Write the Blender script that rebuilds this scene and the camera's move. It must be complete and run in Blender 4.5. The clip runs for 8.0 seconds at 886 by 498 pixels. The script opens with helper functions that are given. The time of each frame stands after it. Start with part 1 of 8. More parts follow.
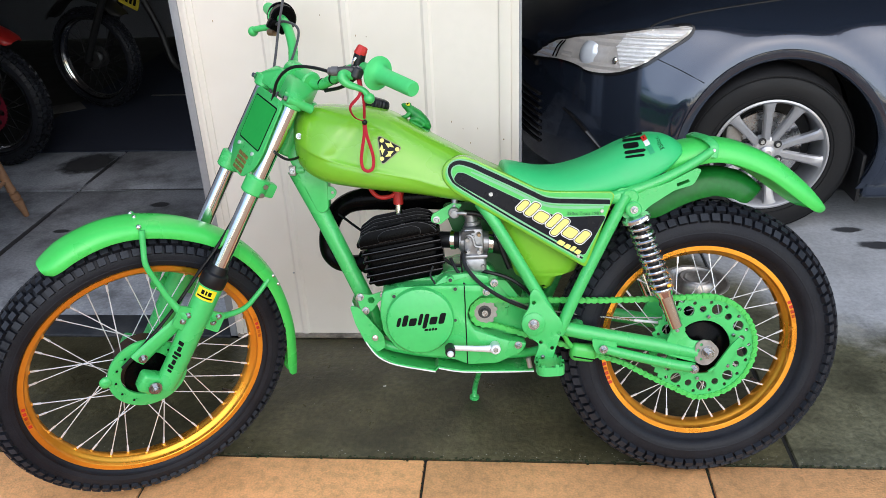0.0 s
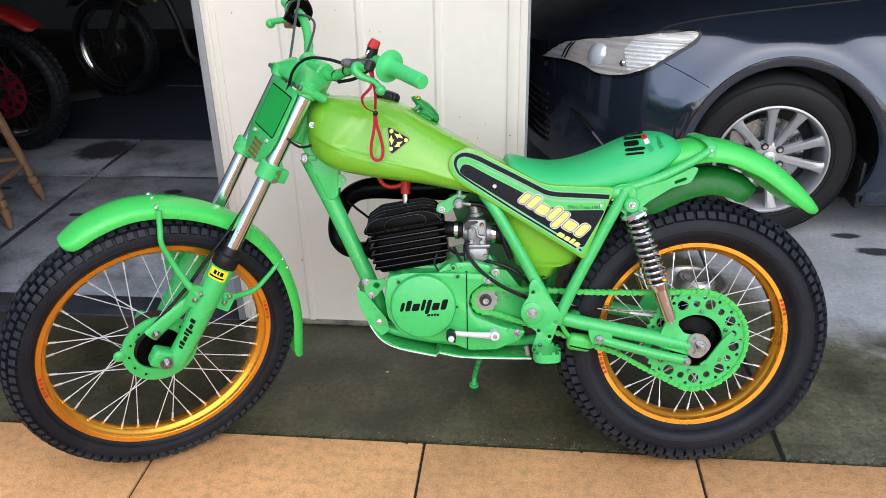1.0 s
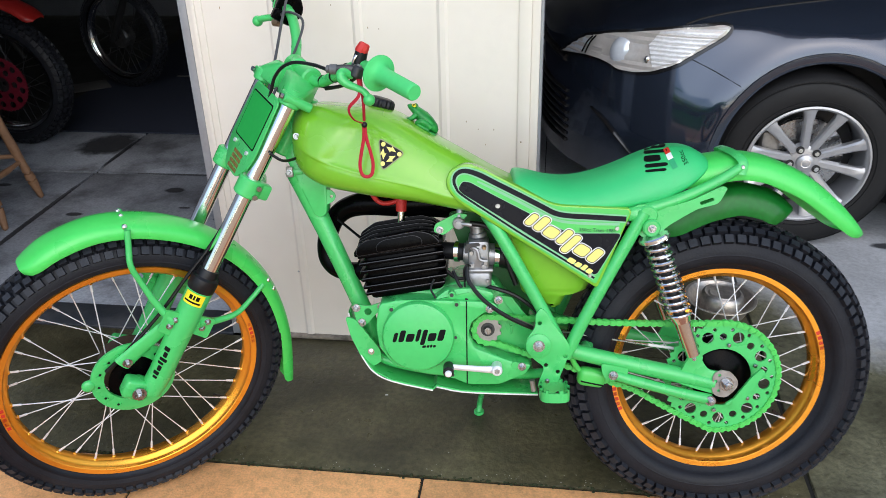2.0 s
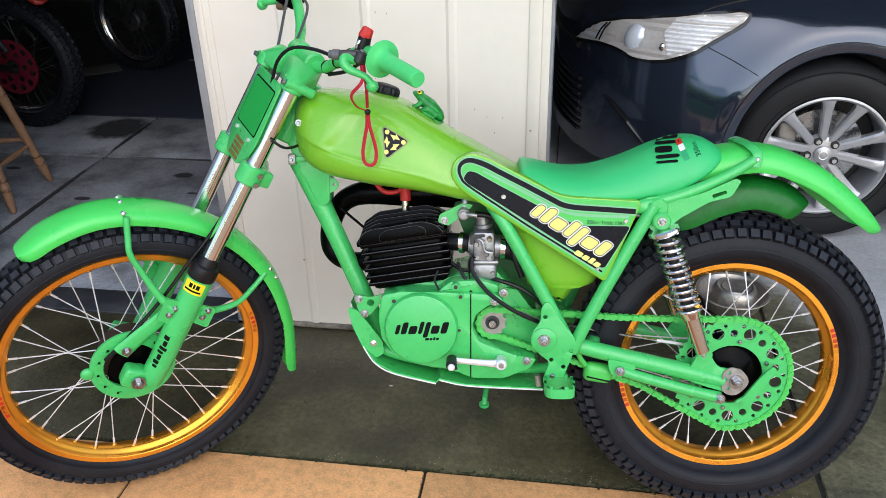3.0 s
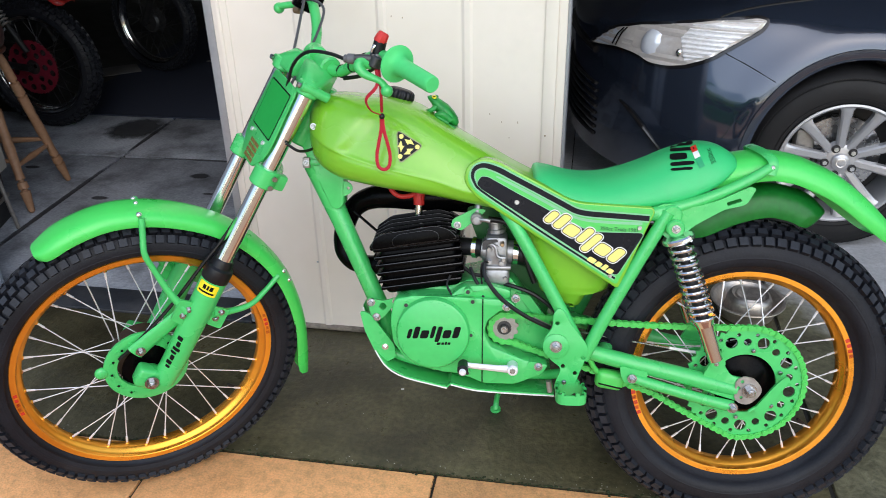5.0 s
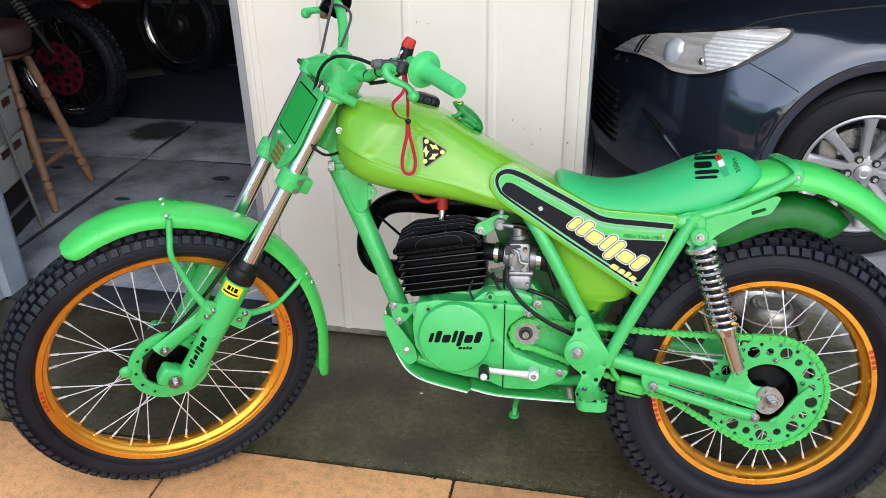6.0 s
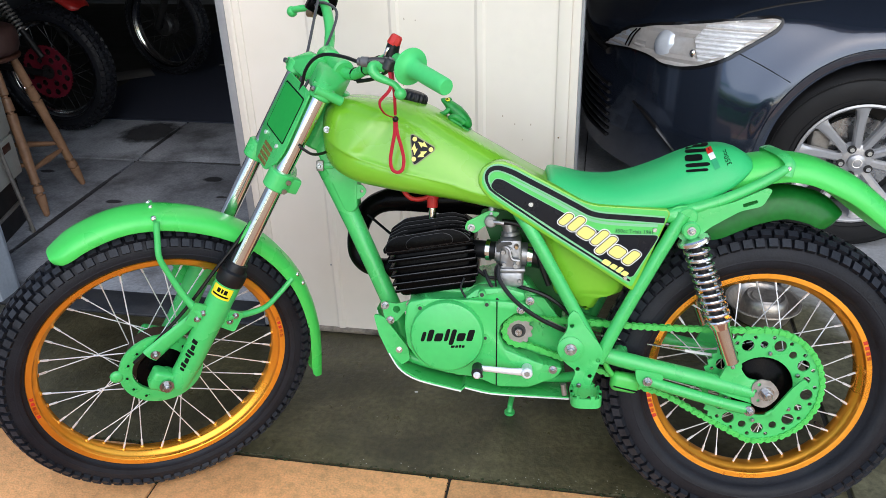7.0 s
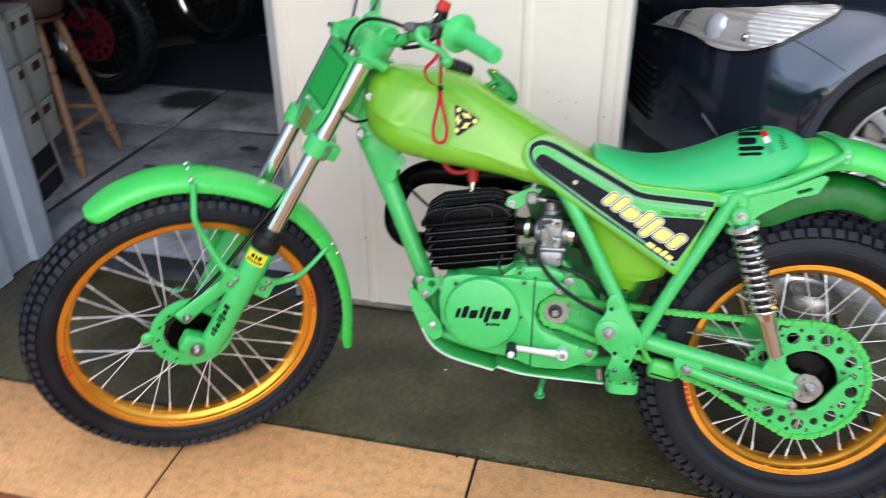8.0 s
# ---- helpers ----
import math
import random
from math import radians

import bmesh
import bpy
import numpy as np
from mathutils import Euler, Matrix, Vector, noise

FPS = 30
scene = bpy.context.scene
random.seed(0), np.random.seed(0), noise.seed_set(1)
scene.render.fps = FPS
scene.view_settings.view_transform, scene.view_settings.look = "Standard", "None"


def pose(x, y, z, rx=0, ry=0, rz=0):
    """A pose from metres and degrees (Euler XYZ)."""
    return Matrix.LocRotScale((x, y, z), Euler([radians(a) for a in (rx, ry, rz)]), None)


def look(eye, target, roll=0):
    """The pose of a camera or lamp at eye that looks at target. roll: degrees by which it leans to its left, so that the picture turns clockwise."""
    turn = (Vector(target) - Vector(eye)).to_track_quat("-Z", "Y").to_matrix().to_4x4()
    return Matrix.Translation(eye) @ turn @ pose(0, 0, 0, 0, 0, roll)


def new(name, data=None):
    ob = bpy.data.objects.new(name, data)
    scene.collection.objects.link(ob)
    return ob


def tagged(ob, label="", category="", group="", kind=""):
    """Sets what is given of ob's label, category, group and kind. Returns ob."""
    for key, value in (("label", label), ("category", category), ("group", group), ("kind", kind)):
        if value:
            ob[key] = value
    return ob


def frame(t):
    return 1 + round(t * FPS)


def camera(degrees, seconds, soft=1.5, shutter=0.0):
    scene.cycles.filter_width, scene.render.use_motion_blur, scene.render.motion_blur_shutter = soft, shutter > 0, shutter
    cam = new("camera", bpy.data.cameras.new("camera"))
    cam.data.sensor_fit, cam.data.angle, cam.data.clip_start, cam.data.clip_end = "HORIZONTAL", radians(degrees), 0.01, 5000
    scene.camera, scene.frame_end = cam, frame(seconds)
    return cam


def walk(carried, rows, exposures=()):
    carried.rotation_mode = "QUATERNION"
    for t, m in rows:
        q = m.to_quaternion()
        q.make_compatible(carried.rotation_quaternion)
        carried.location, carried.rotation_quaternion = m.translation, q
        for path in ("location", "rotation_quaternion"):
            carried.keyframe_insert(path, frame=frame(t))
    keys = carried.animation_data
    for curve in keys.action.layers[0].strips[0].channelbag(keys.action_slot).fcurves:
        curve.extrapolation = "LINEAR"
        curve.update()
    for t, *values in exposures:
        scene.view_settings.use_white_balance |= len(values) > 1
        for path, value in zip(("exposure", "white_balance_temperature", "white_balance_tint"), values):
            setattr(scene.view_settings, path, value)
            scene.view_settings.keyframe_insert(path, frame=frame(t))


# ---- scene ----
cam = camera(57.29, 8.0, soft=0.8, shutter=0.8)
# seconds, x, y, z, yaw, pitch, roll
ROWS = [
    (0.0, 0.0000, 0.0000, 1.4350, 4.437, -26.706, 2.407),
    (0.5, 0.0051, -0.0281, 1.4387, 4.722, -26.574, 1.984),
    (1.0, 0.0141, -0.0729, 1.4417, 5.681, -26.644, 1.075),
    (1.5, 0.0358, 0.0444, 1.4401, 6.573, -27.036, 1.246),
    (3.0, 0.0651, 0.1732, 1.4241, 8.704, -28.604, 1.243),
    (3.5, 0.0750, 0.1779, 1.4282, 8.702, -28.594, 1.471),
    (4.0, 0.0835, 0.1774, 1.4291, 8.754, -28.503, 1.784),
    (4.5, 0.0792, 0.1793, 1.4280, 9.139, -28.555, 1.540),
    (6.0, 0.0536, 0.1637, 1.4313, 11.265, -27.988, 0.868),
    (6.5, 0.0605, 0.1701, 1.4277, 11.054, -28.193, 1.342),
    (7.0, 0.0640, 0.1785, 1.4284, 10.597, -28.261, 1.669),
    (7.5, 0.0660, 0.1890, 1.4228, 10.902, -28.455, 1.891),
    (8.0, 0.0393, 0.1981, 1.3963, 13.628, -29.421, 0.340),
]
walk(cam, [(t, pose(x, y, z, 90 + pitch, roll, yaw)) for t, x, y, z, yaw, pitch, roll in ROWS])

# ---------------------------------------------------------------- light
world = bpy.data.worlds.new("overcast_sky")
scene.world = world
world.use_nodes = True
wn, wl = world.node_tree.nodes, world.node_tree.links
sky = wn.new("ShaderNodeTexSky")
sky.sky_type = 'NISHITA'
sky.sun_disc = False
sky.sun_elevation = radians(40)
sky.sun_rotation = radians(160)
sky.air_density, sky.dust_density = 1.2, 1.0
wl.new(sky.outputs["Color"], wn["Background"].inputs["Color"])
wn["Background"].inputs["Strength"].default_value = 0.15

sun_data = bpy.data.lights.new("sun", 'SUN')
sun_data.energy, sun_data.angle, sun_data.color = 1.0, radians(80), (1.0, 0.985, 0.96)
sun = new("sun", sun_data)
sun.matrix_world = look((1.6, -4.5, 4.8), (0, 1.7, 0))
scene.view_settings.exposure = 0.71
# ---------------------------------------------------------------- materials
def material(name, color, rough=0.5, metal=0.0, vary=0.12, scale=8.0, fine=90.0, bump=0.02, coat=0.0, dirt=None, dirt_scale=2.5, dirt_amount=0.5, spec=0.5, rough_vary=0.1, per_object=0.0):
    """A paint, metal, rubber or stone: two scales of colour change, uneven gloss, fine relief, stains if dirt is given."""
    m = bpy.data.materials.new(name)
    m.use_nodes = True
    n, l = m.node_tree.nodes, m.node_tree.links
    b = n["Principled BSDF"]
    b.inputs["Metallic"].default_value = metal
    b.inputs["Coat Weight"].default_value = coat
    b.inputs["Coat Roughness"].default_value = 0.06
    b.inputs["Specular IOR Level"].default_value = spec
    tc = n.new("ShaderNodeTexCoord")
    big, small = n.new("ShaderNodeTexNoise"), n.new("ShaderNodeTexNoise")
    big.inputs["Scale"].default_value, big.inputs["Detail"].default_value = scale, 5
    small.inputs["Scale"].default_value, small.inputs["Detail"].default_value = fine, 3
    for t in (big, small):
        l.new(tc.outputs["Object"], t.inputs["Vector"])
    add = n.new("ShaderNodeMath"); add.operation = 'ADD'
    l.new(big.outputs["Fac"], add.inputs[0]); l.new(small.outputs["Fac"], add.inputs[1])
    shade = n.new("ShaderNodeMapRange")
    shade.inputs["From Min"].default_value, shade.inputs["From Max"].default_value = 0.6, 1.4
    shade.inputs["To Min"].default_value, shade.inputs["To Max"].default_value = 1 - vary, 1 + vary
    l.new(add.outputs[0], shade.inputs["Value"])
    mix = n.new("ShaderNodeMix"); mix.data_type = 'RGBA'; mix.blend_type = 'MULTIPLY'
    mix.inputs["Factor"].default_value = 1.0
    mix.inputs["A"].default_value = (*color, 1)
    l.new(shade.outputs["Result"], mix.inputs["B"])
    out = mix.outputs["Result"]
    if per_object:
        info = n.new("ShaderNodeObjectInfo")
        r = n.new("ShaderNodeMapRange")
        r.inputs["To Min"].default_value, r.inputs["To Max"].default_value = 1 - per_object, 1 + per_object
        l.new(info.outputs["Random"], r.inputs["Value"])
        mo = n.new("ShaderNodeMix"); mo.data_type = 'RGBA'; mo.blend_type = 'MULTIPLY'
        mo.inputs["Factor"].default_value = 1.0
        l.new(out, mo.inputs["A"]); l.new(r.outputs["Result"], mo.inputs["B"])
        out = mo.outputs["Result"]
    if dirt:
        d = n.new("ShaderNodeTexNoise")
        d.inputs["Scale"].default_value, d.inputs["Detail"].default_value, d.inputs["Roughness"].default_value = dirt_scale, 9, 0.65
        l.new(tc.outputs["Object"], d.inputs["Vector"])
        ramp = n.new("ShaderNodeMapRange")
        ramp.inputs["From Min"].default_value, ramp.inputs["From Max"].default_value = 0.45, 0.68
        ramp.inputs["To Max"].default_value = dirt_amount
        l.new(d.outputs["Fac"], ramp.inputs["Value"])
        md = n.new("ShaderNodeMix"); md.data_type = 'RGBA'
        l.new(ramp.outputs["Result"], md.inputs["Factor"]); l.new(out, md.inputs["A"])
        md.inputs["B"].default_value = (*dirt, 1)
        out = md.outputs["Result"]
    l.new(out, b.inputs["Base Color"])
    rr = n.new("ShaderNodeMapRange")
    rr.inputs["From Min"].default_value, rr.inputs["From Max"].default_value = 0.3, 0.7
    rr.inputs["To Min"].default_value, rr.inputs["To Max"].default_value = max(0.02, rough - rough_vary), min(1, rough + rough_vary)
    l.new(big.outputs["Fac"], rr.inputs["Value"]); l.new(rr.outputs["Result"], b.inputs["Roughness"])
    if bump:
        bp = n.new("ShaderNodeBump")
        bp.inputs["Strength"].default_value, bp.inputs["Distance"].default_value = bump, 0.01
        l.new(small.outputs["Fac"], bp.inputs["Height"]); l.new(bp.outputs["Normal"], b.inputs["Normal"])
    return m


GREEN = material("green_paint", (0.060, 0.52, 0.132), 0.30, vary=0.06, scale=14, bump=0.006, coat=0.22)
GREEN_PLASTIC = material("green_plastic", (0.072, 0.55, 0.098), 0.36, vary=0.05, scale=10, bump=0.01, coat=0.1)
GREEN_GUARD = material("bright_green_guard_plastic", (0.064, 0.62, 0.105), 0.34, vary=0.04, scale=10, bump=0.006, coat=0.12)
GREEN_DARK = material("dark_green", (0.008, 0.13, 0.018), 0.45, vary=0.1, scale=12)
GREEN_PLATE = material("number_plate_green", (0.016, 0.40, 0.066), 0.42, vary=0.06)
GREEN_GRIP = material("green_rubber_grip", (0.07, 0.60, 0.17), 0.6, vary=0.06, bump=0.03)
GREEN_VINYL = material("green_seat_vinyl", (0.032, 0.49, 0.150), 0.42, vary=0.05, scale=20, fine=500, bump=0.06)
LIME = material("lime_tank_paint", (0.182, 0.485, 0.028), 0.32, vary=0.04, scale=6, bump=0.004, coat=0.45)
BLACK_PAINT = material("black_engine_paint", (0.0015, 0.0015, 0.0018), 0.24, vary=0.25, scale=25, bump=0.010, spec=0.06, rough_vary=0.05)
# Grey metal that paints a highlight onto the black fin edges.
FIN_GLINT = material("fin_edge_glint", (0.032, 0.032, 0.034), 0.32, metal=0.6, vary=0.7, scale=60)
BLACK_DECAL = material("black_decal_vinyl", (0.005, 0.0060, 0.011), 0.30, vary=0.15, scale=16, bump=0.01, spec=0.16)
RUBBER = material("tyre_rubber", (0.0105, 0.0115, 0.0155), 0.46, vary=0.35, scale=9, fine=220, bump=0.10, dirt=(0.022, 0.025, 0.032), dirt_scale=7, dirt_amount=0.5, spec=0.20)
# Lighter copy of the rubber: sky light painted on the knob tops.
TREAD_SKYLIT = material("skylit_tread_rubber", (0.017, 0.0195, 0.026), 0.50, vary=0.45, scale=14, fine=260, bump=0.08, dirt=(0.042, 0.047, 0.058), dirt_scale=11, dirt_amount=0.6, spec=0.22)
RUBBER_SMOOTH = material("black_rubber", (0.006, 0.006, 0.0075), 0.40, vary=0.2, bump=0.03, spec=0.35)
GOLD = material("gold_anodised_rim", (1.0, 0.42, 0.048), 0.30, metal=0.86, vary=0.08, scale=5, bump=0.006)
CHROME = material("chrome", (0.80, 0.80, 0.81), 0.11, metal=1.0, vary=0.05, bump=0.004, rough_vary=0.05)
STEEL = material("zinc_steel", (0.42, 0.43, 0.45), 0.26, metal=1.0, vary=0.18, scale=60, bump=0.02)
SPOKE = material("stainless_spoke", (0.82, 0.84, 0.88), 0.34, metal=0.45, vary=0.1, bump=0.0)
ALLOY = material("cast_aluminium", (0.34, 0.345, 0.36), 0.42, metal=0.8, vary=0.2, scale=40, bump=0.06)
DARK_GREY_METAL = material("dark_grey_metal", (0.13, 0.13, 0.135), 0.5, metal=0.3, vary=0.2, scale=50, bump=0.02)
WORN_GREY = material("worn_grey_metal", (0.34, 0.32, 0.30), 0.45, metal=0.6, vary=0.2, scale=50, bump=0.03)
RED_RUBBER = material("red_rubber", (0.55, 0.025, 0.02), 0.5, vary=0.1)
RED_STRAP = material("red_webbing", (0.42, 0.007, 0.024), 0.75, vary=0.15, scale=60, fine=600, bump=0.1)
YELLOW = material("yellow_vinyl", (0.86, 0.72, 0.02), 0.4, vary=0.05)
CREAM_INK = material("cream_yellow_ink", (0.84, 0.75, 0.20), 0.4, vary=0.05)
WHITE_INK = material("white_ink", (0.80, 0.80, 0.78), 0.45, vary=0.04)
BLACK_INK = material("black_ink", (0.004, 0.005, 0.005), 0.55, vary=0.05, spec=0.12)
RED_INK = material("red_ink", (0.62, 0.03, 0.015), 0.45, vary=0.08)
FLAG_GREEN = material("flag_green_ink", (0.02, 0.33, 0.13), 0.45, vary=0.05)
EMBLEM_GREY = material("grey_green_emblem_rim", (0.24, 0.26, 0.12), 0.40, vary=0.06)
PALE_GREEN_INK = material("pale_green_ink", (0.20, 0.50, 0.27), 0.40, vary=0.06)
GREEN_INK = material("dark_green_ink", (0.008, 0.09, 0.045), 0.45, vary=0.05)
BROWN_INK = material("brown_sticker_ink", (0.22, 0.12, 0.03), 0.5, vary=0.3, scale=120)
BRASS = material("worn_brass", (0.32, 0.22, 0.13), 0.4, metal=0.8, vary=0.2)

CREAM_WALL = material("cream_painted_steel", (0.81, 0.74, 0.665), 0.46, vary=0.025, scale=2.5, fine=40, bump=0.01, dirt=(0.62, 0.55, 0.45), dirt_scale=5, dirt_amount=0.22)
TRIM_GREY = material("grey_aluminium_trim", (0.36, 0.37, 0.40), 0.42, metal=0.3, vary=0.08, scale=10)
ORANGE_CONCRETE = material("orange_stamped_concrete", (0.86, 0.445, 0.190), 0.55, vary=0.24, scale=5, fine=170, bump=0.22, dirt=(0.26, 0.13, 0.055), dirt_scale=38, dirt_amount=0.40, per_object=0.06)
ORANGE_RED = material("red_brown_border_concrete", (0.42, 0.12, 0.04), 0.55, vary=0.12, scale=6, bump=0.1)
DRY_CONCRETE = material("pale_concrete", (0.40, 0.395, 0.385), 0.7, vary=0.15, scale=2.2, fine=120, bump=0.08, dirt=(0.14, 0.14, 0.135), dirt_scale=2.2, dirt_amount=0.75)
FLOOR_CONCRETE = material("garage_concrete", (0.35, 0.375, 0.425), 0.62, vary=0.35, scale=3.0, fine=90, bump=0.08, dirt=(0.07, 0.072, 0.08), dirt_scale=4.5, dirt_amount=0.85)
DARK_FLOOR = material("dark_carpet", (0.030, 0.036, 0.055), 0.9, vary=0.25, scale=30, fine=400, bump=0.2, spec=0.15)
JOINT = material("dark_joint", (0.02, 0.02, 0.018), 0.8, vary=0.3)
MOSS = material("green_moss", (0.025, 0.035, 0.012), 0.9, vary=0.4, scale=60)
DARK_WALL = material("grey_lined_wall", (0.12, 0.125, 0.14), 0.75, vary=0.2, scale=3)
SEALANT = material("dirty_sealant", (0.26, 0.22, 0.18), 0.8, vary=0.4, scale=18, bump=0.2, dirt=(0.045, 0.038, 0.028), dirt_scale=22, dirt_amount=0.9)
BLUE_STEEL = material("blue_grey_painted_steel", (0.33, 0.38, 0.45), 0.5, vary=0.12, scale=3, bump=0.02, dirt=(0.16, 0.18, 0.22), dirt_scale=4, dirt_amount=0.5)
CAR_PAINT = material("charcoal_metallic_paint", (0.030, 0.042, 0.070), 0.14, metal=0.55, vary=0.05, scale=3, fine=900, bump=0.0, coat=1.0, rough_vary=0.02)
CAR_BLACK = material("black_grille_plastic", (0.010, 0.010, 0.011), 0.5, vary=0.2)
CAR_TYRE = material("road_tyre_rubber", (0.012, 0.012, 0.013), 0.6, vary=0.2, scale=12, bump=0.03, spec=0.25)
CAR_RIM = material("silver_alloy_wheel", (0.45, 0.45, 0.465), 0.38, metal=0.55, vary=0.05, scale=10, coat=0.4)
# Pale low-metal lamp colours stand in for mirrored sky.
LAMP_SILVER = material("lamp_reflector", (0.95, 0.96, 0.98), 0.14, metal=0.25, vary=0.12, scale=30)
LAMP_SKY_WHITE = material("sky_white_lamp_lens", (0.80, 0.86, 0.95), 0.10, metal=0.25, vary=0.06, scale=30)
LAMP_GREY = material("lamp_housing", (0.90, 0.86, 0.82), 0.18, metal=0.42, vary=0.1)
WOOD = material("turned_pine", (0.30, 0.165, 0.092), 0.45, vary=0.22, scale=9, fine=60, bump=0.03)
DARK_WOOD = material("dark_stained_wood", (0.07, 0.028, 0.018), 0.4, vary=0.2, scale=8)
WHITE_METAL = material("white_enamel", (0.46, 0.46, 0.42), 0.45, vary=0.08, scale=5)
RED_PLASTIC = material("red_plastic", (0.34, 0.016, 0.014), 0.35, vary=0.06)
RED_METAL = material("red_paint", (0.15, 0.010, 0.024), 0.4, vary=0.1)
FROG_GREEN = material("frog_green_resin", (0.015, 0.25, 0.04), 0.4, vary=0.35, scale=45, bump=0.1)


def soft_stain(name, colour, strength):
    """A soaked-in stain that fades out unevenly towards its rim."""
    m = material(name, colour, 0.5, vary=0.3, scale=6)
    n, l = m.node_tree.nodes, m.node_tree.links
    tc, away, far, wob, mix, fade = (n.new("ShaderNodeTexCoord"), n.new("ShaderNodeVectorMath"), n.new("ShaderNodeVectorMath"), n.new("ShaderNodeTexNoise"), n.new("ShaderNodeMath"), n.new("ShaderNodeMapRange"))
    away.operation, away.inputs[1].default_value = 'SUBTRACT', (0.5, 0.5, 0.0)
    far.operation, mix.operation, mix.inputs[1].default_value = 'LENGTH', 'MULTIPLY_ADD', 0.28
    wob.inputs["Scale"].default_value, wob.inputs["Detail"].default_value = 22.0, 6
    flat = n.new("ShaderNodeVectorMath")
    flat.operation, flat.inputs[1].default_value = 'MULTIPLY', (1.0, 1.0, 0.0)
    l.new(tc.outputs["Generated"], away.inputs[0]); l.new(away.outputs[0], flat.inputs[0]); l.new(flat.outputs[0], far.inputs[0])
    l.new(tc.outputs["Object"], wob.inputs["Vector"]); l.new(wob.outputs["Fac"], mix.inputs[0]); l.new(far.outputs["Value"], mix.inputs[2])
    fade.inputs["From Min"].default_value, fade.inputs["From Max"].default_value = 0.42, 0.60
    fade.inputs["To Min"].default_value, fade.inputs["To Max"].default_value = strength, 0.0
    l.new(mix.outputs[0], fade.inputs["Value"]); l.new(fade.outputs["Result"], n["Principled BSDF"].inputs["Alpha"])
    return m


STAIN = soft_stain("oil_stain", (0.050, 0.052, 0.058), 0.85)


def glass(name, tint=(1, 1, 1), rough=0.02, ior=1.45):
    m = bpy.data.materials.new(name)
    m.use_nodes = True
    n, l = m.node_tree.nodes, m.node_tree.links
    clear, gloss, mix, fres = (n.new("ShaderNodeBsdfTransparent"), n.new("ShaderNodeBsdfGlossy"), n.new("ShaderNodeMixShader"), n.new("ShaderNodeFresnel"))
    clear.inputs[0].default_value = (*tint, 1)
    gloss.inputs["Roughness"].default_value = rough
    fres.inputs["IOR"].default_value = ior
    l.new(fres.outputs[0], mix.inputs[0]); l.new(clear.outputs[0], mix.inputs[1]); l.new(gloss.outputs[0], mix.inputs[2])
    l.new(mix.outputs[0], n["Material Output"].inputs["Surface"])
    return m


CLEAR_LENS = glass("clear_lamp_lens", (0.99, 0.99, 1.0), ior=1.12)
BROWN_DRUM = material("brown_brake_drum", (0.035, 0.018, 0.010), 0.55, vary=0.3, scale=30)
WORN_BLACK = material("worn_black_alloy", (0.05, 0.05, 0.052), 0.4, metal=0.5, vary=0.3, scale=70)
CABLE_GREY = material("grey_cable_sheath", (0.06, 0.06, 0.066), 0.45, vary=0.1)
CAR_TRIM = material("gloss_black_trim", (0.012, 0.012, 0.013), 0.12, vary=0.05, bump=0.0)
CAR_GLASS_DARK = material("dark_tinted_glass", (0.008, 0.009, 0.010), 0.06, vary=0.05, bump=0.0, spec=0.7)
BOWL_STEEL = material("dull_steel_bowl", (0.50, 0.455, 0.405), 0.38, metal=0.85, vary=0.3, scale=20, bump=0.02)
PAD_BROWN = material("dull_brown_vinyl", (0.06, 0.030, 0.026), 0.5, vary=0.15)
YELLOW_DULL = material("yellow_plate", (0.62, 0.50, 0.04), 0.5, vary=0.1)
HEDGE_LEAF = material("hedge_leaf", (0.05, 0.10, 0.025), 0.5, vary=0.4, scale=0.7)
CARDBOARD = material("dull_cardboard", (0.085, 0.080, 0.078), 0.8, vary=0.15, scale=12)
DARK_SPOKE = material("dull_spoke", (0.05, 0.05, 0.055), 0.5, metal=0.7, vary=0.2)
# Darker copy of the green plastic, with the outer guard's shade in it.
SHADED_GREEN = material("shaded_green_plastic", (0.007, 0.145, 0.020), 0.38, vary=0.2, scale=12, spec=0.3)
DRIVEWAY = material("orange_driveway_concrete", (0.52, 0.285, 0.135), 0.7, vary=0.2, scale=1.5, fine=60, bump=0.1, dirt=(0.30, 0.15, 0.07), dirt_scale=1.3, dirt_amount=0.5)
WORN_MAT = material("worn_rubber_strip", (0.030, 0.034, 0.042), 0.5, vary=0.4, scale=6, bump=0.05, dirt=(0.08, 0.08, 0.085), dirt_scale=5, dirt_amount=0.8)
SPRING_STEEL = material("plated_spring_steel", (0.80, 0.80, 0.81), 0.20, metal=0.95, vary=0.08, bump=0.0)
# ---------------------------------------------------------------- mesh tools
import itertools
from mathutils.bvhtree import BVHTree


def finish(name, bm, mat, angle=38):
    bmesh.ops.remove_doubles(bm, verts=bm.verts, dist=1e-5)
    bmesh.ops.recalc_face_normals(bm, faces=bm.faces)
    for f in bm.faces:
        f.smooth = True
    me = bpy.data.meshes.new(name)
    bm.to_mesh(me)
    bm.free()
    me.set_sharp_from_angle(angle=radians(angle))
    me.materials.append(mat)
    return me


def part(name, bm, mat, parent, label="", angle=38):
    ob = new(name, finish(name, bm, mat, angle))
    ob.parent = parent
    if label:
        ob["label"] = label
    return ob


def thing(name, bm, mat, label, category, group="", kind="", angle=38):
    return tagged(new(name, finish(name, bm, mat, angle)), label, category, group, kind)


def root(name, m, label, category, group=""):
    ob = new(name)
    ob.empty_display_size = 0.1
    ob.matrix_world = m
    return tagged(ob, label, category, group)


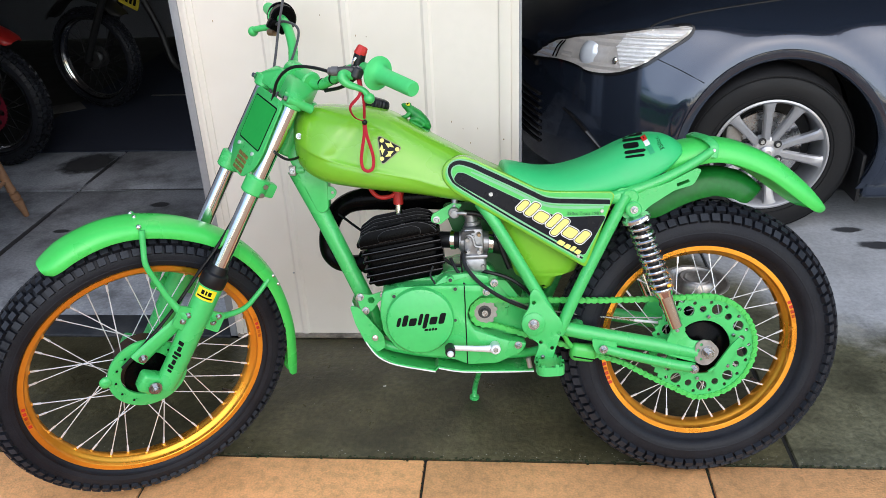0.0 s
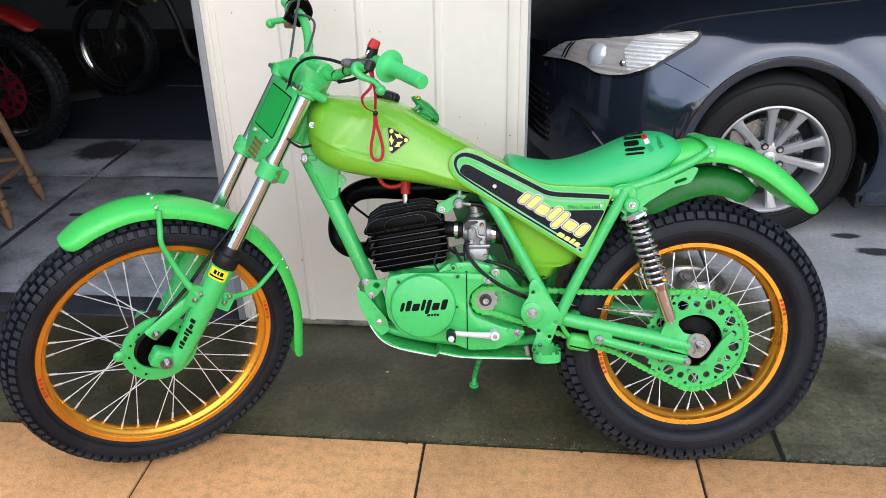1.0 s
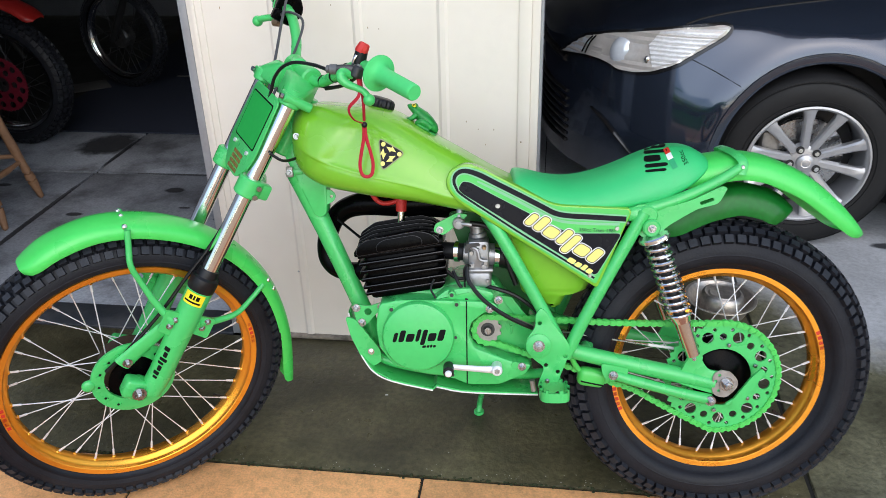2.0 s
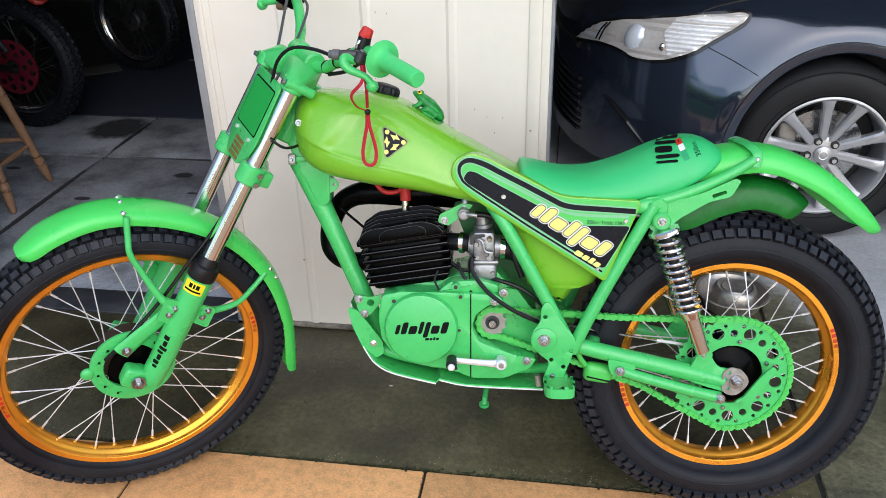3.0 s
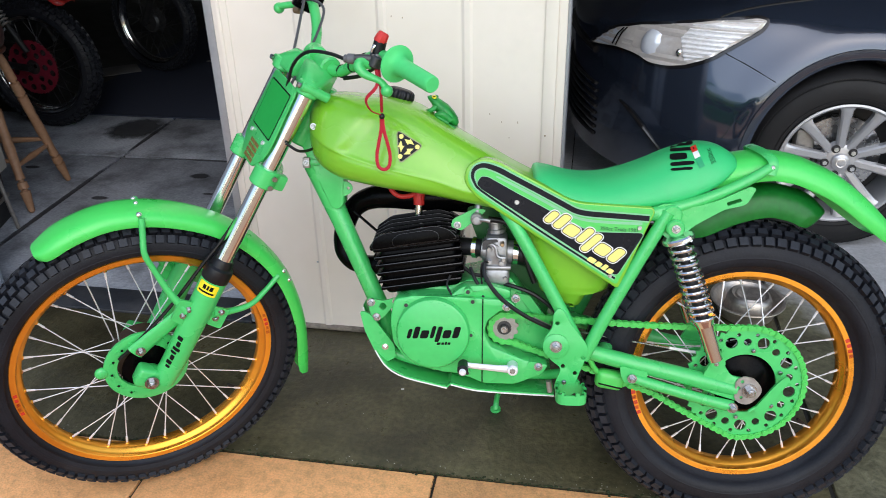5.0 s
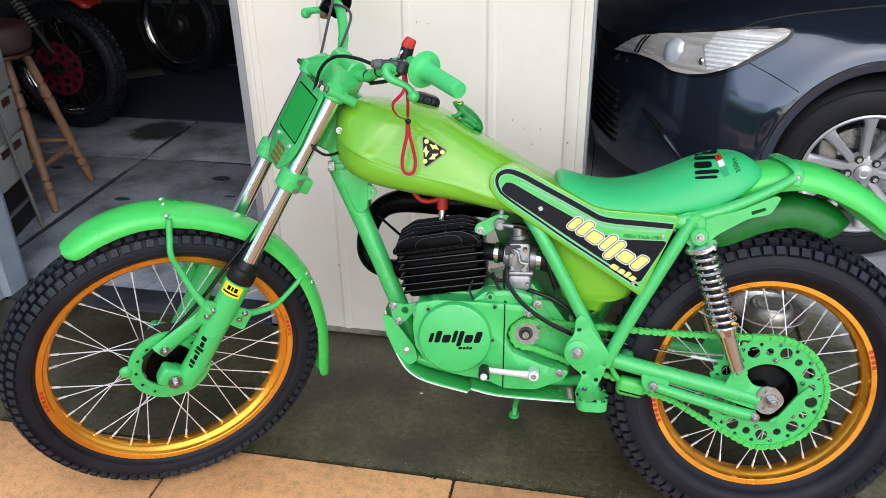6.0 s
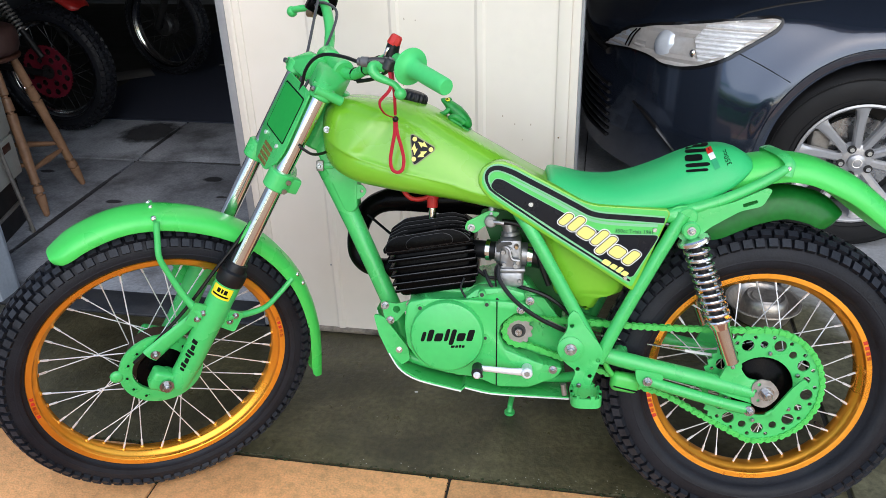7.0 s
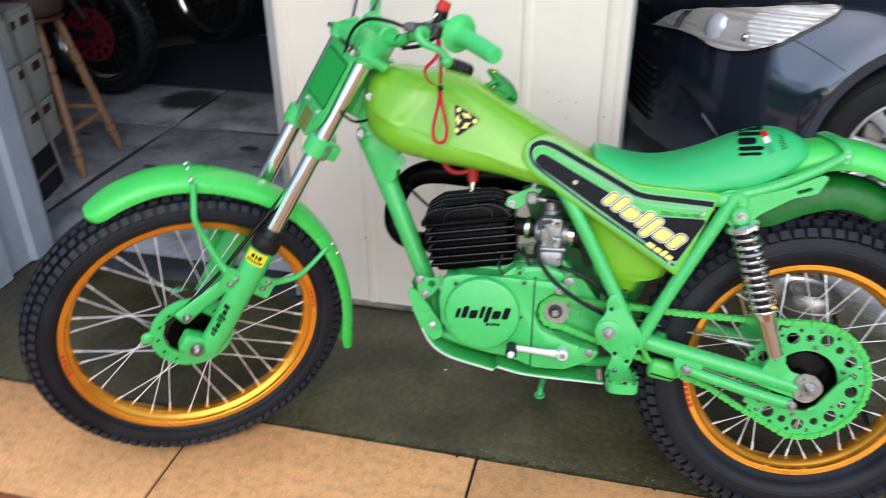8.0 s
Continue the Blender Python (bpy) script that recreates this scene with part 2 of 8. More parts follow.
def smooth_path(pts, steps=6):
    """Catmull-Rom through the points."""
    p = [Vector(q) for q in pts]
    if len(p) < 3:
        return p
    e = [2 * p[0] - p[1]] + p + [2 * p[-1] - p[-2]]
    out = []
    for i in range(1, len(e) - 2):
        a, b, c, d = e[i - 1:i + 3]
        for k in range(steps):
            t = k / steps
            out.append(0.5 * (2 * b + (c - a) * t + (2 * a - 5 * b + 4 * c - d) * t * t + (3 * b - a - 3 * c + d) * t ** 3))
    return out + [p[-1]]


def ring_faces(bm, rings, closed=True, caps=True, loop=False):
    n = len(rings[0])
    pairs = list(zip(rings, rings[1:])) + ([(rings[-1], rings[0])] if loop else [])
    for a, b in pairs:
        for j in range(n if closed else n - 1):
            k = (j + 1) % n
            bm.faces.new((a[j], a[k], b[k], b[j]))
    if caps and closed and not loop:
        bm.faces.new(rings[0][::-1])
        bm.faces.new(rings[-1])


def tube(bm, pts, r, seg=10, steps=6, flat=1.0, caps=True):
    """A round bar along a smooth path; r one radius or one for each given point; flat squeezes it."""
    path = smooth_path(pts, steps) if steps > 1 else [Vector(q) for q in pts]
    rs = r if isinstance(r, (list, tuple)) else [r] * len(pts)
    rings, up = [], None
    for i, c in enumerate(path):
        t = (path[min(i + 1, len(path) - 1)] - path[max(i - 1, 0)]).normalized()
        if up is None:
            up = Vector((0, 1, 0)) if abs(t.y) < 0.9 else Vector((1, 0, 0))
        side = t.cross(up).normalized()
        up = side.cross(t).normalized()
        f = i / max(1, len(path) - 1) * (len(rs) - 1)
        k = min(int(f), len(rs) - 2) if len(rs) > 1 else 0
        rad = rs[k] + (rs[min(k + 1, len(rs) - 1)] - rs[k]) * (f - k)
        rings.append([bm.verts.new(c + rad * (math.cos(a) * side + flat * math.sin(a) * up)) for a in [2 * math.pi * j / seg for j in range(seg)]])
    ring_faces(bm, rings, caps=caps)
    return bm


def cyl(bm, p0, p1, r0, r1=None, seg=20, bev=0.0):
    """A round bar between two points, with chamfered rims where bev is given."""
    p0, p1 = Vector(p0), Vector(p1)
    r1 = r0 if r1 is None else r1
    t = (p1 - p0).normalized()
    side = t.cross(Vector((0, 0, 1)) if abs(t.z) < 0.9 else Vector((1, 0, 0))).normalized()
    up = side.cross(t)
    rows = [(p0, r0), (p1, r1)] if not bev else [(p0, r0 - bev), (p0 + t * bev, r0), (p1 - t * bev, r1), (p1, r1 - bev)]
    rings = [[bm.verts.new(c + r * (math.cos(a) * side + math.sin(a) * up)) for a in [2 * math.pi * (j + 0.5) / seg for j in range(seg)]] for c, r in rows]
    ring_faces(bm, rings)
    return bm


def lathe(bm, profile, centre=(0, 0, 0), seg=48, loop=False, axis='Y', caps=False, start=0.0, sweep=2 * math.pi):
    """Turns (radius, along) pairs about an axis."""
    c = Vector(centre)
    whole = sweep > 6.28
    rings = []
    for i in range(seg if whole else seg + 1):
        a = start + sweep * i / seg
        ca, sa = math.cos(a), math.sin(a)
        rings.append([bm.verts.new(c + (Vector((r * ca, y, r * sa)) if axis == 'Y' else Vector((r * ca, r * sa, y)) if axis == 'Z' else Vector((y, r * ca, r * sa)))) for r, y in profile])
    n = len(profile)
    for i in range(seg):
        a, b = rings[i], rings[(i + 1) % len(rings)]
        for j in range(n if loop else n - 1):
            k = (j + 1) % n
            bm.faces.new((a[j], a[k], b[k], b[j]))
    if caps:
        bm.faces.new([r[0] for r in rings]); bm.faces.new([r[-1] for r in rings][::-1])
    return bm


def plate(bm, outline, y0, y1, holes=(), bev=0.0):
    """A flat sheet cut to an outline of (x, z), between two depths, with holes as lists of (x, z)."""
    mine = bmesh.new()
    edges = []
    for lp in (outline, *holes):
        vs = [mine.verts.new((x, y0, z)) for x, z in lp]
        edges += [mine.edges.new((vs[i], vs[(i + 1) % len(vs)])) for i in range(len(vs))]
    if holes:
        bmesh.ops.triangle_fill(mine, edges=edges, use_beauty=True, use_dissolve=False)
    else:
        mine.faces.new(list(mine.verts))
    ext = bmesh.ops.extrude_face_region(mine, geom=list(mine.faces))
    for v in [g for g in ext["geom"] if isinstance(g, bmesh.types.BMVert)]:
        v.co.y = y1
    if bev:
        rim = [e for e in mine.edges if abs(e.verts[0].co.y - e.verts[1].co.y) < 1e-6 and len(e.link_faces) == 2 and abs(e.calc_face_angle(0)) > 0.6]
        bmesh.ops.bevel(mine, geom=rim, offset=bev, segments=2, affect='EDGES', profile=0.5)
    merge(bm, mine)
    return bm


def merge(bm, other):
    me = bpy.data.meshes.new("tmp")
    other.to_mesh(me)
    other.free()
    bm.from_mesh(me)
    bpy.data.meshes.remove(me)


def block(bm, lo, hi, bev=0.0, seg=2):
    mine = bmesh.new()
    bmesh.ops.create_cube(mine, size=1)
    for v in mine.verts:
        v.co = Vector([(lo[i] + hi[i]) / 2 + v.co[i] * (hi[i] - lo[i]) for i in range(3)])
    if bev:
        bmesh.ops.bevel(mine, geom=list(mine.edges), offset=bev, segments=seg, affect='EDGES', profile=0.5)
    merge(bm, mine)
    return bm


def ball(bm, c, r, seg=16, squash=(1, 1, 1)):
    mine = bmesh.new()
    bmesh.ops.create_uvsphere(mine, u_segments=seg, v_segments=max(6, seg // 2), radius=r)
    for v in mine.verts:
        v.co = Vector((v.co.x * squash[0], v.co.y * squash[1], v.co.z * squash[2])) + Vector(c)
    merge(bm, mine)
    return bm


def circle(cx, cz, r, n=16, a0=0.0):
    return [(cx + r * math.cos(a0 + 2 * math.pi * i / n), cz + r * math.sin(a0 + 2 * math.pi * i / n)) for i in range(n)]


def rounded(pts, r, n=4):
    """Rounds the corners of a polygon of (x, z)."""
    out = []
    for i, p in enumerate(pts):
        p, a, b = Vector(p), Vector(pts[i - 1]), Vector(pts[(i + 1) % len(pts)])
        k = min(r, (a - p).length * 0.45, (b - p).length * 0.45)
        s, e = p + (a - p).normalized() * k, p + (b - p).normalized() * k
        for j in range(n + 1):
            t = j / n
            q = (1 - t) ** 2 * s + 2 * t * (1 - t) * p + t * t * e
            out.append((q.x, q.y))
    return out


def grow(pts, d):
    """Moves a polygon's outline outwards by d."""
    area = sum(a[0] * b[1] - b[0] * a[1] for a, b in zip(pts, pts[1:] + pts[:1]))
    s = 1 if area > 0 else -1
    out = []
    for i, p in enumerate(pts):
        a, p, b = Vector(pts[i - 1]), Vector(p), Vector(pts[(i + 1) % len(pts)])
        n1, n2 = Vector((p.y - a.y, a.x - p.x)), Vector((b.y - p.y, p.x - b.x))
        n = ((n1.normalized() if n1.length else n1) + (n2.normalized() if n2.length else n2))
        n = n.normalized() if n.length else n
        q = p + s * d * n
        out.append((q.x, q.y))
    return out


def drape(bm, outline, tree, lift, way=(0, 1, 0), depth=1.0, grid=0.004, base=None):
    """Lays a flat patch with an (x, z) outline on a surface: thrown along way, then lifted off along the surface's normal."""
    mine = bmesh.new()
    vs = [mine.verts.new((x, 0, z)) for x, z in outline]
    mine.faces.new(vs)
    xs, zs = [p[0] for p in outline], [p[1] for p in outline]
    for k in range(1, int((max(xs) - min(xs)) / grid) + 1):
        bmesh.ops.bisect_plane(mine, geom=list(mine.verts) + list(mine.edges) + list(mine.faces), plane_co=(min(xs) + k * grid, 0, 0), plane_no=(1, 0, 0))
    for k in range(1, int((max(zs) - min(zs)) / grid) + 1):
        bmesh.ops.bisect_plane(mine, geom=list(mine.verts) + list(mine.edges) + list(mine.faces), plane_co=(0, 0, min(zs) + k * grid), plane_no=(0, 0, 1))
    w = Vector(way).normalized()
    for v in list(mine.verts):
        hit, n, _, _ = tree.ray_cast(v.co - w * depth, w)
        if hit is None:
            hit, n, _, _ = tree.find_nearest(v.co)
        n = n if n.dot(w) < 0 else -n
        v.co = hit + n * lift
    merge(bm, mine)
    return bm


def split(bm):
    bmesh.ops.triangulate(bm, faces=list(bm.faces))
    return bm


def bolt(bm, c, r, h, way=-1, washer=True):
    """A hexagon head along y, with its washer, that stands out towards way."""
    x, y, z = c
    if washer:
        cyl(bm, (x, y, z), (x, y + way * h * 0.35, z), r * 1.32, seg=18)
    cyl(bm, (x, y, z), (x, y + way * h * 1.4, z), r * 0.86, seg=6, bev=0.0010)
    cyl(bm, (x, y, z), (x, y + way * h * 1.75, z), r * 0.50, seg=10)
    return bm


def stroke_mark(slant=0.25, widths=(0.5, 0.7, 1.0, 0.5, 0.6, 1.0, 0.8), heights=(0.9, 1.1, 0.75, 1.15, 1.1, 0.75, 1.05), drop=(0, 0, 0, 0, 0.35, 0, 0), gap=0.22):
    """A row of bold rounded slanted bars, of unit height, as outlines of (x, z): a plain stand-in shape for a wordmark."""
    shapes, x = [], 0.0
    for w, h, d in zip(widths, heights, drop):
        q = [(x - slant * d, -d), (x + w - slant * d, -d), (x + w + slant * h, h), (x + slant * h, h)]
        shapes.append(rounded(q, 0.22, 3))
        x += w + gap
    return shapes, x


def placed(shape, origin, ex, ez, size):
    return [(origin[0] + size * (ex[0] * x + ez[0] * z), origin[1] + size * (ex[1] * x + ez[1] * z)) for x, z in shape]


def words(text, size, mat, name, m, parent=None):
    """Small lettering as a flat mesh, lying in the xz plane of m."""
    cu = bpy.data.curves.new(name, 'FONT')
    cu.body, cu.size, cu.extrude, cu.resolution_u = text, size, 0.0003, 2
    tmp = bpy.data.objects.new(name, cu)
    me = bpy.data.meshes.new_from_object(tmp)
    bpy.data.objects.remove(tmp)
    me.transform(m @ pose(0, 0, 0, 90, 0, 0))
    me.materials.clear()
    me.materials.append(mat)
    ob = new(name, me)
    ob.parent = parent
    return ob


# ---------------------------------------------------------------- ground and building
def slab(name, x0, x1, y0, y1, mat, top=0.0, thick=0.06, parent=None, bev=0.004, label="", category=""):
    bm = block(bmesh.new(), (x0, y0, top - thick), (x1, y1, top), bev)
    if parent:
        return part(name, bm, mat, parent)
    return thing(name, bm, mat, label, category, kind="structure")


def ground_sheet():
    bm = bmesh.new()
    n, far = 24, 600.0
    ticks = [math.copysign((abs(i) / n) ** 3 * far, i) for i in range(-n, n + 1)]
    vs = [[bm.verts.new((x, y, -0.03)) for y in ticks] for x in ticks]
    for i in range(2 * n):
        for j in range(2 * n):
            bm.faces.new((vs[i][j], vs[i + 1][j], vs[i + 1][j + 1], vs[i][j + 1]))
    return thing("ground", bm, DRIVEWAY, "orange-brown concrete driveway that runs out to the street", "ground", kind="structure")


ground_sheet()

# red-brown paving in front of the orange band
front = thing("pavement_front", block(bmesh.new(), (-8, 0.80, -0.05), (8, 1.268, -0.002), 0.004), ORANGE_RED, "red-brown stamped concrete paving", "paving", kind="structure")

band = thing("pavement_band", block(bmesh.new(), (-8, 1.268, -0.06), (8, 1.632, -0.008), 0.0), JOINT, "band of orange stamped concrete slabs along the wet apron", "paving", kind="structure")
for k in range(-9, 9):
    x0 = -0.232 + 0.712 * k
    slab("slab", x0 + 0.003, x0 + 0.709, 1.274, 1.6255, ORANGE_CONCRETE, 0.0, 0.05, band, bev=0.005)


def wet_to_dry(name, damp_colour):
    """Concrete that is damp and mossy towards the open and dries out inside."""
    m = bpy.data.materials.new(name)
    m.use_nodes = True
    n, l = m.node_tree.nodes, m.node_tree.links
    b = n["Principled BSDF"]
    tc, sep = n.new("ShaderNodeTexCoord"), n.new("ShaderNodeSeparateXYZ")
    l.new(tc.outputs["Object"], sep.inputs[0])
    big, fine, moss = n.new("ShaderNodeTexNoise"), n.new("ShaderNodeTexNoise"), n.new("ShaderNodeTexNoise")
    for t, s, d in ((big, 3.0, 8), (fine, 60.0, 4), (moss, 4.2, 10)):
        t.inputs["Scale"].default_value, t.inputs["Detail"].default_value = s, d
        t.inputs["Roughness"].default_value = 0.62
        l.new(tc.outputs["Object"], t.inputs["Vector"])
    edge = n.new("ShaderNodeMath"); edge.operation = 'MULTIPLY_ADD'
    l.new(big.outputs["Fac"], edge.inputs[0]); edge.inputs[1].default_value = 0.5
    reach = n.new("ShaderNodeMapRange")
    reach.inputs["From Min"].default_value, reach.inputs["From Max"].default_value = 0.62, 1.02
    reach.inputs["To Min"].default_value, reach.inputs["To Max"].default_value = -0.60, 0.02
    l.new(sep.outputs["X"], reach.inputs["Value"])
    line = n.new("ShaderNodeMath"); line.operation = 'ADD'
    l.new(sep.outputs["Y"], line.inputs[0]); l.new(reach.outputs["Result"], line.inputs[1])
    l.new(line.outputs[0], edge.inputs[2])
    wet = n.new("ShaderNodeMapRange")
    wet.inputs["From Min"].default_value, wet.inputs["From Max"].default_value = 2.42, 2.62
    l.new(edge.outputs[0], wet.inputs["Value"])
    tone = n.new("ShaderNodeMapRange")
    tone.inputs["From Min"].default_value, tone.inputs["From Max"].default_value = 0.36, 0.64
    tone.inputs["To Min"].default_value, tone.inputs["To Max"].default_value = 0.55, 1.45
    l.new(moss.outputs["Fac"], tone.inputs["Value"])
    col = n.new("ShaderNodeMix"); col.data_type = 'RGBA'
    l.new(wet.outputs["Result"], col.inputs["Factor"])
    col.inputs["A"].default_value, col.inputs["B"].default_value = damp_colour, (0.41, 0.42, 0.44, 1)
    mul = n.new("ShaderNodeMix"); mul.data_type = 'RGBA'; mul.blend_type = 'MULTIPLY'
    mul.inputs["Factor"].default_value = 1.0
    l.new(col.outputs["Result"], mul.inputs["A"]); l.new(tone.outputs["Result"], mul.inputs["B"])
    speck = n.new("ShaderNodeMapRange")
    speck.inputs["From Min"].default_value, speck.inputs["From Max"].default_value = 0.36, 0.64
    speck.inputs["To Min"].default_value, speck.inputs["To Max"].default_value = 0.72, 1.28
    l.new(fine.outputs["Fac"], speck.inputs["Value"])
    mul2 = n.new("ShaderNodeMix"); mul2.data_type = 'RGBA'; mul2.blend_type = 'MULTIPLY'
    mul2.inputs["Factor"].default_value = 1.0
    l.new(mul.outputs["Result"], mul2.inputs["A"]); l.new(speck.outputs["Result"], mul2.inputs["B"])
    # the dry part is smoother in tone
    calm = n.new("ShaderNodeMapRange")
    calm.inputs["To Min"].default_value, calm.inputs["To Max"].default_value = 1.0, 0.35
    l.new(wet.outputs["Result"], calm.inputs["Value"])
    for q in (mul, mul2):
        l.new(calm.outputs["Result"], q.inputs["Factor"])
    # green growth in patches on the damp part
    growth, patch, damp = n.new("ShaderNodeTexNoise"), n.new("ShaderNodeMapRange"), n.new("ShaderNodeMath")
    growth.inputs["Scale"].default_value, growth.inputs["Detail"].default_value, growth.inputs["Roughness"].default_value = 9.0, 10, 0.7
    l.new(tc.outputs["Object"], growth.inputs["Vector"])
    patch.inputs["From Min"].default_value, patch.inputs["From Max"].default_value, patch.inputs["To Max"].default_value = 0.50, 0.66, 0.60
    l.new(growth.outputs["Fac"], patch.inputs["Value"])
    dry = n.new("ShaderNodeMath"); dry.operation = 'SUBTRACT'; dry.inputs[0].default_value = 1.0
    l.new(wet.outputs["Result"], dry.inputs[1])
    damp.operation = 'MULTIPLY'
    l.new(patch.outputs["Result"], damp.inputs[0]); l.new(dry.outputs[0], damp.inputs[1])
    mo = n.new("ShaderNodeMix"); mo.data_type = 'RGBA'
    l.new(damp.outputs[0], mo.inputs["Factor"]); l.new(mul2.outputs["Result"], mo.inputs["A"])
    mo.inputs["B"].default_value = (0.046, 0.044, 0.024, 1)
    # whitish lime left where the water dries off
    rise, fall, both, spots, tide = (n.new("ShaderNodeMapRange"), n.new("ShaderNodeMapRange"), n.new("ShaderNodeMath"), n.new("ShaderNodeMath"), n.new("ShaderNodeMix"))
    rise.inputs["From Min"].default_value, rise.inputs["From Max"].default_value = 2.36, 2.46
    fall.inputs["From Min"].default_value, fall.inputs["From Max"].default_value, fall.inputs["To Min"].default_value, fall.inputs["To Max"].default_value = 2.50, 2.66, 1.0, 0.0
    for q in (rise, fall):
        l.new(edge.outputs[0], q.inputs["Value"])
    both.operation, spots.operation, tide.data_type = 'MULTIPLY', 'MULTIPLY', 'RGBA'
    l.new(rise.outputs["Result"], both.inputs[0]); l.new(fall.outputs["Result"], both.inputs[1])
    l.new(both.outputs[0], spots.inputs[0]); l.new(patch.outputs["Result"], spots.inputs[1])
    l.new(spots.outputs[0], tide.inputs["Factor"]); l.new(mo.outputs["Result"], tide.inputs["A"])
    tide.inputs["B"].default_value = (0.50, 0.48, 0.42, 1)
    l.new(tide.outputs["Result"], b.inputs["Base Color"])
    rough = n.new("ShaderNodeMapRange")
    rough.inputs["To Min"].default_value, rough.inputs["To Max"].default_value = 0.34, 0.75
    l.new(wet.outputs["Result"], rough.inputs["Value"])
    # the film of water lies in patches
    film = n.new("ShaderNodeMath"); film.operation = 'MULTIPLY_ADD'
    l.new(growth.outputs["Fac"], film.inputs[0]); film.inputs[1].default_value = 0.5
    level = n.new("ShaderNodeMath"); level.operation = 'SUBTRACT'; level.inputs[1].default_value = 0.25
    l.new(rough.outputs["Result"], level.inputs[0]); l.new(level.outputs[0], film.inputs[2])
    l.new(film.outputs[0], b.inputs["Roughness"])
    bp = n.new("ShaderNodeBump")
    bp.inputs["Strength"].default_value, bp.inputs["Distance"].default_value = 0.30, 0.01
    l.new(fine.outputs["Fac"], bp.inputs["Height"])
    # trowel ripples
    ripple, swell = n.new("ShaderNodeTexNoise"), n.new("ShaderNodeBump")
    ripple.inputs["Scale"].default_value, ripple.inputs["Detail"].default_value, ripple.inputs["Distortion"].default_value = 16.0, 3, 1.4
    swell.inputs["Strength"].default_value, swell.inputs["Distance"].default_value = 0.22, 0.012
    l.new(tc.outputs["Object"], ripple.inputs["Vector"]); l.new(ripple.outputs["Fac"], swell.inputs["Height"])
    l.new(bp.outputs["Normal"], swell.inputs["Normal"]); l.new(swell.outputs["Normal"], b.inputs["Normal"])
    return m


# The bike's shade is put into DAMP; right-hand slabs get a lighter copy.
DAMP = wet_to_dry("damp_to_dry_concrete", (0.066, 0.059, 0.031, 1))
DAMP_UNSHADED = wet_to_dry("unshaded_damp_concrete", (0.112, 0.108, 0.068, 1))
apron = thing("floor_apron", block(bmesh.new(), (-8, 1.632, -0.06), (8, 2.33, -0.010), 0.0), JOINT, "wet mossy concrete apron along the garage", "apron", kind="structure")
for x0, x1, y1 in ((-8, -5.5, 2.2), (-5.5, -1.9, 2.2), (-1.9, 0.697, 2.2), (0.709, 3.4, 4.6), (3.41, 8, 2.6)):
    slab("slab", x0, x1, 1.634, y1, DAMP_UNSHADED if x0 > 0 else DAMP, 0.0, 0.05, apron, bev=0.006)
slab("slab", 0.03, 0.697, 2.2005, 4.6, DAMP, 0.0, 0.05, apron, bev=0.0)

# garage floor, left bay and right bay
floor = thing("floor", block(bmesh.new(), (-6, 2.2, -0.08), (7, 8, -0.010), 0.0), JOINT, "jointed grey concrete garage floor", "floor", kind="structure")
for x0, x1, y0, y1 in ((-4.2, -2.106, 2.335, 3.473), (-2.094, -0.5, 2.335, 3.473), (-4.2, -2.106, 3.487, 4.03), (-2.094, -0.5, 3.487, 4.03)):
    slab("slab", x0, x1, y0, y1, FLOOR_CONCRETE, 0.0, 0.05, floor, bev=0.005)
for x0, x1, y0, y1 in ((3.41, 6.5, 2.603, 4.6), (-0.496, 2.2, 4.606, 7.0), (2.206, 6.5, 4.606, 7.0), (-0.496, 0.026, 2.34, 4.6)):
    slab("slab", x0, x1, y0, y1, DAMP, 0.0, 0.05, floor, bev=0.004)
thing("threshold_strip", block(bmesh.new(), (-1.9, 2.204, -0.02), (-0.938, 2.333, 0.003), 0.003), WORN_MAT, "worn black rubber threshold strip across the garage opening", "threshold", kind="structure")
thing("carpet", block(bmesh.new(), (-2.83, 4.03, -0.02), (-0.5, 7.0, 0.006), 0.003), DARK_FLOOR, "dark navy carpet on the garage floor", "carpet", kind="structure")


def floor_stain(x, y, rx, ry, seed):
    bm = bmesh.new()
    p, q = seed * 1.7, seed * 2.9
    vs = [bm.verts.new((x + rx * k * math.cos(a), y + ry * k * math.sin(a), 0.0012)) for a, k in [(a, 1 + 0.13 * math.sin(2 * a + p) + 0.08 * math.sin(3 * a + q) + 0.04 * math.sin(7 * a + p)) for a in [2 * math.pi * i / 44 for i in range(44)]]]
    bm.faces.new(vs)
    return thing("oil_stain", bm, STAIN, "dark oil stain soaked into the concrete floor", "stain", kind="structure")


floor_stain(-2.23, 3.84, 0.20, 0.17, 3)
floor_stain(-1.62, 3.30, 0.05, 0.035, 4)
floor_stain(-1.95, 3.02, 0.05, 0.02, 7)
floor_stain(-1.55, 3.0, 0.035, 0.02, 8)
floor_stain(1.55, 3.42, 0.22, 0.05, 5)
floor_stain(1.37, 2.86, 0.10, 0.045, 31)
floor_stain(1.30, 3.00, 0.07, 0.03, 33)
for x, y, rx, ry, k in ((-1.50, 3.12, 0.03, 0.012, 9), (-1.30, 3.02, 0.035, 0.02, 12), (-1.38, 2.86, 0.04, 0.015, 13), (-1.72, 2.92, 0.045, 0.014, 14), (-1.42, 3.62, 0.06, 0.02, 15), (-1.22, 3.30, 0.025, 0.03, 16), (-2.45, 3.30, 0.05, 0.02, 17), (-2.10, 2.90, 0.019, 0.52, 21), (-2.10, 3.76, 0.017, 0.25, 22), (-1.55, 3.48, 0.45, 0.012, 23)):
    floor_stain(x, y, rx, ry, k)

# cream steel-clad pillar between the two openings
WALL_Y, WALL_H = 2.208, 2.5
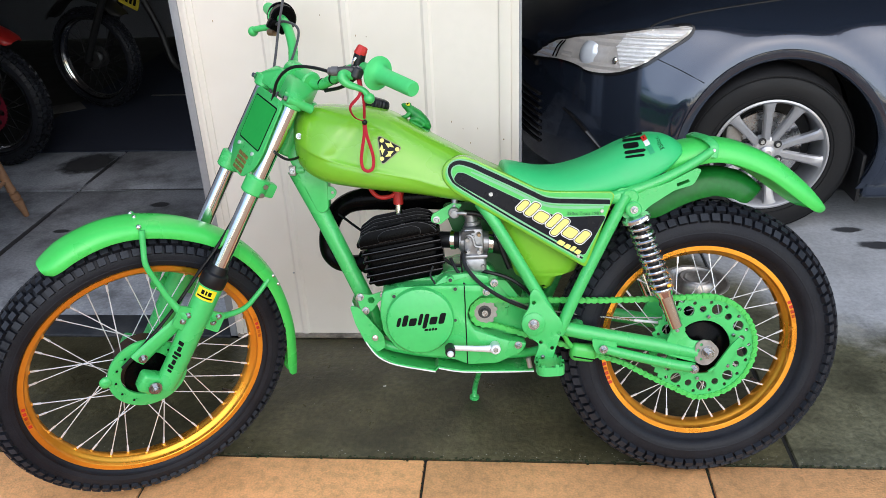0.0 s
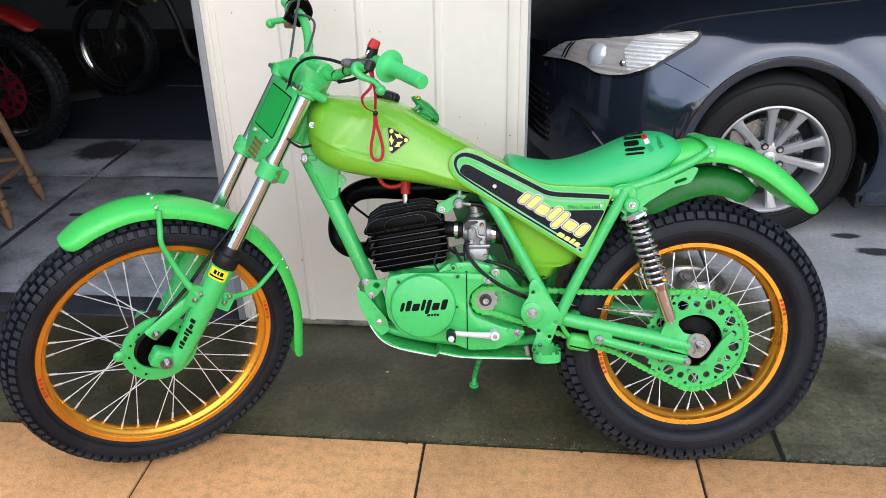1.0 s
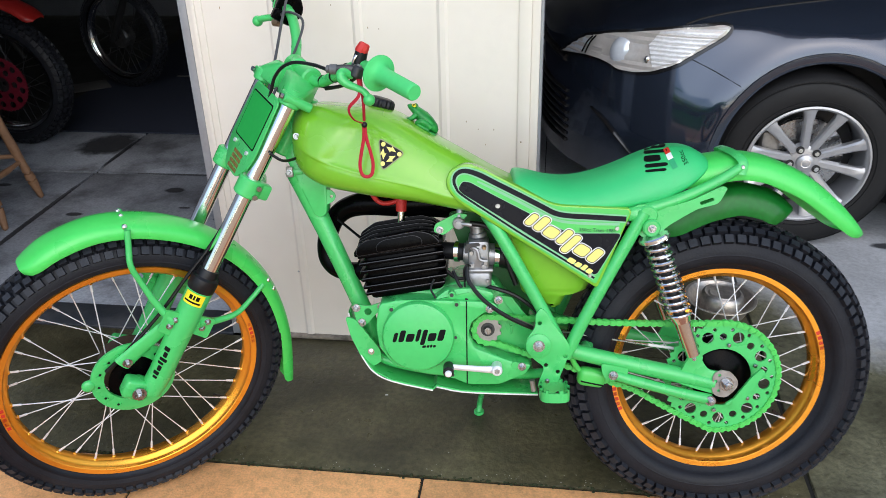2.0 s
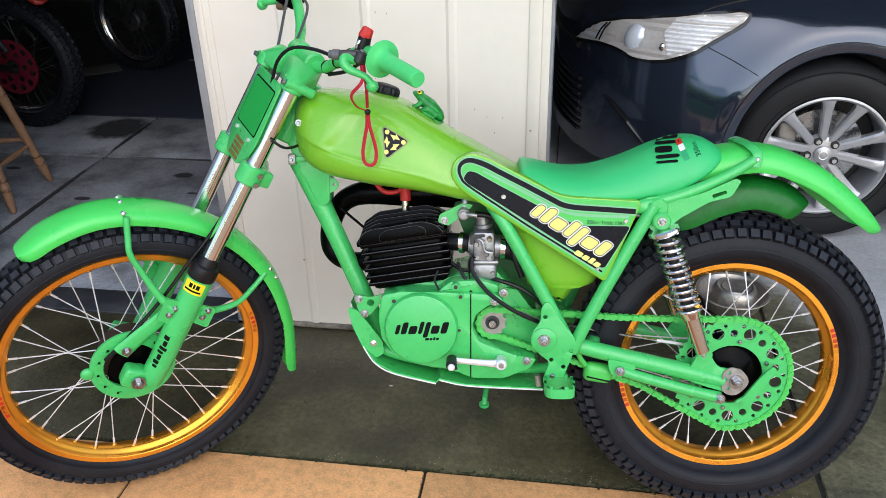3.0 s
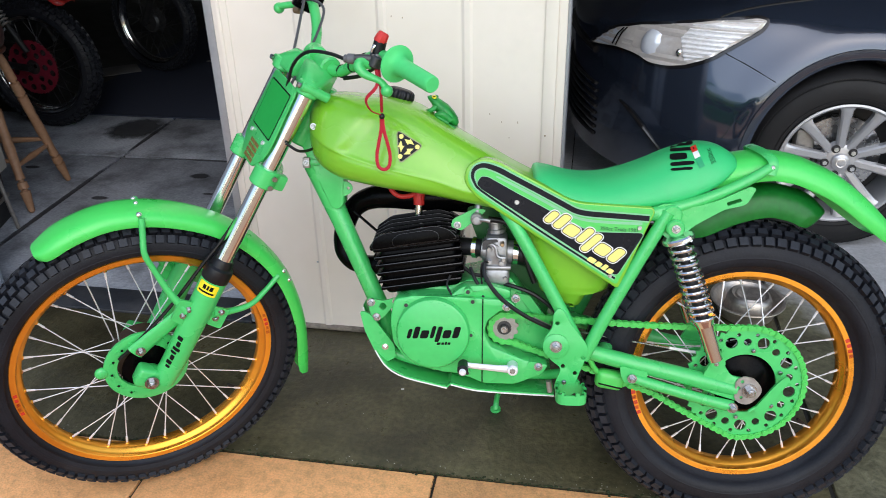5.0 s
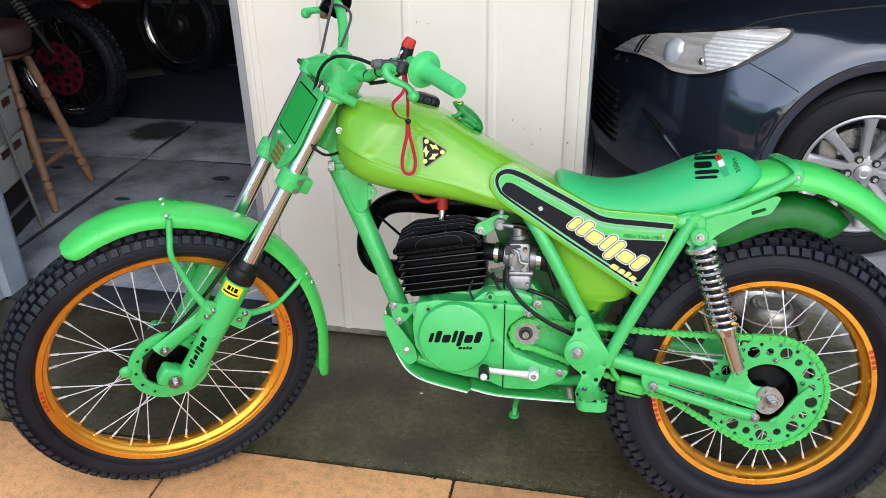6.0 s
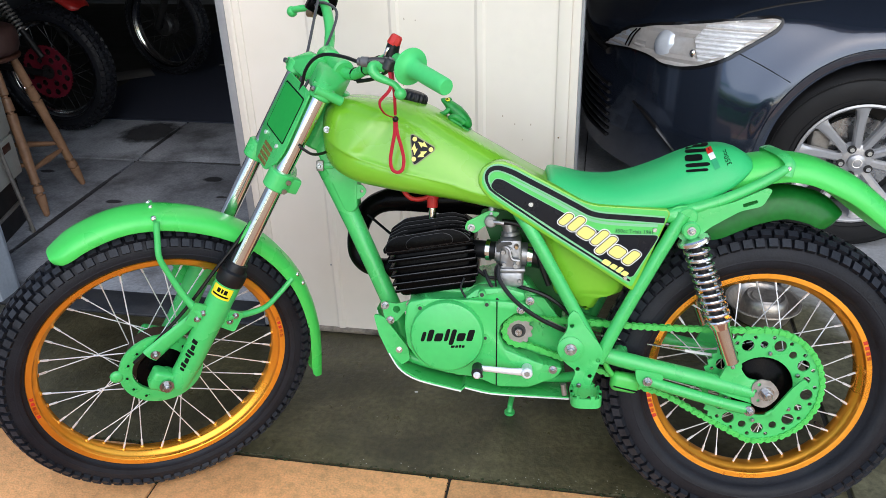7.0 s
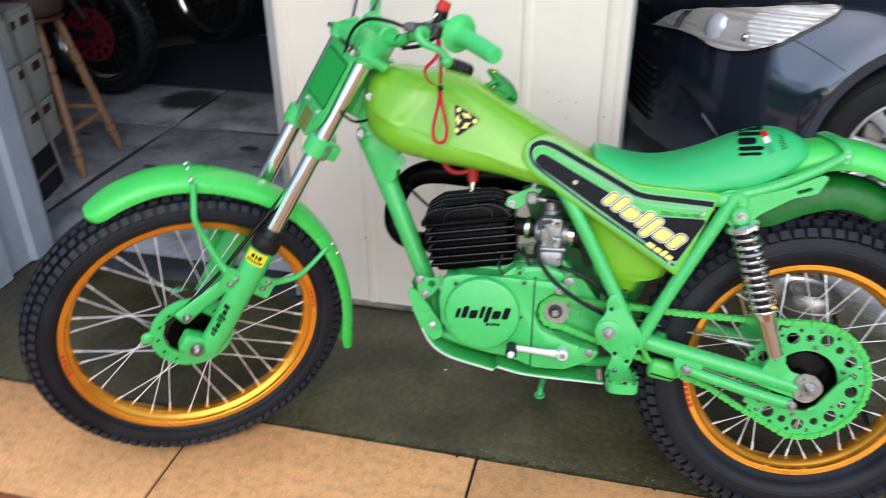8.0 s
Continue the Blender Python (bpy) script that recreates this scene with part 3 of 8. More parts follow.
pillar_x0, pillar_x1 = -0.870, -0.041


def pillar():
    ribs = (-0.678, -0.455, -0.234)
    prof = [(pillar_x0, 0)]
    for r in ribs:
        prof += [(r - 0.016, 0), (r - 0.008, -0.005), (r + 0.005, -0.005), (r + 0.012, 0)]
    prof += [(pillar_x1, 0)]
    bm = bmesh.new()
    out = [(x, WALL_Y + y) for x, y in prof] + [(pillar_x1, 2.33), (pillar_x0, 2.33)]
    lo = [bm.verts.new((x, y, 0.006)) for x, y in out]
    hi = [bm.verts.new((x, y, WALL_H)) for x, y in out]
    ring_faces(bm, [lo, hi])
    w = thing("wall_pillar", bm, CREAM_WALL, "cream ribbed steel wall between the garage openings", "wall", kind="structure", angle=20)
    part("trim", block(bmesh.new(), (pillar_x1, WALL_Y - 0.006, 0.004), (-0.008, 2.335, WALL_H), 0.003), CREAM_WALL, w, "cream folded corner flashing")
    part("trim", block(bmesh.new(), (-0.0078, WALL_Y - 0.002, 0.004), (0.0135, 2.34, WALL_H), 0.002), CREAM_WALL, w)
    part("trim", block(bmesh.new(), (0.0137, WALL_Y + 0.004, 0.0), (0.021, 2.338, WALL_H), 0.001), TRIM_GREY, w, "grey door channel")
    part("trim", block(bmesh.new(), (-0.913, WALL_Y - 0.005, 0.004), (pillar_x0, 2.335, WALL_H), 0.004), CREAM_WALL, w)
    part("trim", block(bmesh.new(), (-0.902, WALL_Y - 0.010, 0.004), (-0.888, WALL_Y, WALL_H), 0.003), CREAM_WALL, w)
    part("trim", block(bmesh.new(), (-0.937, WALL_Y - 0.002, 0.0), (-0.9135, 2.36, WALL_H), 0.002), TRIM_GREY, w, "grey aluminium door jamb")
    part("base_flashing", block(bmesh.new(), (-0.91, WALL_Y - 0.014, 0.0), (0.012, WALL_Y + 0.01, 0.014), 0.005), SEALANT, w, "dirty grey sealant bead along the foot of the wall")
    for x, z in ((-0.695, 0.238), (-0.03, 0.672)):
        part("rivet", ball(bmesh.new(), (x, WALL_Y - (0.007 if x > -0.041 else 0.001), z), 0.0032 if x < -0.6 else 0.0022, 8, (1, 0.5, 1)), STEEL if x < -0.6 else BROWN_INK, w)
    # rust-brown dashes where spots have run
    for x, z, h in ((-0.822, 1.021, 5), (-0.453, 1.009, 4), (-0.430, 0.972, 4), (-0.401, 0.969, 3), (-0.461, 0.851, 3), (-0.177, 0.724, 4), (-0.145, 0.703, 3), (-0.103, 0.703, 4), (-0.523, 1.029, 3), (-0.125, 0.66, 3), (-0.44, 0.80, 2)):
        part("rust_spot", ball(bmesh.new(), (x, WALL_Y - 0.0002, z), 0.0010, 6, (1, 0.5, 0.75 * h)), BROWN_INK, w)
    return w


pillar()


def closing_wall(name, lo, hi, mat, label):
    return thing(name, block(bmesh.new(), lo, hi, 0.0), mat, label, "wall", kind="structure")


# Lintel, header, ceiling and outer walls: out of view, added to block daylight.
closing_wall("wall_back", (-5.0, 7.0, 0.0), (7.0, 7.1, 2.5), DARK_WALL, "grey lined back wall of the garage")
closing_wall("wall_left", (-5.1, 2.36, 0.0), (-5.0, 7.1, 2.5), DARK_WALL, "unseen grey side wall that closes the garage")
closing_wall("wall_right", (6.6, 2.36, 0.0), (6.7, 7.0, 2.5), DARK_WALL, "unseen grey far wall that closes the car bay")
closing_wall("wall_front", (-5.1, 2.21, 0.0), (-1.99, 2.33, 2.1), CREAM_WALL, "unseen cream front wall that closes the garage beside the opening")
closing_wall("wall_lintel", (-5.1, 2.211, 2.1), (-0.94, 2.331, 2.5), CREAM_WALL, "unseen cream lintel that keeps daylight out of the left opening")
closing_wall("wall_header", (0.023, 2.211, 2.06), (6.7, 2.331, 2.5), CREAM_WALL, "unseen cream header that keeps daylight out of the car bay")
thing("ceiling", block(bmesh.new(), (-5.1, 2.21, 2.502), (6.7, 7.1, 2.56), 0.0), DARK_WALL, "unseen grey ceiling that keeps the garage dark", "ceiling", kind="structure")


def blue_wall():
    """Folded blue-grey steel sheet with shallow channels, end on to the opening."""
    bm = bmesh.new()
    prof = [(-1.885, 0.9), (-1.885, 1.56), (-1.898, 1.58), (-1.898, 1.64), (-1.885, 1.66), (-1.885, 2.085), (-1.906, 2.105), (-1.906, 2.195), (-1.889, 2.212), (-1.889, 2.295), (-1.895, 2.312), (-1.96, 2.312), (-1.97, 0.9)]
    lo = [bm.verts.new((x, yy, 0.003)) for x, yy in prof]
    hi = [bm.verts.new((x, yy, 2.1)) for x, yy in prof]
    ring_faces(bm, [lo, hi])
    return thing("wall_side", bm, BLUE_STEEL, "blue-grey folded steel side wall at the opening", "wall", kind="structure", angle=15)


blue_wall()


def hedge():
    """A clipped hedge across the street, mirrored in the paint and chrome."""
    rng = random.Random(5)
    bm = bmesh.new()
    for k in range(11500):
        x, z = rng.uniform(-16, 16), rng.uniform(0.0, 3.0)
        y = -11.0 + rng.gauss(0, 0.22) + 0.25 * math.sin(0.9 * x) + 0.15 * math.sin(2.3 * x + 1)
        z = z * (1 + 0.12 * math.sin(0.7 * x) + 0.06 * math.sin(3.1 * x))
        c, a, b = Vector((x, y, z)), Vector((rng.gauss(0, 1), rng.gauss(0, 1), rng.gauss(0, 1))).normalized(), Vector((rng.gauss(0, 1), rng.gauss(0, 1), rng.gauss(0, 1))).normalized()
        w = rng.uniform(0.07, 0.14)
        bm.faces.new([bm.verts.new(c + w * q) for q in (a, 0.5 * b, -a, -0.5 * b)])
    return thing("hedge", bm, HEDGE_LEAF, "clipped green hedge across the street", "hedge", kind="stuff")


hedge()
# ---------------------------------------------------------------- the trials motorcycle
# Bike coordinates: u to the rear from the back axle, d out to its left side, w up from the ground.
HEADING, LEAN_OVER = 6.0, 14.0
BIKE_AT = (Matrix.Translation((0.4351, 1.7046, 0.3313)) @ Matrix.Rotation(radians(HEADING), 4, 'Z') @ Matrix.Rotation(radians(-LEAN_OVER), 4, 'X')
           @ Matrix.Translation((0, 0, -0.340)))
RAKE, STEER = radians(29), radians(35)
fork_a = Vector((math.sin(RAKE), 0, math.cos(RAKE)))
fork_e0 = Vector((math.cos(RAKE), 0, -math.sin(RAKE)))
fork_n0 = Vector((0, -1, 0))
fork_n = math.cos(STEER) * fork_n0 + math.sin(STEER) * fork_e0
fork_e = math.cos(STEER) * fork_e0 - math.sin(STEER) * fork_n0
FORK = Matrix((fork_e, -fork_n, fork_a)).transposed().to_4x4()
FORK.translation = (-1.319, -0.035, 0.351)


def P(u, d, w):
    return Vector((u, -d, w))


def turned(bm, m):
    bm.transform(m)
    return bm


bike = root("trials_motorcycle", BIKE_AT, "bright green vintage trials motorcycle with gold rims, leaning on its stand", "motorcycle")

# ---- wheels
def tyre_mesh(R, r_rim, hw, rows, across, knob, deep):
    """A knobbly tyre about the y axis: a round carcass with rows of blocks down to the shoulders."""
    c = R - deep
    mid = c - 0.95 * hw
    prof = [(c - 0.95 * hw * (1 - math.cos(a)), hw * math.sin(a)) for a in [radians(8 * k) for k in range(13)]]
    prof += [(r_rim + 0.42 * (mid - r_rim), 0.93 * hw), (r_rim + 0.008, 0.76 * hw), (r_rim + 0.003, 0.66 * hw), (r_rim - 0.006, 0.55 * hw)]
    prof = [(r, -y) for r, y in prof[:0:-1]] + prof
    bm = lathe(bmesh.new(), prof, seg=96)
    # moulded line and fine ribs on each flank
    for y in (1, -1):
        lathe(bm, [(mid - 0.004, y * hw * 0.990), (mid - 0.003, y * (hw + 0.0004)), (mid + 0.000, y * (hw + 0.0004)), (mid + 0.001, y * hw * 0.990)], seg=96)
    span = radians(56)
    gap = 2 * span / (across - 1)
    rng = random.Random(rows)
    for i in range(rows):
        for j in range(across):
            phi = -span + gap * j
            a = 2 * math.pi * (i + (0.5 if j % 2 else 0.0)) / rows + rng.gauss(0, 0.0012)
            rad, tan = Vector((math.cos(a), 0, math.sin(a))), Vector((-math.sin(a), 0, math.cos(a)))
            n = rad * math.cos(phi) + Vector((0, math.sin(phi), 0))
            lat = tan.cross(n).normalized()
            base = rad * (mid + 0.95 * hw * math.cos(phi)) + Vector((0, hw * math.sin(phi), 0)) - n * 0.003
            edge = j in (0, across - 1)
            L, W = knob * 0.5 * (1.0 if j % 2 else 0.92) * rng.uniform(0.95, 1.05), hw * gap * (0.47 if edge else 0.39)
            tall = deep * (0.72 if edge else 1.0) + 0.003
            lower = [bm.verts.new(base + tan * p * L * 1.12 + lat * q * W * 1.12) for p, q in ((-1, -1), (1, -1), (1, 1), (-1, 1))]
            upper = [bm.verts.new(base + n * tall + tan * p * L + lat * q * W) for p, q in ((-1, -1), (1, -1), (1, 1), (-1, 1))]
            ring_faces(bm, [lower, upper], caps=False)
            # the top takes the lighter colour painted as sky light
            bm.faces.new(upper).material_index = 1
    return bm


def rim_mesh(r, hw, flat=0.016):
    # rolled lip, flat flank, shallow valley, steep shoulder and the raised middle that holds the nipples
    f = r - 0.002 - flat * 0.85
    prof = [(r, hw), (r - 0.002, hw + 0.0035), (f, hw + 0.0029), (f - 0.0012, hw + 0.0018), (f - 0.0016, hw - 0.001), (f - 0.0018, hw * 0.86), (f - 0.0026, hw * 0.76), (f - 0.0060, hw * 0.64), (f - 0.0105, hw * 0.50), (f - 0.0130, hw * 0.36), (f - 0.0138, hw * 0.18), (f - 0.0140, 0)]
    prof = prof + [(a, -b) for a, b in prof[-2::-1]]
    prof += [(r - 0.010, -hw * 0.8), (r - 0.022, 0.0), (r - 0.010, hw * 0.8)]
    return lathe(bmesh.new(), prof, seg=96, loop=True)


def bent_bars(tree, r, a0, a1, y_side, n, lift, tall):
    """A row of small bars along a rim's flank."""
    bm = bmesh.new()
    for k in range(n):
        a = a0 + (a1 - a0) * (k + 0.5) / n
        da = (a1 - a0) / n * 0.34
        pts = [((r - tall) * math.cos(a - da), (r - tall) * math.sin(a - da)), (r * math.cos(a - da), r * math.sin(a - da)), (r * math.cos(a + da), r * math.sin(a + da)), ((r - tall) * math.cos(a + da), (r - tall) * math.sin(a + da))]
        drape(bm, pts, tree, lift, (0, 1, 0), grid=0.02)
    return bm


def wheel(name, m, R, r, hw, rim_hw, rows, across, knob, flange, hub_parts, sticker_angles, label):
    flat = 0.016 if hw > 0.05 else 0.013
    hub = part(name, turned(hub_parts(), m), BLACK_PAINT, bike, label)
    tyre = part("tyre", turned(tyre_mesh(R, r, hw, rows, across, knob, 0.013 if hw > 0.05 else 0.010), m), RUBBER, hub, "black knobbly trials tyre", angle=50)
    tyre.data.materials.append(TREAD_SKYLIT)
    tyre["kind"] = "stuff"
    rim = rim_mesh(r, rim_hw, flat)
    tree = BVHTree.FromBMesh(rim)
    for a0 in sticker_angles:
        bars = bent_bars(tree, r - 0.0042, a0 - 0.032 / r, a0 + 0.032 / r, -1, 5, 0.0010, flat * 0.85 - 0.0035)
        glow = bmesh.new()
        n = 14
        for k in range(n):
            b0, b1 = a0 - 0.19 + 0.38 * k / n, a0 - 0.19 + 0.38 * (k + 1) / n
            drape(glow, [((r - 0.0012 - 0.85 * flat - 0.0012) * math.cos(b0), (r - 0.0012 - 0.85 * flat - 0.0012) * math.sin(b0)), ((r - 0.0028) * math.cos(b0), (r - 0.0028) * math.sin(b0)), ((r - 0.0028) * math.cos(b1), (r - 0.0028) * math.sin(b1)), ((r - 0.0012 - 0.85 * flat - 0.0012) * math.cos(b1), (r - 0.0012 - 0.85 * flat - 0.0012) * math.sin(b1))], tree, 0.0005, grid=0.03)
        part("rim_sticker", turned(glow, m), STICKER_ORANGE, hub, "orange sticker on the rim")
        part("sticker_bars", turned(bars, m), RED_INK, hub, "small red bars on the rim sticker")
    part("rim", turned(rim, m), GOLD, hub, "gold anodised aluminium rim", angle=34)
    dimples = bmesh.new()
    for i in range(36):
        side = 1 if i % 2 else -1
        cross = 1 if (i // 2) % 2 else -1
        a = 2 * math.pi * (i + 0.25) / 36
        b = a + cross * radians(68)
        p0 = Vector((flange * math.cos(b), side * 0.030, flange * math.sin(b)))
        p1 = Vector(((r - 0.030) * math.cos(a), side * 0.006, (r - 0.030) * math.sin(a)))
        way = (p1 - p0).normalized()
        bm = cyl(bmesh.new(), p0, p1, 0.00135, seg=6)
        cyl(bm, p1 - way * 0.016, p1 + way * 0.004, 0.0026, seg=6)
        part("spoke", turned(bm, m), SPOKE, hub)
        ball(dimples, p1 + way * 0.006, 0.0062, 8, (1, 1, 1))
    part("dimple", turned(dimples, m), GOLD, hub, "punched bosses round the spoke nipples")["kind"] = "stuff"
    a = radians(-38)
    q = Vector(((r - 0.035) * math.cos(a), -0.004, (r - 0.035) * math.sin(a)))
    v = cyl(bmesh.new(), q, q - Vector((math.cos(a), 0, math.sin(a))) * 0.028, 0.0040, 0.0034, seg=8)
    part("valve_stem", turned(v, m), RUBBER_SMOOTH, hub)
    return hub


STICKER_ORANGE = material("orange_rim_sticker", (0.85, 0.24, 0.020), 0.4, vary=0.06)


def rear_hub():
    bm = lathe(bmesh.new(), [(0.012, 0.075), (0.055, 0.07), (0.066, 0.055), (0.066, 0.034), (0.052, 0.028), (0.050, -0.028), (0.070, -0.032), (0.072, -0.052), (0.060, -0.064), (0.012, -0.07)], seg=40)
    for k in range(3):
        lathe(bm, [(0.051, -0.02 + 0.018 * k), (0.060, -0.019 + 0.018 * k), (0.060, -0.016 + 0.018 * k), (0.051, -0.015 + 0.018 * k)], seg=40)
    return bm


def front_hub():
    bm = lathe(bmesh.new(), [(0.010, 0.06), (0.05, 0.055), (0.060, 0.04), (0.060, 0.03), (0.045, 0.026), (0.042, -0.026), (0.058, -0.030), (0.060, -0.046), (0.046, -0.050), (0.010, -0.052)], seg=40)
    return bm


REAR = Matrix.Translation(P(0, 0, 0.340))
wheel("rear_wheel", REAR, 0.3405, 0.2408, 0.058, 0.029, 76, 7, 0.0195, 0.060, rear_hub, (radians(16), radians(197)), "black rear hub laced into a gold rim")
FRONT = FORK @ Matrix.Rotation(-RAKE, 4, 'Y')
wheel("front_wheel", FRONT, 0.3505, 0.280, 0.043, 0.025, 86, 6, 0.0165, 0.052, front_hub, (radians(8), radians(186)), "black front hub laced into a gold rim")

# ---- frame
def frame_tubes():
    bm = bmesh.new()
    # steering head and single down tube
    cyl(bm, P(-0.955, 0, 0.835), P(-0.893, 0, 0.955), 0.030, seg=24, bev=0.004)
    tube(bm, [P(-0.925, 0, 0.80), P(-0.868, 0, 0.665), P(-0.822, 0, 0.555), P(-0.782, 0, 0.455), P(-0.77, 0, 0.40)], [0.026, 0.021, 0.020, 0.020, 0.020], seg=16)
    # box gusset of folded sheet behind the steering head, with a drilled tab
    plate(bm, rounded([(-0.957, 0.862), (-0.914, 0.768), (-0.886, 0.700), (-0.872, 0.694), (-0.858, 0.704), (-0.855, 0.790), (-0.872, 0.862), (-0.905, 0.915)], 0.010), -0.0255, 0.0255, bev=0.004)
    plate(bm, rounded([(-0.862, 0.757), (-0.846, 0.756), (-0.836, 0.744), (-0.842, 0.731), (-0.862, 0.722)], 0.006), -0.020, -0.024, holes=[circle(-0.847, 0.742, 0.0036, 10)])
    block(bm, (-0.928, -0.030, 0.790), (-0.905, -0.014, 0.803), 0.003)
    for s in (-1, 1):
        tube(bm, [P(-0.905, 0.02 * s, 0.90), P(-0.78, 0.05 * s, 0.80), P(-0.55, 0.075 * s, 0.735), P(-0.40, 0.10 * s, 0.715), P(-0.20, 0.112 * s, 0.712)], 0.014)
        # the two tubes of the rear triangle and the loop for the seat
        tube(bm, [P(-0.515, 0.10 * s, 0.715), P(-0.485, 0.118 * s, 0.672), P(-0.41, 0.118 * s, 0.535), P(-0.345, 0.118 * s, 0.412)], 0.0135, seg=14)
        tube(bm, [P(-0.195, 0.118 * s, 0.718), P(-0.256, 0.120 * s, 0.602), P(-0.307, 0.120 * s, 0.501), P(-0.349, 0.118 * s, 0.408)], 0.0135, seg=14)
        tube(bm, [P(-0.225, 0.112 * s, 0.714), P(-0.14, 0.105 * s, 0.736), P(-0.06, 0.096 * s, 0.768), P(0.012, 0.078 * s, 0.806)], [0.013, 0.012, 0.011, 0.010], seg=12)
        # lower rails under the engine
        tube(bm, [P(-0.775, 0.03 * s, 0.415), P(-0.74, 0.045 * s, 0.375), P(-0.60, 0.05 * s, 0.347), P(-0.44, 0.06 * s, 0.345), P(-0.385, 0.10 * s, 0.365)], 0.011, seg=10)
    cyl(bm, P(-0.403, -0.115, 0.437), P(-0.403, 0.115, 0.437), 0.016)
    cyl(bm, P(-0.36, -0.1, 0.725), P(-0.36, 0.1, 0.725), 0.010)
    return bm


frame_part = part("frame", frame_tubes(), GREEN, bike, "green painted tubular steel frame")
part("horn_bracket", block(bmesh.new(), (-0.940, -0.036, 0.786), (-0.925, -0.016, 0.808), 0.002), WORN_GREY, frame_part, "zinc plated square bracket")
part("bracket_bolt", bolt(bmesh.new(), P(-0.932, 0.036, 0.797), 0.0050, 0.005), STEEL, frame_part)
part("cable_hole", cyl(bmesh.new(), P(-0.922, 0.0262, 0.889), P(-0.922, 0.0268, 0.889), 0.0055, seg=14), BLACK_INK, frame_part)


def pivot_plate(s):
    bm = bmesh.new()
    out = rounded([(-0.414, 0.508), (-0.404, 0.522), (-0.393, 0.516), (-0.379, 0.490), (-0.345, 0.446), (-0.340, 0.428), (-0.348, 0.407), (-0.364, 0.362), (-0.372, 0.342), (-0.409, 0.342), (-0.403, 0.366), (-0.394, 0.392), (-0.416, 0.408), (-0.432, 0.430), (-0.432, 0.455), (-0.414, 0.480)], 0.010)
    holes = [circle(x, z, 0.0045, 10) for x, z in ((-0.405, 0.489), (-0.351, 0.416), (-0.391, 0.396), (-0.366, 0.381))]
    plate(bm, out, -s * 0.1365, -s * 0.130, holes, bev=0.001)
    lathe(bm, [(0.0265, 0.0), (0.0265, -s * 0.006), (0.023, -s * 0.008), (0.0, -s * 0.008)], P(-0.407, s * 0.134, 0.440), seg=32)
    return bm


plate_l = part("pivot_plate", pivot_plate(1), GREEN, bike)
part("pivot_bolt", bolt(bmesh.new(), P(-0.407, 0.141, 0.441), 0.0095, 0.010), STEEL, plate_l, "zinc plated pivot nut and washer")
part("pivot_plate", pivot_plate(-1), GREEN, bike)


def shock_mount(s):
    bm = plate(bmesh.new(), rounded([(-0.228, 0.722), (-0.205, 0.735), (-0.146, 0.728), (-0.10, 0.742), (-0.040, 0.770), (-0.030, 0.766), (-0.046, 0.734), (-0.088, 0.724), (-0.145, 0.690), (-0.178, 0.655), (-0.205, 0.672)], 0.010), -s * 0.112, -s * 0.117,
               holes=[rounded([(-0.085, 0.738), (-0.058, 0.747), (-0.055, 0.741), (-0.082, 0.731)], 0.003)])
    cyl(bm, P(-0.182, s * 0.095, 0.690), P(-0.182, s * 0.112, 0.690), 0.024, seg=24, bev=0.003)
    cyl(bm, P(-0.188, s * 0.10, 0.712), P(-0.188, s * 0.124, 0.712), 0.020, seg=20, bev=0.003)
    return bm


for s in (1, -1):
    part("shock_mount", shock_mount(s), GREEN, bike)

# ---- swinging arm
def swing_arm():
    bm = bmesh.new()
    for s in (1, -1):
        tube(bm, [P(-0.403, 0.088 * s, 0.437), P(-0.325, 0.095 * s, 0.411), P(-0.20, 0.101 * s, 0.382), P(-0.105, 0.103 * s, 0.360), P(-0.03, 0.104 * s, 0.341)], [0.016, 0.017, 0.0175, 0.018, 0.015], seg=16)
        # flat axle end with the lug of the shock above it
        plate(bm, rounded([(-0.104, 0.368), (-0.093, 0.392), (-0.084, 0.414), (-0.066, 0.414), (-0.057, 0.392), (-0.044, 0.374), (-0.004, 0.367), (0.014, 0.345), (0.008, 0.322), (-0.02, 0.316), (-0.070, 0.332), (-0.112, 0.346)], 0.010), -s * 0.106, -s * 0.114, bev=0.0015)
        cyl(bm, P(-0.074, s * 0.102, 0.402), P(-0.074, s * 0.117, 0.402), 0.015, seg=20)
    tube(bm, [P(-0.31, 0.10, 0.408), P(-0.295, 0.05, 0.405), P(-0.29, 0, 0.405), P(-0.295, -0.05, 0.405), P(-0.31, -0.10, 0.408)], 0.016, seg=12)
    # lug for the stay below
    plate(bm, rounded([(-0.272, 0.392), (-0.215, 0.380), (-0.215, 0.368), (-0.24, 0.352), (-0.262, 0.355), (-0.270, 0.372)], 0.006), -0.112, -0.118)
    return bm


arm = part("swing_arm", swing_arm(), GREEN, bike, "green tubular swinging arm")
part("axle_cam", plate(bmesh.new(), [(-0.012 + 0.027 * (1 + 0.12 * math.cos(3 * a)) * math.cos(a), 0.345 + 0.031 * math.sin(a)) for a in [2 * math.pi * k / 36 for k in range(36)] if not (1.2 < a < 1.6)], -0.1145, -0.118,
                       holes=[circle(-0.029, 0.350, 0.0042, 10), circle(-0.022, 0.329, 0.0035, 8), circle(-0.022, 0.364, 0.004, 8)]), WORN_GREY, arm, "grey snail-cam chain adjuster")
part("axle_nut", bolt(bmesh.new(), P(-0.007, 0.118, 0.345), 0.0115, 0.012), STEEL, arm)
part("stay_bolt", bolt(bmesh.new(), P(-0.247, 0.122, 0.367), 0.0075, 0.009), STEEL, arm)
part("stay_bolt", bolt(bmesh.new(), P(-0.040, 0.124, 0.309), 0.0085, 0.009), STEEL, arm)
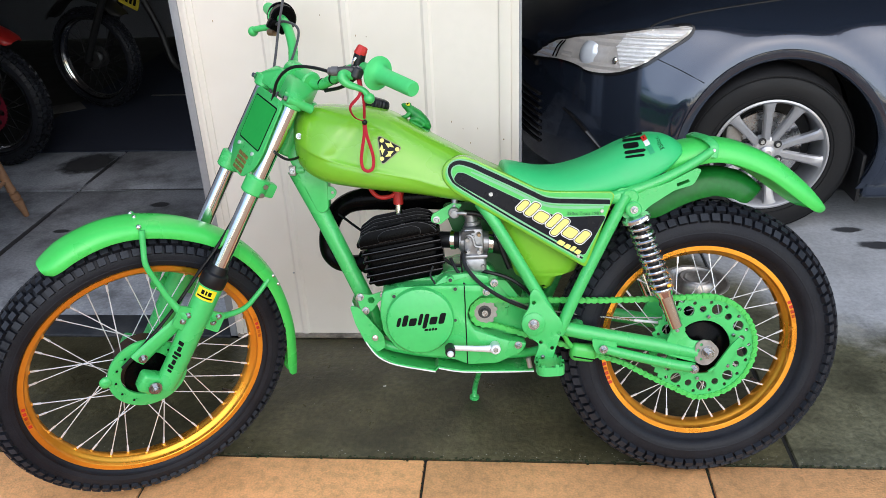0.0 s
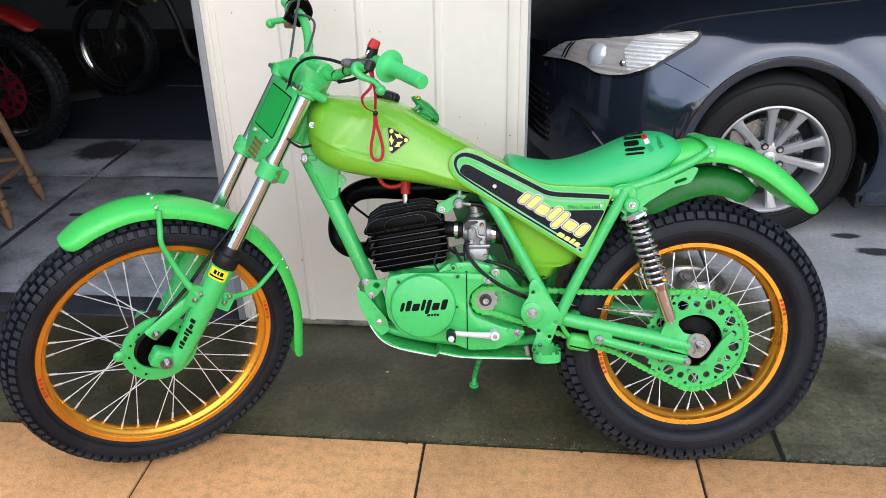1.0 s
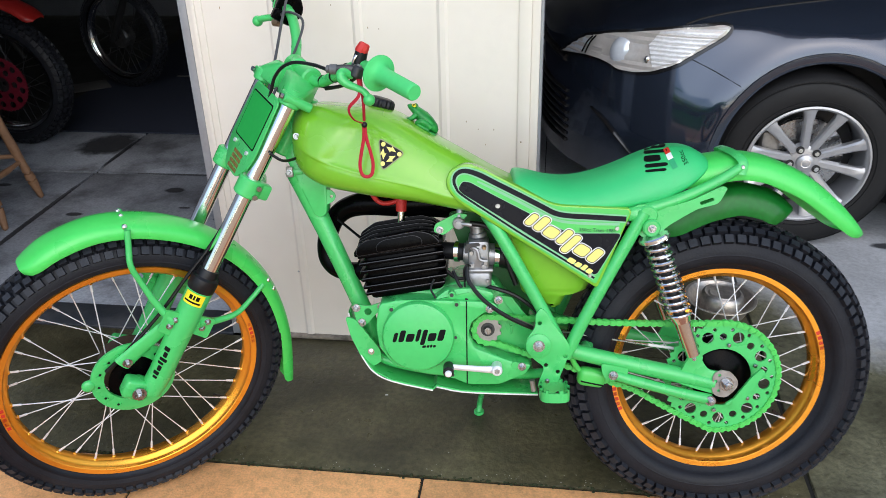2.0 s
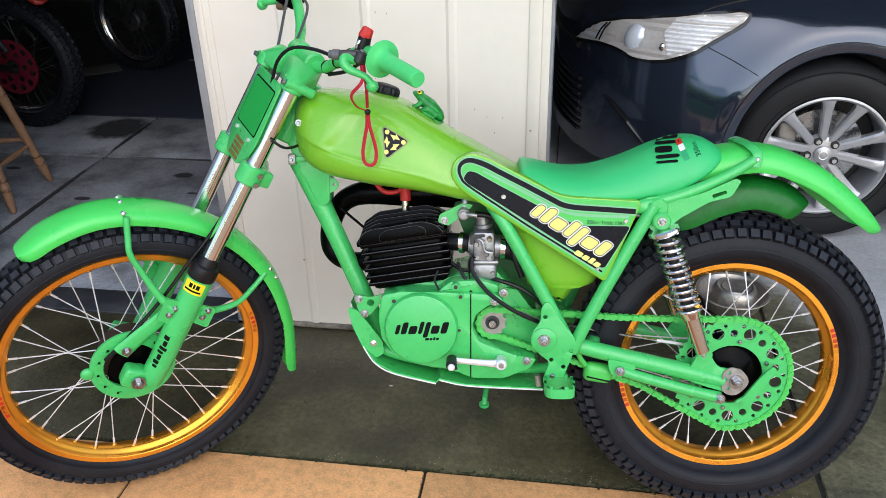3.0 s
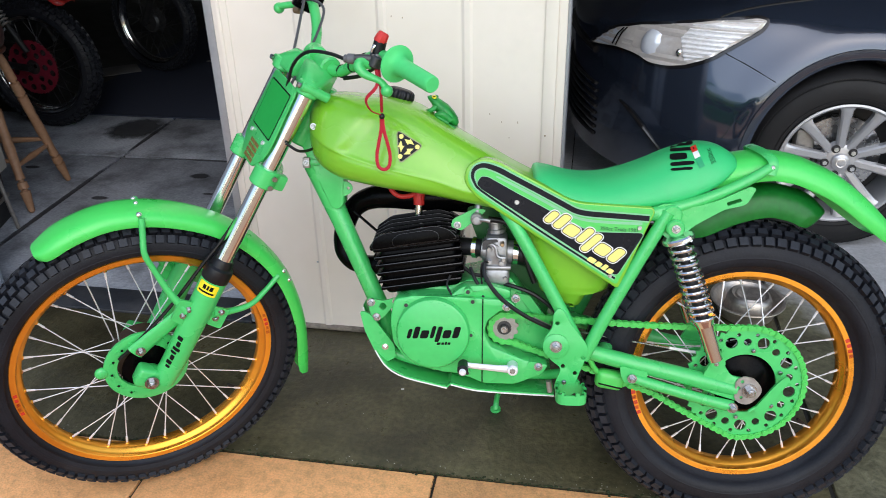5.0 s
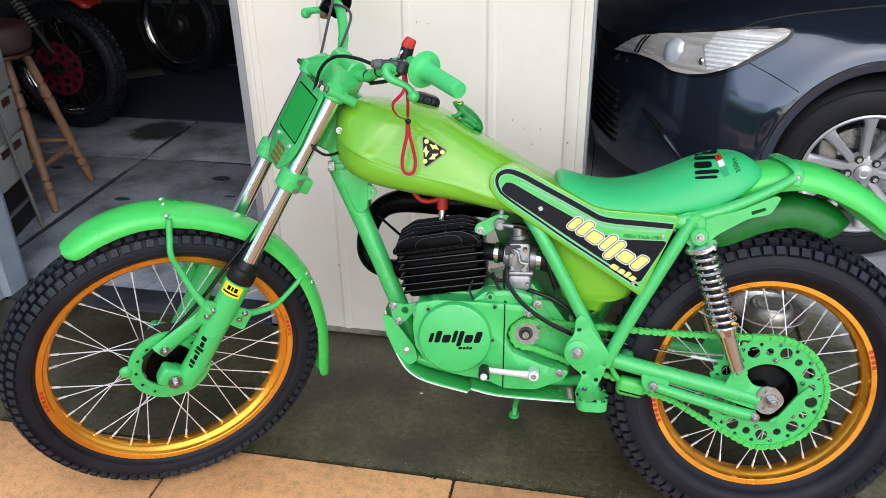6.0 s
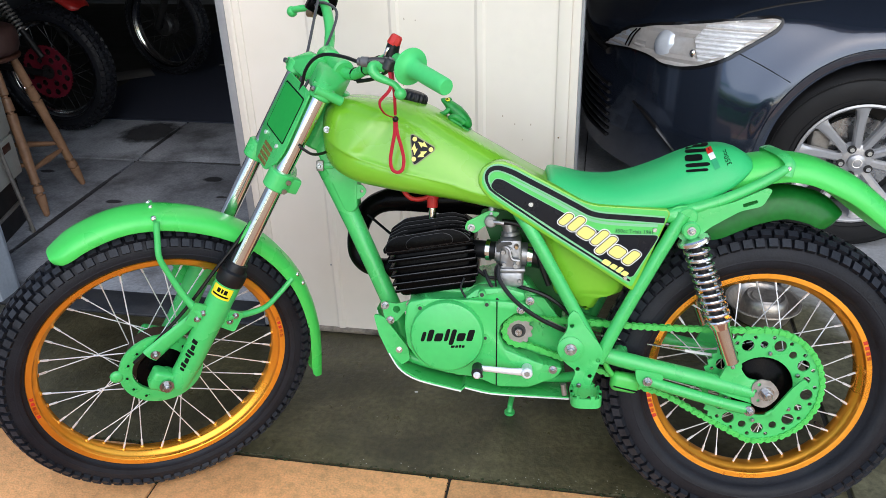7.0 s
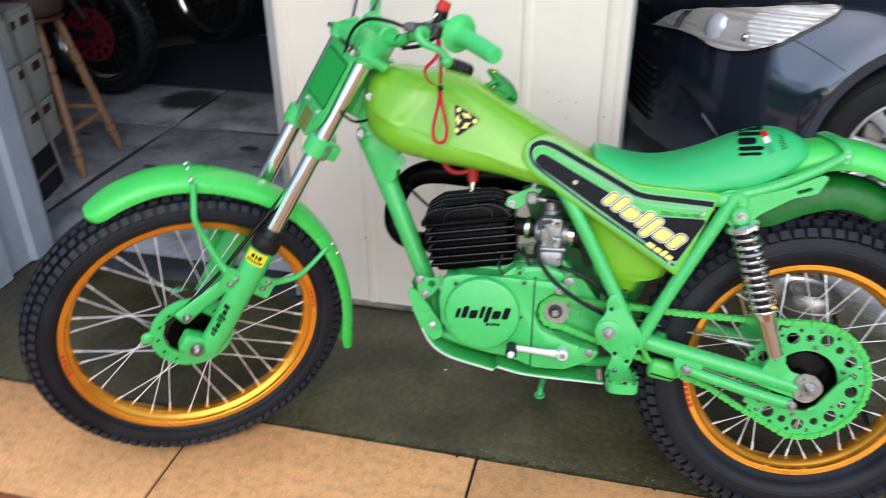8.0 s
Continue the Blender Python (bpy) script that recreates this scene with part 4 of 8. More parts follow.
part("lower_stay", tube(bmesh.new(), [P(-0.251, 0.114, 0.367), P(-0.20, 0.115, 0.351), P(-0.10, 0.116, 0.323), P(-0.038, 0.116, 0.308)], [0.011, 0.0115, 0.0115, 0.0125], seg=14), GREEN, arm, "green brake stay below the arm")
tab = plate(bmesh.new(), rounded([(0.010, 0.296), (0.022, 0.284), (0.036, 0.290), (0.040, 0.302), (0.080, 0.366), (0.070, 0.372), (0.050, 0.352)], 0.005), -0.098, -0.104)
tube(tab, [P(0.016, 0.100, 0.300), P(0.002, 0.100, 0.290)], 0.004, steps=1)
part("brake_tab", tab, GREEN, arm)

# ---- rear sprocket and chain
def sprocket():
    cx, cz, n = -0.006, 0.343, 48
    out = []
    for i in range(n * 2):
        a = math.pi * i / n
        r = 0.122 + (0.0035 if i % 2 else -0.0035)
        out.append((cx + r * math.cos(a), cz + r * math.sin(a)))
    holes = [circle(cx, cz, 0.0655, 40)]
    for i in range(18):
        a = 2 * math.pi * (i + 0.5) / 18
        rr, hr = (0.0955, 0.0128) if i % 2 else (0.0925, 0.0082)
        holes.append(circle(cx + rr * math.cos(a), cz + rr * math.sin(a), hr, 14))
    for i in range(18):
        a = 2 * math.pi * i / 18
        holes.append(circle(cx + 0.1095 * math.cos(a), cz + 0.1095 * math.sin(a), 0.0044, 10))
    return plate(bmesh.new(), out, -0.072, -0.077, holes)


spr = part("rear_sprocket", sprocket(), GREEN, bike, "green drilled rear sprocket")
for k in range(6):
    a = 2 * math.pi * (k + 0.35) / 6
    part("sprocket_bolt", bolt(bmesh.new(), P(-0.006 + 0.076 * math.cos(a), 0.077, 0.343 + 0.076 * math.sin(a)), 0.0055, 0.005, washer=False), STEEL, spr)


def chain():
    """Side plates and rollers along the chain's run."""
    run = []
    for k in range(25):
        a = radians(96) - radians(196) * k / 24
        run.append(Vector((-0.006 + 0.1235 * math.cos(a), 0, 0.343 + 0.1235 * math.sin(a))))
    low = [Vector((-0.13, 0, 0.277)), Vector((-0.197, 0, 0.316)), Vector((-0.262, 0, 0.338)), Vector((-0.33, 0, 0.366)), Vector((-0.42, 0, 0.396)), Vector((-0.49, 0, 0.422))]
    nose = [Vector((-0.512 + 0.030 * math.cos(a), 0, 0.454 + 0.030 * math.sin(a))) for a in [radians(255) - radians(160) * k / 8 for k in range(9)]]
    top = [Vector((-0.40, 0, 0.478)), Vector((-0.25, 0, 0.469)), Vector((-0.13, 0, 0.466))]
    pts = smooth_path(run + low + nose + top + [run[0]], 4)
    dense, carry, step = [pts[0]], 0.0, 0.0145
    for a, b in zip(pts, pts[1:]):
        L = (b - a).length
        while L > 1e-9 and carry + L >= step:
            t = (step - carry) / L
            a = a + (b - a) * t
            dense.append(a.copy())
            L = (b - a).length
            carry = 0.0
        carry += L
    bm = bmesh.new()
    for i in range(len(dense) - 1):
        a, b = dense[i], dense[i + 1]
        t = (b - a).normalized()
        up = Vector((-t.z, 0, t.x))
        for y in ((-0.0805, -0.0788), (-0.0700, -0.0683)) if i % 2 else ((-0.0785, -0.0768), (-0.0720, -0.0703)):
            o = [a - t * 0.0050 + up * 0.0030, a - t * 0.0030 + up * 0.0062, a + t * 0.0030 + up * 0.0062, (a + b) / 2 + up * 0.0042, b - t * 0.0030 + up * 0.0062, b + t * 0.0030 + up * 0.0062, b + t * 0.0050 + up * 0.0030]
            o += [q - 2 * up * (q - (a + b) / 2).dot(up) for q in o[::-1]]
            lo = [bm.verts.new((q.x, y[0], q.z)) for q in o]
            hi = [bm.verts.new((q.x, y[1], q.z)) for q in o]
            ring_faces(bm, [lo, hi])
        cyl(bm, (a.x, -0.082, a.z), (a.x, -0.067, a.z), 0.0042, seg=8)
    return bm


part("chain", chain(), GREEN_PLASTIC, bike, "green drive chain")
ten = block(bmesh.new(), (-0.318, -0.099, 0.327), (-0.257, -0.068, 0.369), 0.0135, 4)
tube(ten, [P(-0.316, 0.085, 0.36), P(-0.33, 0.09, 0.375), P(-0.345, 0.10, 0.40)], 0.006)
turned(ten, Matrix.Translation(P(-0.288, 0, 0.348)) @ Matrix.Rotation(radians(9), 4, 'Y') @ Matrix.Translation(-P(-0.288, 0, 0.348)))
tension = part("chain_tensioner", ten, GREEN_PLASTIC, bike, "green plastic chain tensioner block")
part("slot", plate(bmesh.new(), rounded([(-0.312, 0.3455), (-0.262, 0.334), (-0.2625, 0.331), (-0.3125, 0.3425)], 0.001), -0.0975, -0.0998), BLACK_INK, tension)

# ---- shock absorbers
def shock(s):
    top, bot = P(-0.182, 0.124 * s, 0.688), P(-0.077, 0.118 * s, 0.401)
    way = (bot - top).normalized()
    L = (bot - top).length
    body = cyl(bmesh.new(), top + way * 0.030, top + way * 0.16, 0.010, seg=16)
    cyl(body, top + way * 0.10, top + way * 0.215, 0.0125, seg=20)
    sh = part("shock_absorber", body, WORN_BLACK, bike, "chrome shock absorber with an open coil spring")
    part("cap", cyl(bmesh.new(), top + way * 0.017, top + way * 0.029, 0.0325, seg=32, bev=0.003), SPRING_STEEL, sh)
    part("lower_cup", cyl(bmesh.new(), top + way * 0.198, top + way * 0.215, 0.024, 0.018, seg=28), CHROME, sh)
    part("lower_tube", cyl(bmesh.new(), top + way * 0.205, top + way * (L - 0.010), 0.0170, 0.0145, seg=24, bev=0.001), WARM_REFLECT_CHROME, sh, "polished lower tube of the shock")
    side = way.cross(Vector((0, 1, 0))).normalized()
    up = side.cross(way)
    turns, pts = 11, []
    for k in range(turns * 14 + 1):
        a = 2 * math.pi * k / 14
        r = 0.0235 if k > 20 else 0.0225
        pts.append(top + way * (0.034 + 0.166 * k / (turns * 14)) + r * (math.cos(a) * side + math.sin(a) * up))
    part("spring", tube(bmesh.new(), pts, 0.0038, seg=8, steps=1), SPRING_STEEL, sh, "chrome coil spring")
    part("eye", cyl(bmesh.new(), top + Vector((0, s * 0.012, 0)), top - Vector((0, s * 0.012, 0)), 0.018, seg=24, bev=0.003), GREEN, sh)
    part("eye_bolt", bolt(bmesh.new(), top - Vector((0, s * 0.012, 0)), 0.0065, 0.006 , -s), STEEL, sh)
    part("lower_bolt", bolt(bmesh.new(), bot - Vector((0, -s * 0.010, 0)), 0.0065, 0.007, -s), STEEL, sh)
    return sh


# Warm tint paints the orange ground's reflection into the chrome.
WARM_REFLECT_CHROME = material("polished_tube", (0.72, 0.66, 0.62), 0.12, metal=1.0, vary=0.06, bump=0.0)
for s in (1, -1):
    shock(s)

# ---- tank, body and seat
TANK = [  # u, top, crease, bottom, half width
    (-0.925, 0.888, 0.868, 0.846, 0.022), (-0.918, 0.912, 0.864, 0.822, 0.052), (-0.905, 0.930, 0.858, 0.803, 0.078), (-0.880, 0.940, 0.844, 0.785, 0.104), (-0.845, 0.941, 0.828, 0.770, 0.120),
    (-0.80, 0.936, 0.814, 0.761, 0.130), (-0.75, 0.934, 0.800, 0.752, 0.134), (-0.70, 0.918, 0.788, 0.745, 0.134), (-0.65, 0.888, 0.775, 0.737, 0.131), (-0.60, 0.857, 0.757, 0.727, 0.127),
    (-0.55, 0.828, 0.746, 0.716, 0.122), (-0.50, 0.799, 0.735, 0.703, 0.116), (-0.455, 0.776, 0.726, 0.695, 0.108), (-0.40, 0.748, 0.712, 0.690, 0.098), (-0.34, 0.728, 0.704, 0.690, 0.085)]


def tank_mesh():
    bm = bmesh.new()
    rows = []
    for u, top, crease, low, hw in TANK:
        h = top - crease
        fold = 0.16 if -0.87 < u < -0.76 else 0.0
        half = [(0.0, top), (0.30 * hw, top - 0.010 * h), (0.56 * hw, top - 0.07 * h), (0.76 * hw, top - 0.24 * h - fold * 0.12 * h), (0.885 * hw, top - 0.50 * h), (0.965 * hw, top - 0.78 * h), (0.995 * hw, crease + 0.007), (1.0 * hw, crease), (0.975 * hw, crease - 0.006),
                (0.90 * hw, low + 0.35 * (crease - low)), (0.72 * hw, low + 0.06 * (crease - low)), (0.40 * hw, low), (0.0, low - 0.002)]
        ring = [P(u, d, w) for d, w in half] + [P(u, -d, w) for d, w in half[-2:0:-1]]
        rows.append(ring)
    n = len(rows[0])
    dense = [smooth_path([q[j] for q in rows], 8) for j in range(n)]
    rings = []
    for i in range(len(dense[0])):
        loop = smooth_path([dense[(j + n - 1) % n][i] for j in range(n + 3)], 3)[3:3 + 3 * n]
        ring = []
        for p in loop:
            # pressed knee hollow behind a slanting fold
            s = ((p.x + 0.785) * 0.754 - (p.z - 0.929) * 0.657)
            side = min(1.0, abs(p.y) / 0.06) ** 2
            t, fade = max(0.0, min(1.0, s / 0.040)), max(0.0, min(1.0, (p.x + 0.80) / 0.24))
            low = max(0.0, min(1.0, (p.z - (0.826 - 0.29 * (p.x + 0.873))) / 0.018))
            hollow = 0.012 * t * t * (3 - 2 * t) * (1 - fade * fade * (3 - 2 * fade)) * side * low
            ring.append(bm.verts.new((p.x, p.y - math.copysign(hollow, p.y), p.z)))
        rings.append(ring)
    ring_faces(bm, rings)
    return bm


tank_bm = split(tank_mesh())
tank_tree = BVHTree.FromBMesh(tank_bm)
tank = part("fuel_tank", tank_bm, LIME, bike, "glossy lime green fuel tank", angle=28)
for s in (1, -1):
    part("tank_bolt", bolt(bmesh.new(), P(-0.903, 0.080 * s, 0.878), 0.0052, 0.005, -s), STEEL, tank)
# side emblem
tri = rounded([(-0.7295, 0.8725), (-0.6795, 0.844), (-0.723, 0.8115)], 0.008, 5)
part("emblem_rim", drape(bmesh.new(), grow(tri, 0.0022), tank_tree, 0.0009), EMBLEM_GREY, tank)
part("emblem", drape(bmesh.new(), tri, tank_tree, 0.0014), BLACK_DECAL, tank, "black triangular emblem with cream shapes")
cx, cz = -0.711, 0.8425
for k in range(3):
    a = radians(118 + 120 * k)
    px, pz = cx + 0.0218 * math.cos(a), cz + 0.0218 * math.sin(a)
    part("emblem_shape", drape(bmesh.new(), circle(px, pz, 0.0046, 12), tank_tree, 0.0022), CREAM_INK, tank)
    # a jagged bolt along each side
    b = a + radians(60)
    qx, qz, c_, s_ = cx + 0.0105 * math.cos(b), cz + 0.0105 * math.sin(b), -math.sin(b), math.cos(b)
    bolt_shape = ((-0.0112, 0.0004), (0.0012, 0.0064), (0.0010, 0.0030), (0.0112, -0.0004), (-0.0012, -0.0064), (-0.0010, -0.0030))
    part("emblem_shape", drape(bmesh.new(), [(qx + c_ * p + math.cos(b) * q, qz + s_ * p + math.sin(b) * q) for p, q in bolt_shape], tank_tree, 0.0022), CREAM_INK, tank)
capm = bmesh.new()
cap_tilt = Matrix.Rotation(radians(17), 3, 'Y')
ring_faces(capm, [[capm.verts.new(P(-0.7345, 0, 0.937) + cap_tilt @ Vector(((r + rib * abs(math.cos(8 * a))) * math.cos(a), (r + rib * abs(math.cos(8 * a))) * math.sin(a), h))) for a in [2 * math.pi * k / 112 for k in range(112)]]
                  for r, h, rib in ((0.020, -0.040, 0), (0.020, -0.0135, 0), (0.024, -0.0125, 0.001), (0.0262, -0.008, 0.003), (0.0268, 0.000, 0.003), (0.0258, 0.006, 0.0028), (0.0235, 0.0102, 0.0015), (0.019, 0.0122, 0), (0.010, 0.0128, 0))])
part("fuel_cap", capm, RUBBER_SMOOTH, tank, "black ribbed fuel cap")


def body_side(s):
    """The lime flank below the seat, which carries the decal."""
    out = rounded([(-0.597, 0.776), (-0.591, 0.808), (-0.556, 0.824), (-0.526, 0.815), (-0.379, 0.737), (-0.226, 0.728), (-0.222, 0.720), (-0.285, 0.565), (-0.291, 0.564), (-0.576, 0.748)], 0.026, 6)
    if s < 0:
        out = [(x, z - 0.035) for x, z in out]
    return plate(bmesh.new(), out, -s * 0.090, -s * (0.1285 if s > 0 else 0.110), bev=0.003)


def ribbon(path, widths, steps=4):
    """Outline of a band of changing half width along (x, z) points."""
    mid = smooth_path([(x, h, z) for (x, z), h in zip(path, widths)], steps)
    edge_a, edge_b = [], []
    for k, p in enumerate(mid):
        t = mid[min(k + 1, len(mid) - 1)] - mid[max(k - 1, 0)]
        t = Vector((t.x, t.z)).normalized()
        edge_a.append((p.x - p.y * t.y, p.z + p.y * t.x))
        edge_b.append((p.x + p.y * t.y, p.z - p.y * t.x))
    return edge_a + edge_b[::-1]


def airbox():
    bm = bmesh.new()
    rows = []
    for z, x0, x1, hw in ((0.70, -0.50, -0.24, 0.095), (0.64, -0.462, -0.262, 0.098), (0.58, -0.448, -0.289, 0.098), (0.556, -0.443, -0.299, 0.097), (0.546, -0.440, -0.303, 0.096), (0.540, -0.436, -0.312, 0.095), (0.535, -0.430, -0.340, 0.094), (0.530, -0.424, -0.346, 0.092), (0.516, -0.402, -0.353, 0.088), (0.506, -0.386, -0.357, 0.080)):
        rows.append([bm.verts.new(P(x, d, z)) for x, d in ((x0, 0), (x0, hw * 0.8), (x0 + 0.02, hw), (x1 - 0.02, hw), (x1, hw * 0.8), (x1, 0), (x1, -hw * 0.8), (x1 - 0.02, -hw), (x0 + 0.02, -hw), (x0, -hw * 0.8))])
    ring_faces(bm, rows)
    return bm


part("air_box", airbox(), LIME, bike, "lime green air box below the seat", angle=50)
for s in (1, -1):
    flank = part("side_panel", body_side(s), LIME, bike, "lime side panel with a black and green decal")
    if s < 0:
        continue
    Y, O = -0.1285, -1
    base = rounded([(-0.590, 0.777), (-0.585, 0.804), (-0.556, 0.818), (-0.529, 0.811), (-0.379, 0.7345), (-0.229, 0.7258), (-0.226, 0.7175), (-0.289, 0.574), (-0.294, 0.573), (-0.571, 0.752)], 0.024, 6)
    part("decal", plate(bmesh.new(), base, Y, Y + O * 0.0008), GREEN_PLASTIC, flank, "green and black vinyl decal")
    # dark line that runs along the top, round the nose and back along the lower edge, with a pale line each side
    way = [(-0.294, 0.584), (-0.326, 0.604), (-0.384, 0.641), (-0.441, 0.677), (-0.499, 0.716), (-0.562, 0.759), (-0.5755, 0.775), (-0.5795, 0.791), (-0.573, 0.804), (-0.556, 0.809), (-0.529, 0.8005), (-0.501, 0.786), (-0.445, 0.757), (-0.400, 0.733), (-0.377, 0.721), (-0.352, 0.7155), (-0.311, 0.7125), (-0.267, 0.7095), (-0.233, 0.707)]
    thick = [0.0020] * 5 + [0.0022, 0.0026, 0.0032, 0.0040, 0.0046] + [0.0052] * 9
    part("pale_line", plate(bmesh.new(), ribbon(way, [h + 0.0030 for h in thick]), Y, Y + O * 0.0012), PALE_GREEN_INK, flank)
    part("stripe", plate(bmesh.new(), ribbon(way, thick), Y, Y + O * 0.0016), BLACK_DECAL, flank)
    part("pale_line", plate(bmesh.new(), ribbon([(-0.533, 0.7875), (-0.500, 0.7715), (-0.444, 0.7425), (-0.400, 0.7185), (-0.377, 0.7080), (-0.352, 0.7020), (-0.311, 0.6985), (-0.246, 0.6965)], [0.0016, 0.0026, 0.0028, 0.0028, 0.0028, 0.0028, 0.0028, 0.0028]), Y, Y + O * 0.0011), PALE_GREEN_INK, flank)
    main = rounded([(-0.5715, 0.773), (-0.562, 0.788), (-0.548, 0.786), (-0.500, 0.759), (-0.376, 0.693), (-0.350, 0.681), (-0.331, 0.6785), (-0.241, 0.6775), (-0.288, 0.594), (-0.295, 0.592), (-0.384, 0.6475), (-0.499, 0.7225), (-0.563, 0.763)], 0.010, 5)
    part("pale_line", plate(bmesh.new(), grow(main, 0.0016), Y, Y + O * 0.0013), PALE_GREEN_INK, flank)
    part("dark_field", plate(bmesh.new(), main, Y, Y + O * 0.0018), BLACK_DECAL, flank)
    marks, _ = stroke_mark(widths=(0.46, 0.52, 0.84, 0.46, 0.46, 0.84, 0.56), gap=0.20)
    ex, ez = Vector((0.855, -0.520)), Vector((0.55, 0.84))
    for sz, mat, lift, org in ((0.0310, WHITE_INK, 0.0020, 0.0034), (0.0310, BLACK_INK, 0.0024, 0.0015), (0.0310, CREAM_INK, 0.0028, 0.0)):
        for q in marks:
            shape = placed(q, (-0.440, 0.702), ex, ez, sz)
            part("wordmark_bar", plate(bmesh.new(), grow(shape, org), Y, Y + O * lift), mat, flank)
    sm, _ = stroke_mark(widths=(1.2, 0.9, 0.7, 0.9), heights=(0.8, 0.8, 1.0, 0.8), drop=(0, 0, 0, 0))
    for q in sm:
        part("wordmark_bar", plate(bmesh.new(), placed(q, (-0.352, 0.622), ex, ez, 0.0130), Y, Y + O * 0.0026), CREAM_INK, flank)
    words("350cc Trials 1981", 0.0105, GREEN_INK, "lettering", Matrix.Translation((-0.328, Y + O * 0.0022, 0.683)) @ pose(0, 0, 0, 0, 2.5, 0), flank)
    part("screw", cyl(bmesh.new(), (-0.492, Y, 0.737), (-0.492, Y + O * 0.005, 0.737), 0.0052, 0.0045, seg=14), STEEL, flank)
    part("screw", cyl(bmesh.new(), (-0.251, Y, 0.688), (-0.251, Y + O * 0.004, 0.688), 0.0048, 0.004, seg=14), STEEL, flank)
    part("screw", cyl(bmesh.new(), (-0.304, Y, 0.590), (-0.304, Y + O * 0.004, 0.590), 0.0048, 0.004, seg=14), STEEL, flank)

SEAT = [  # u, edge height, top height, half width
    (-0.458, 0.757, 0.783, 0.086), (-0.452, 0.753, 0.792, 0.098), (-0.43, 0.744, 0.790, 0.104), (-0.38, 0.730, 0.778, 0.112), (-0.33, 0.724, 0.776, 0.115), (-0.28, 0.724, 0.786, 0.115),
    (-0.23, 0.727, 0.804, 0.113), (-0.18, 0.737, 0.826, 0.110), (-0.13, 0.751, 0.841, 0.104), (-0.09, 0.772, 0.840, 0.094), (-0.062, 0.795, 0.826, 0.076), (-0.052, 0.806, 0.816, 0.050)]


def seat_mesh():
    bm = bmesh.new()
    rows = []
    for u, edge, top, hw in SEAT:
        h = top - edge
        half = [(0.0, top), (0.35 * hw, top - 0.02 * h), (0.64 * hw, top - 0.14 * h), (0.86 * hw, top - 0.40 * h), (0.97 * hw, top - 0.72 * h), (1.0 * hw, edge + 0.10 * h), (0.97 * hw, edge), (0.80 * hw, edge - 0.006), (0.0, edge - 0.010)]
        rows.append([P(u, d, w) for d, w in half] + [P(u, -d, w) for d, w in half[-2:0:-1]])
    n = len(rows[0])
    dense = [smooth_path([r[j] for r in rows], 4) for j in range(n)]
    ring_faces(bm, [[bm.verts.new(dense[j][i]) for j in range(n)] for i in range(len(dense[0]))])
    return bm


seat_bm = split(seat_mesh())
seat_tree = BVHTree.FromBMesh(seat_bm)
seat = part("seat", seat_bm, GREEN_VINYL, bike, "green padded vinyl seat", angle=50)
across = (0.24, 0.965, -0.10)
marks, _ = stroke_mark(slant=0.0, widths=(0.34, 0.5, 0.8, 0.4, 0.5), heights=(1.0, 1.1, 0.8, 1.15, 1.1), drop=(0, 0, 0, 0, 0), gap=0.26)
for q in marks:
    part("wordmark_bar", drape(bmesh.new(), [(-0.168 + 0.043 * z - 0.0030 * x, 0.785 + 0.0150 * x + 0.004 * z) for x, z in q], seat_tree, 0.0014, across, 0.6, grid=0.006), BLACK_INK, seat)
for mat, t0, t1 in ((FLAG_GREEN, 0.0, 0.45), (WHITE_INK, 0.45, 0.73), (RED_INK, 0.73, 1.0)):
    lo, hi = (-0.113, 0.791), (-0.135, 0.831)
    q0 = (lo[0] + (hi[0] - lo[0]) * t0, lo[1] + (hi[1] - lo[1]) * t0)
    q1 = (lo[0] + (hi[0] - lo[0]) * t1, lo[1] + (hi[1] - lo[1]) * t1)
    part("flag_patch", drape(bmesh.new(), [q0, (q0[0] + 0.010, q0[1] + 0.005), (q1[0] + 0.010, q1[1] + 0.005), q1], seat_tree, 0.0014, across, 0.6, grid=0.006), mat, seat)
tx = words("350cc", 0.0135, BLACK_INK, "lettering", pose(-0.081, 0, 0.803, 0, -118, 0))
w_ = Vector(across).normalized()
for v in tx.data.vertices:
    hit, _, _, _ = seat_tree.ray_cast(v.co - w_ * 0.6, w_)
    if hit is not None:
        v.co = hit - w_ * 0.0012
tx.parent = seat

# ---- rear mudguard
def mudguard(path, hw, ends, roll, tip=0.10, least=0.62, tail=1.0):
    """A curved strip with rolled-down edges along (x, z) points given in the wheel's plane."""
    bm = bmesh.new()
    pts = smooth_path([(x, 0, z) for x, z in path], 6)
    rings = []
    N = len(pts)
    for i, p in enumerate(pts):
        t = (pts[min(i + 1, N - 1)] - pts[max(i - 1, 0)]).normalized()
        up = Vector((-t.z, 0, t.x))
        if up.z < 0 and abs(t.x) > 0.3:
            up = -up
        end = min(i if ends == 2 else N, N - 1 - i) / (N * tip)
        k = 1.0 if ends == 0 or end >= 1 else least + (1 - least) * math.sqrt(max(0.0, end * (2 - end)))
        w = hw * k * (1 - (1 - tail) * max(0.0, (i / N - 0.62) / 0.38))
        q = roll * k ** 1.6
        outer = [(-1.0, -q), (-0.97, -q * 0.55), (-0.82, -q * 0.20), (-0.5, -q * 0.04), (0, 0.002), (0.5, -q * 0.04), (0.82, -q * 0.20), (0.97, -q * 0.55), (1.0, -q)]
        rings.append([bm.verts.new(p + Vector((0, w * a, 0)) + up * b) for a, b in outer] + [bm.verts.new(p + Vector((0, w * a * 0.97, 0)) + up * (b - 0.003)) for a, b in outer[::-1]])
    ring_faces(bm, rings)
    return bm


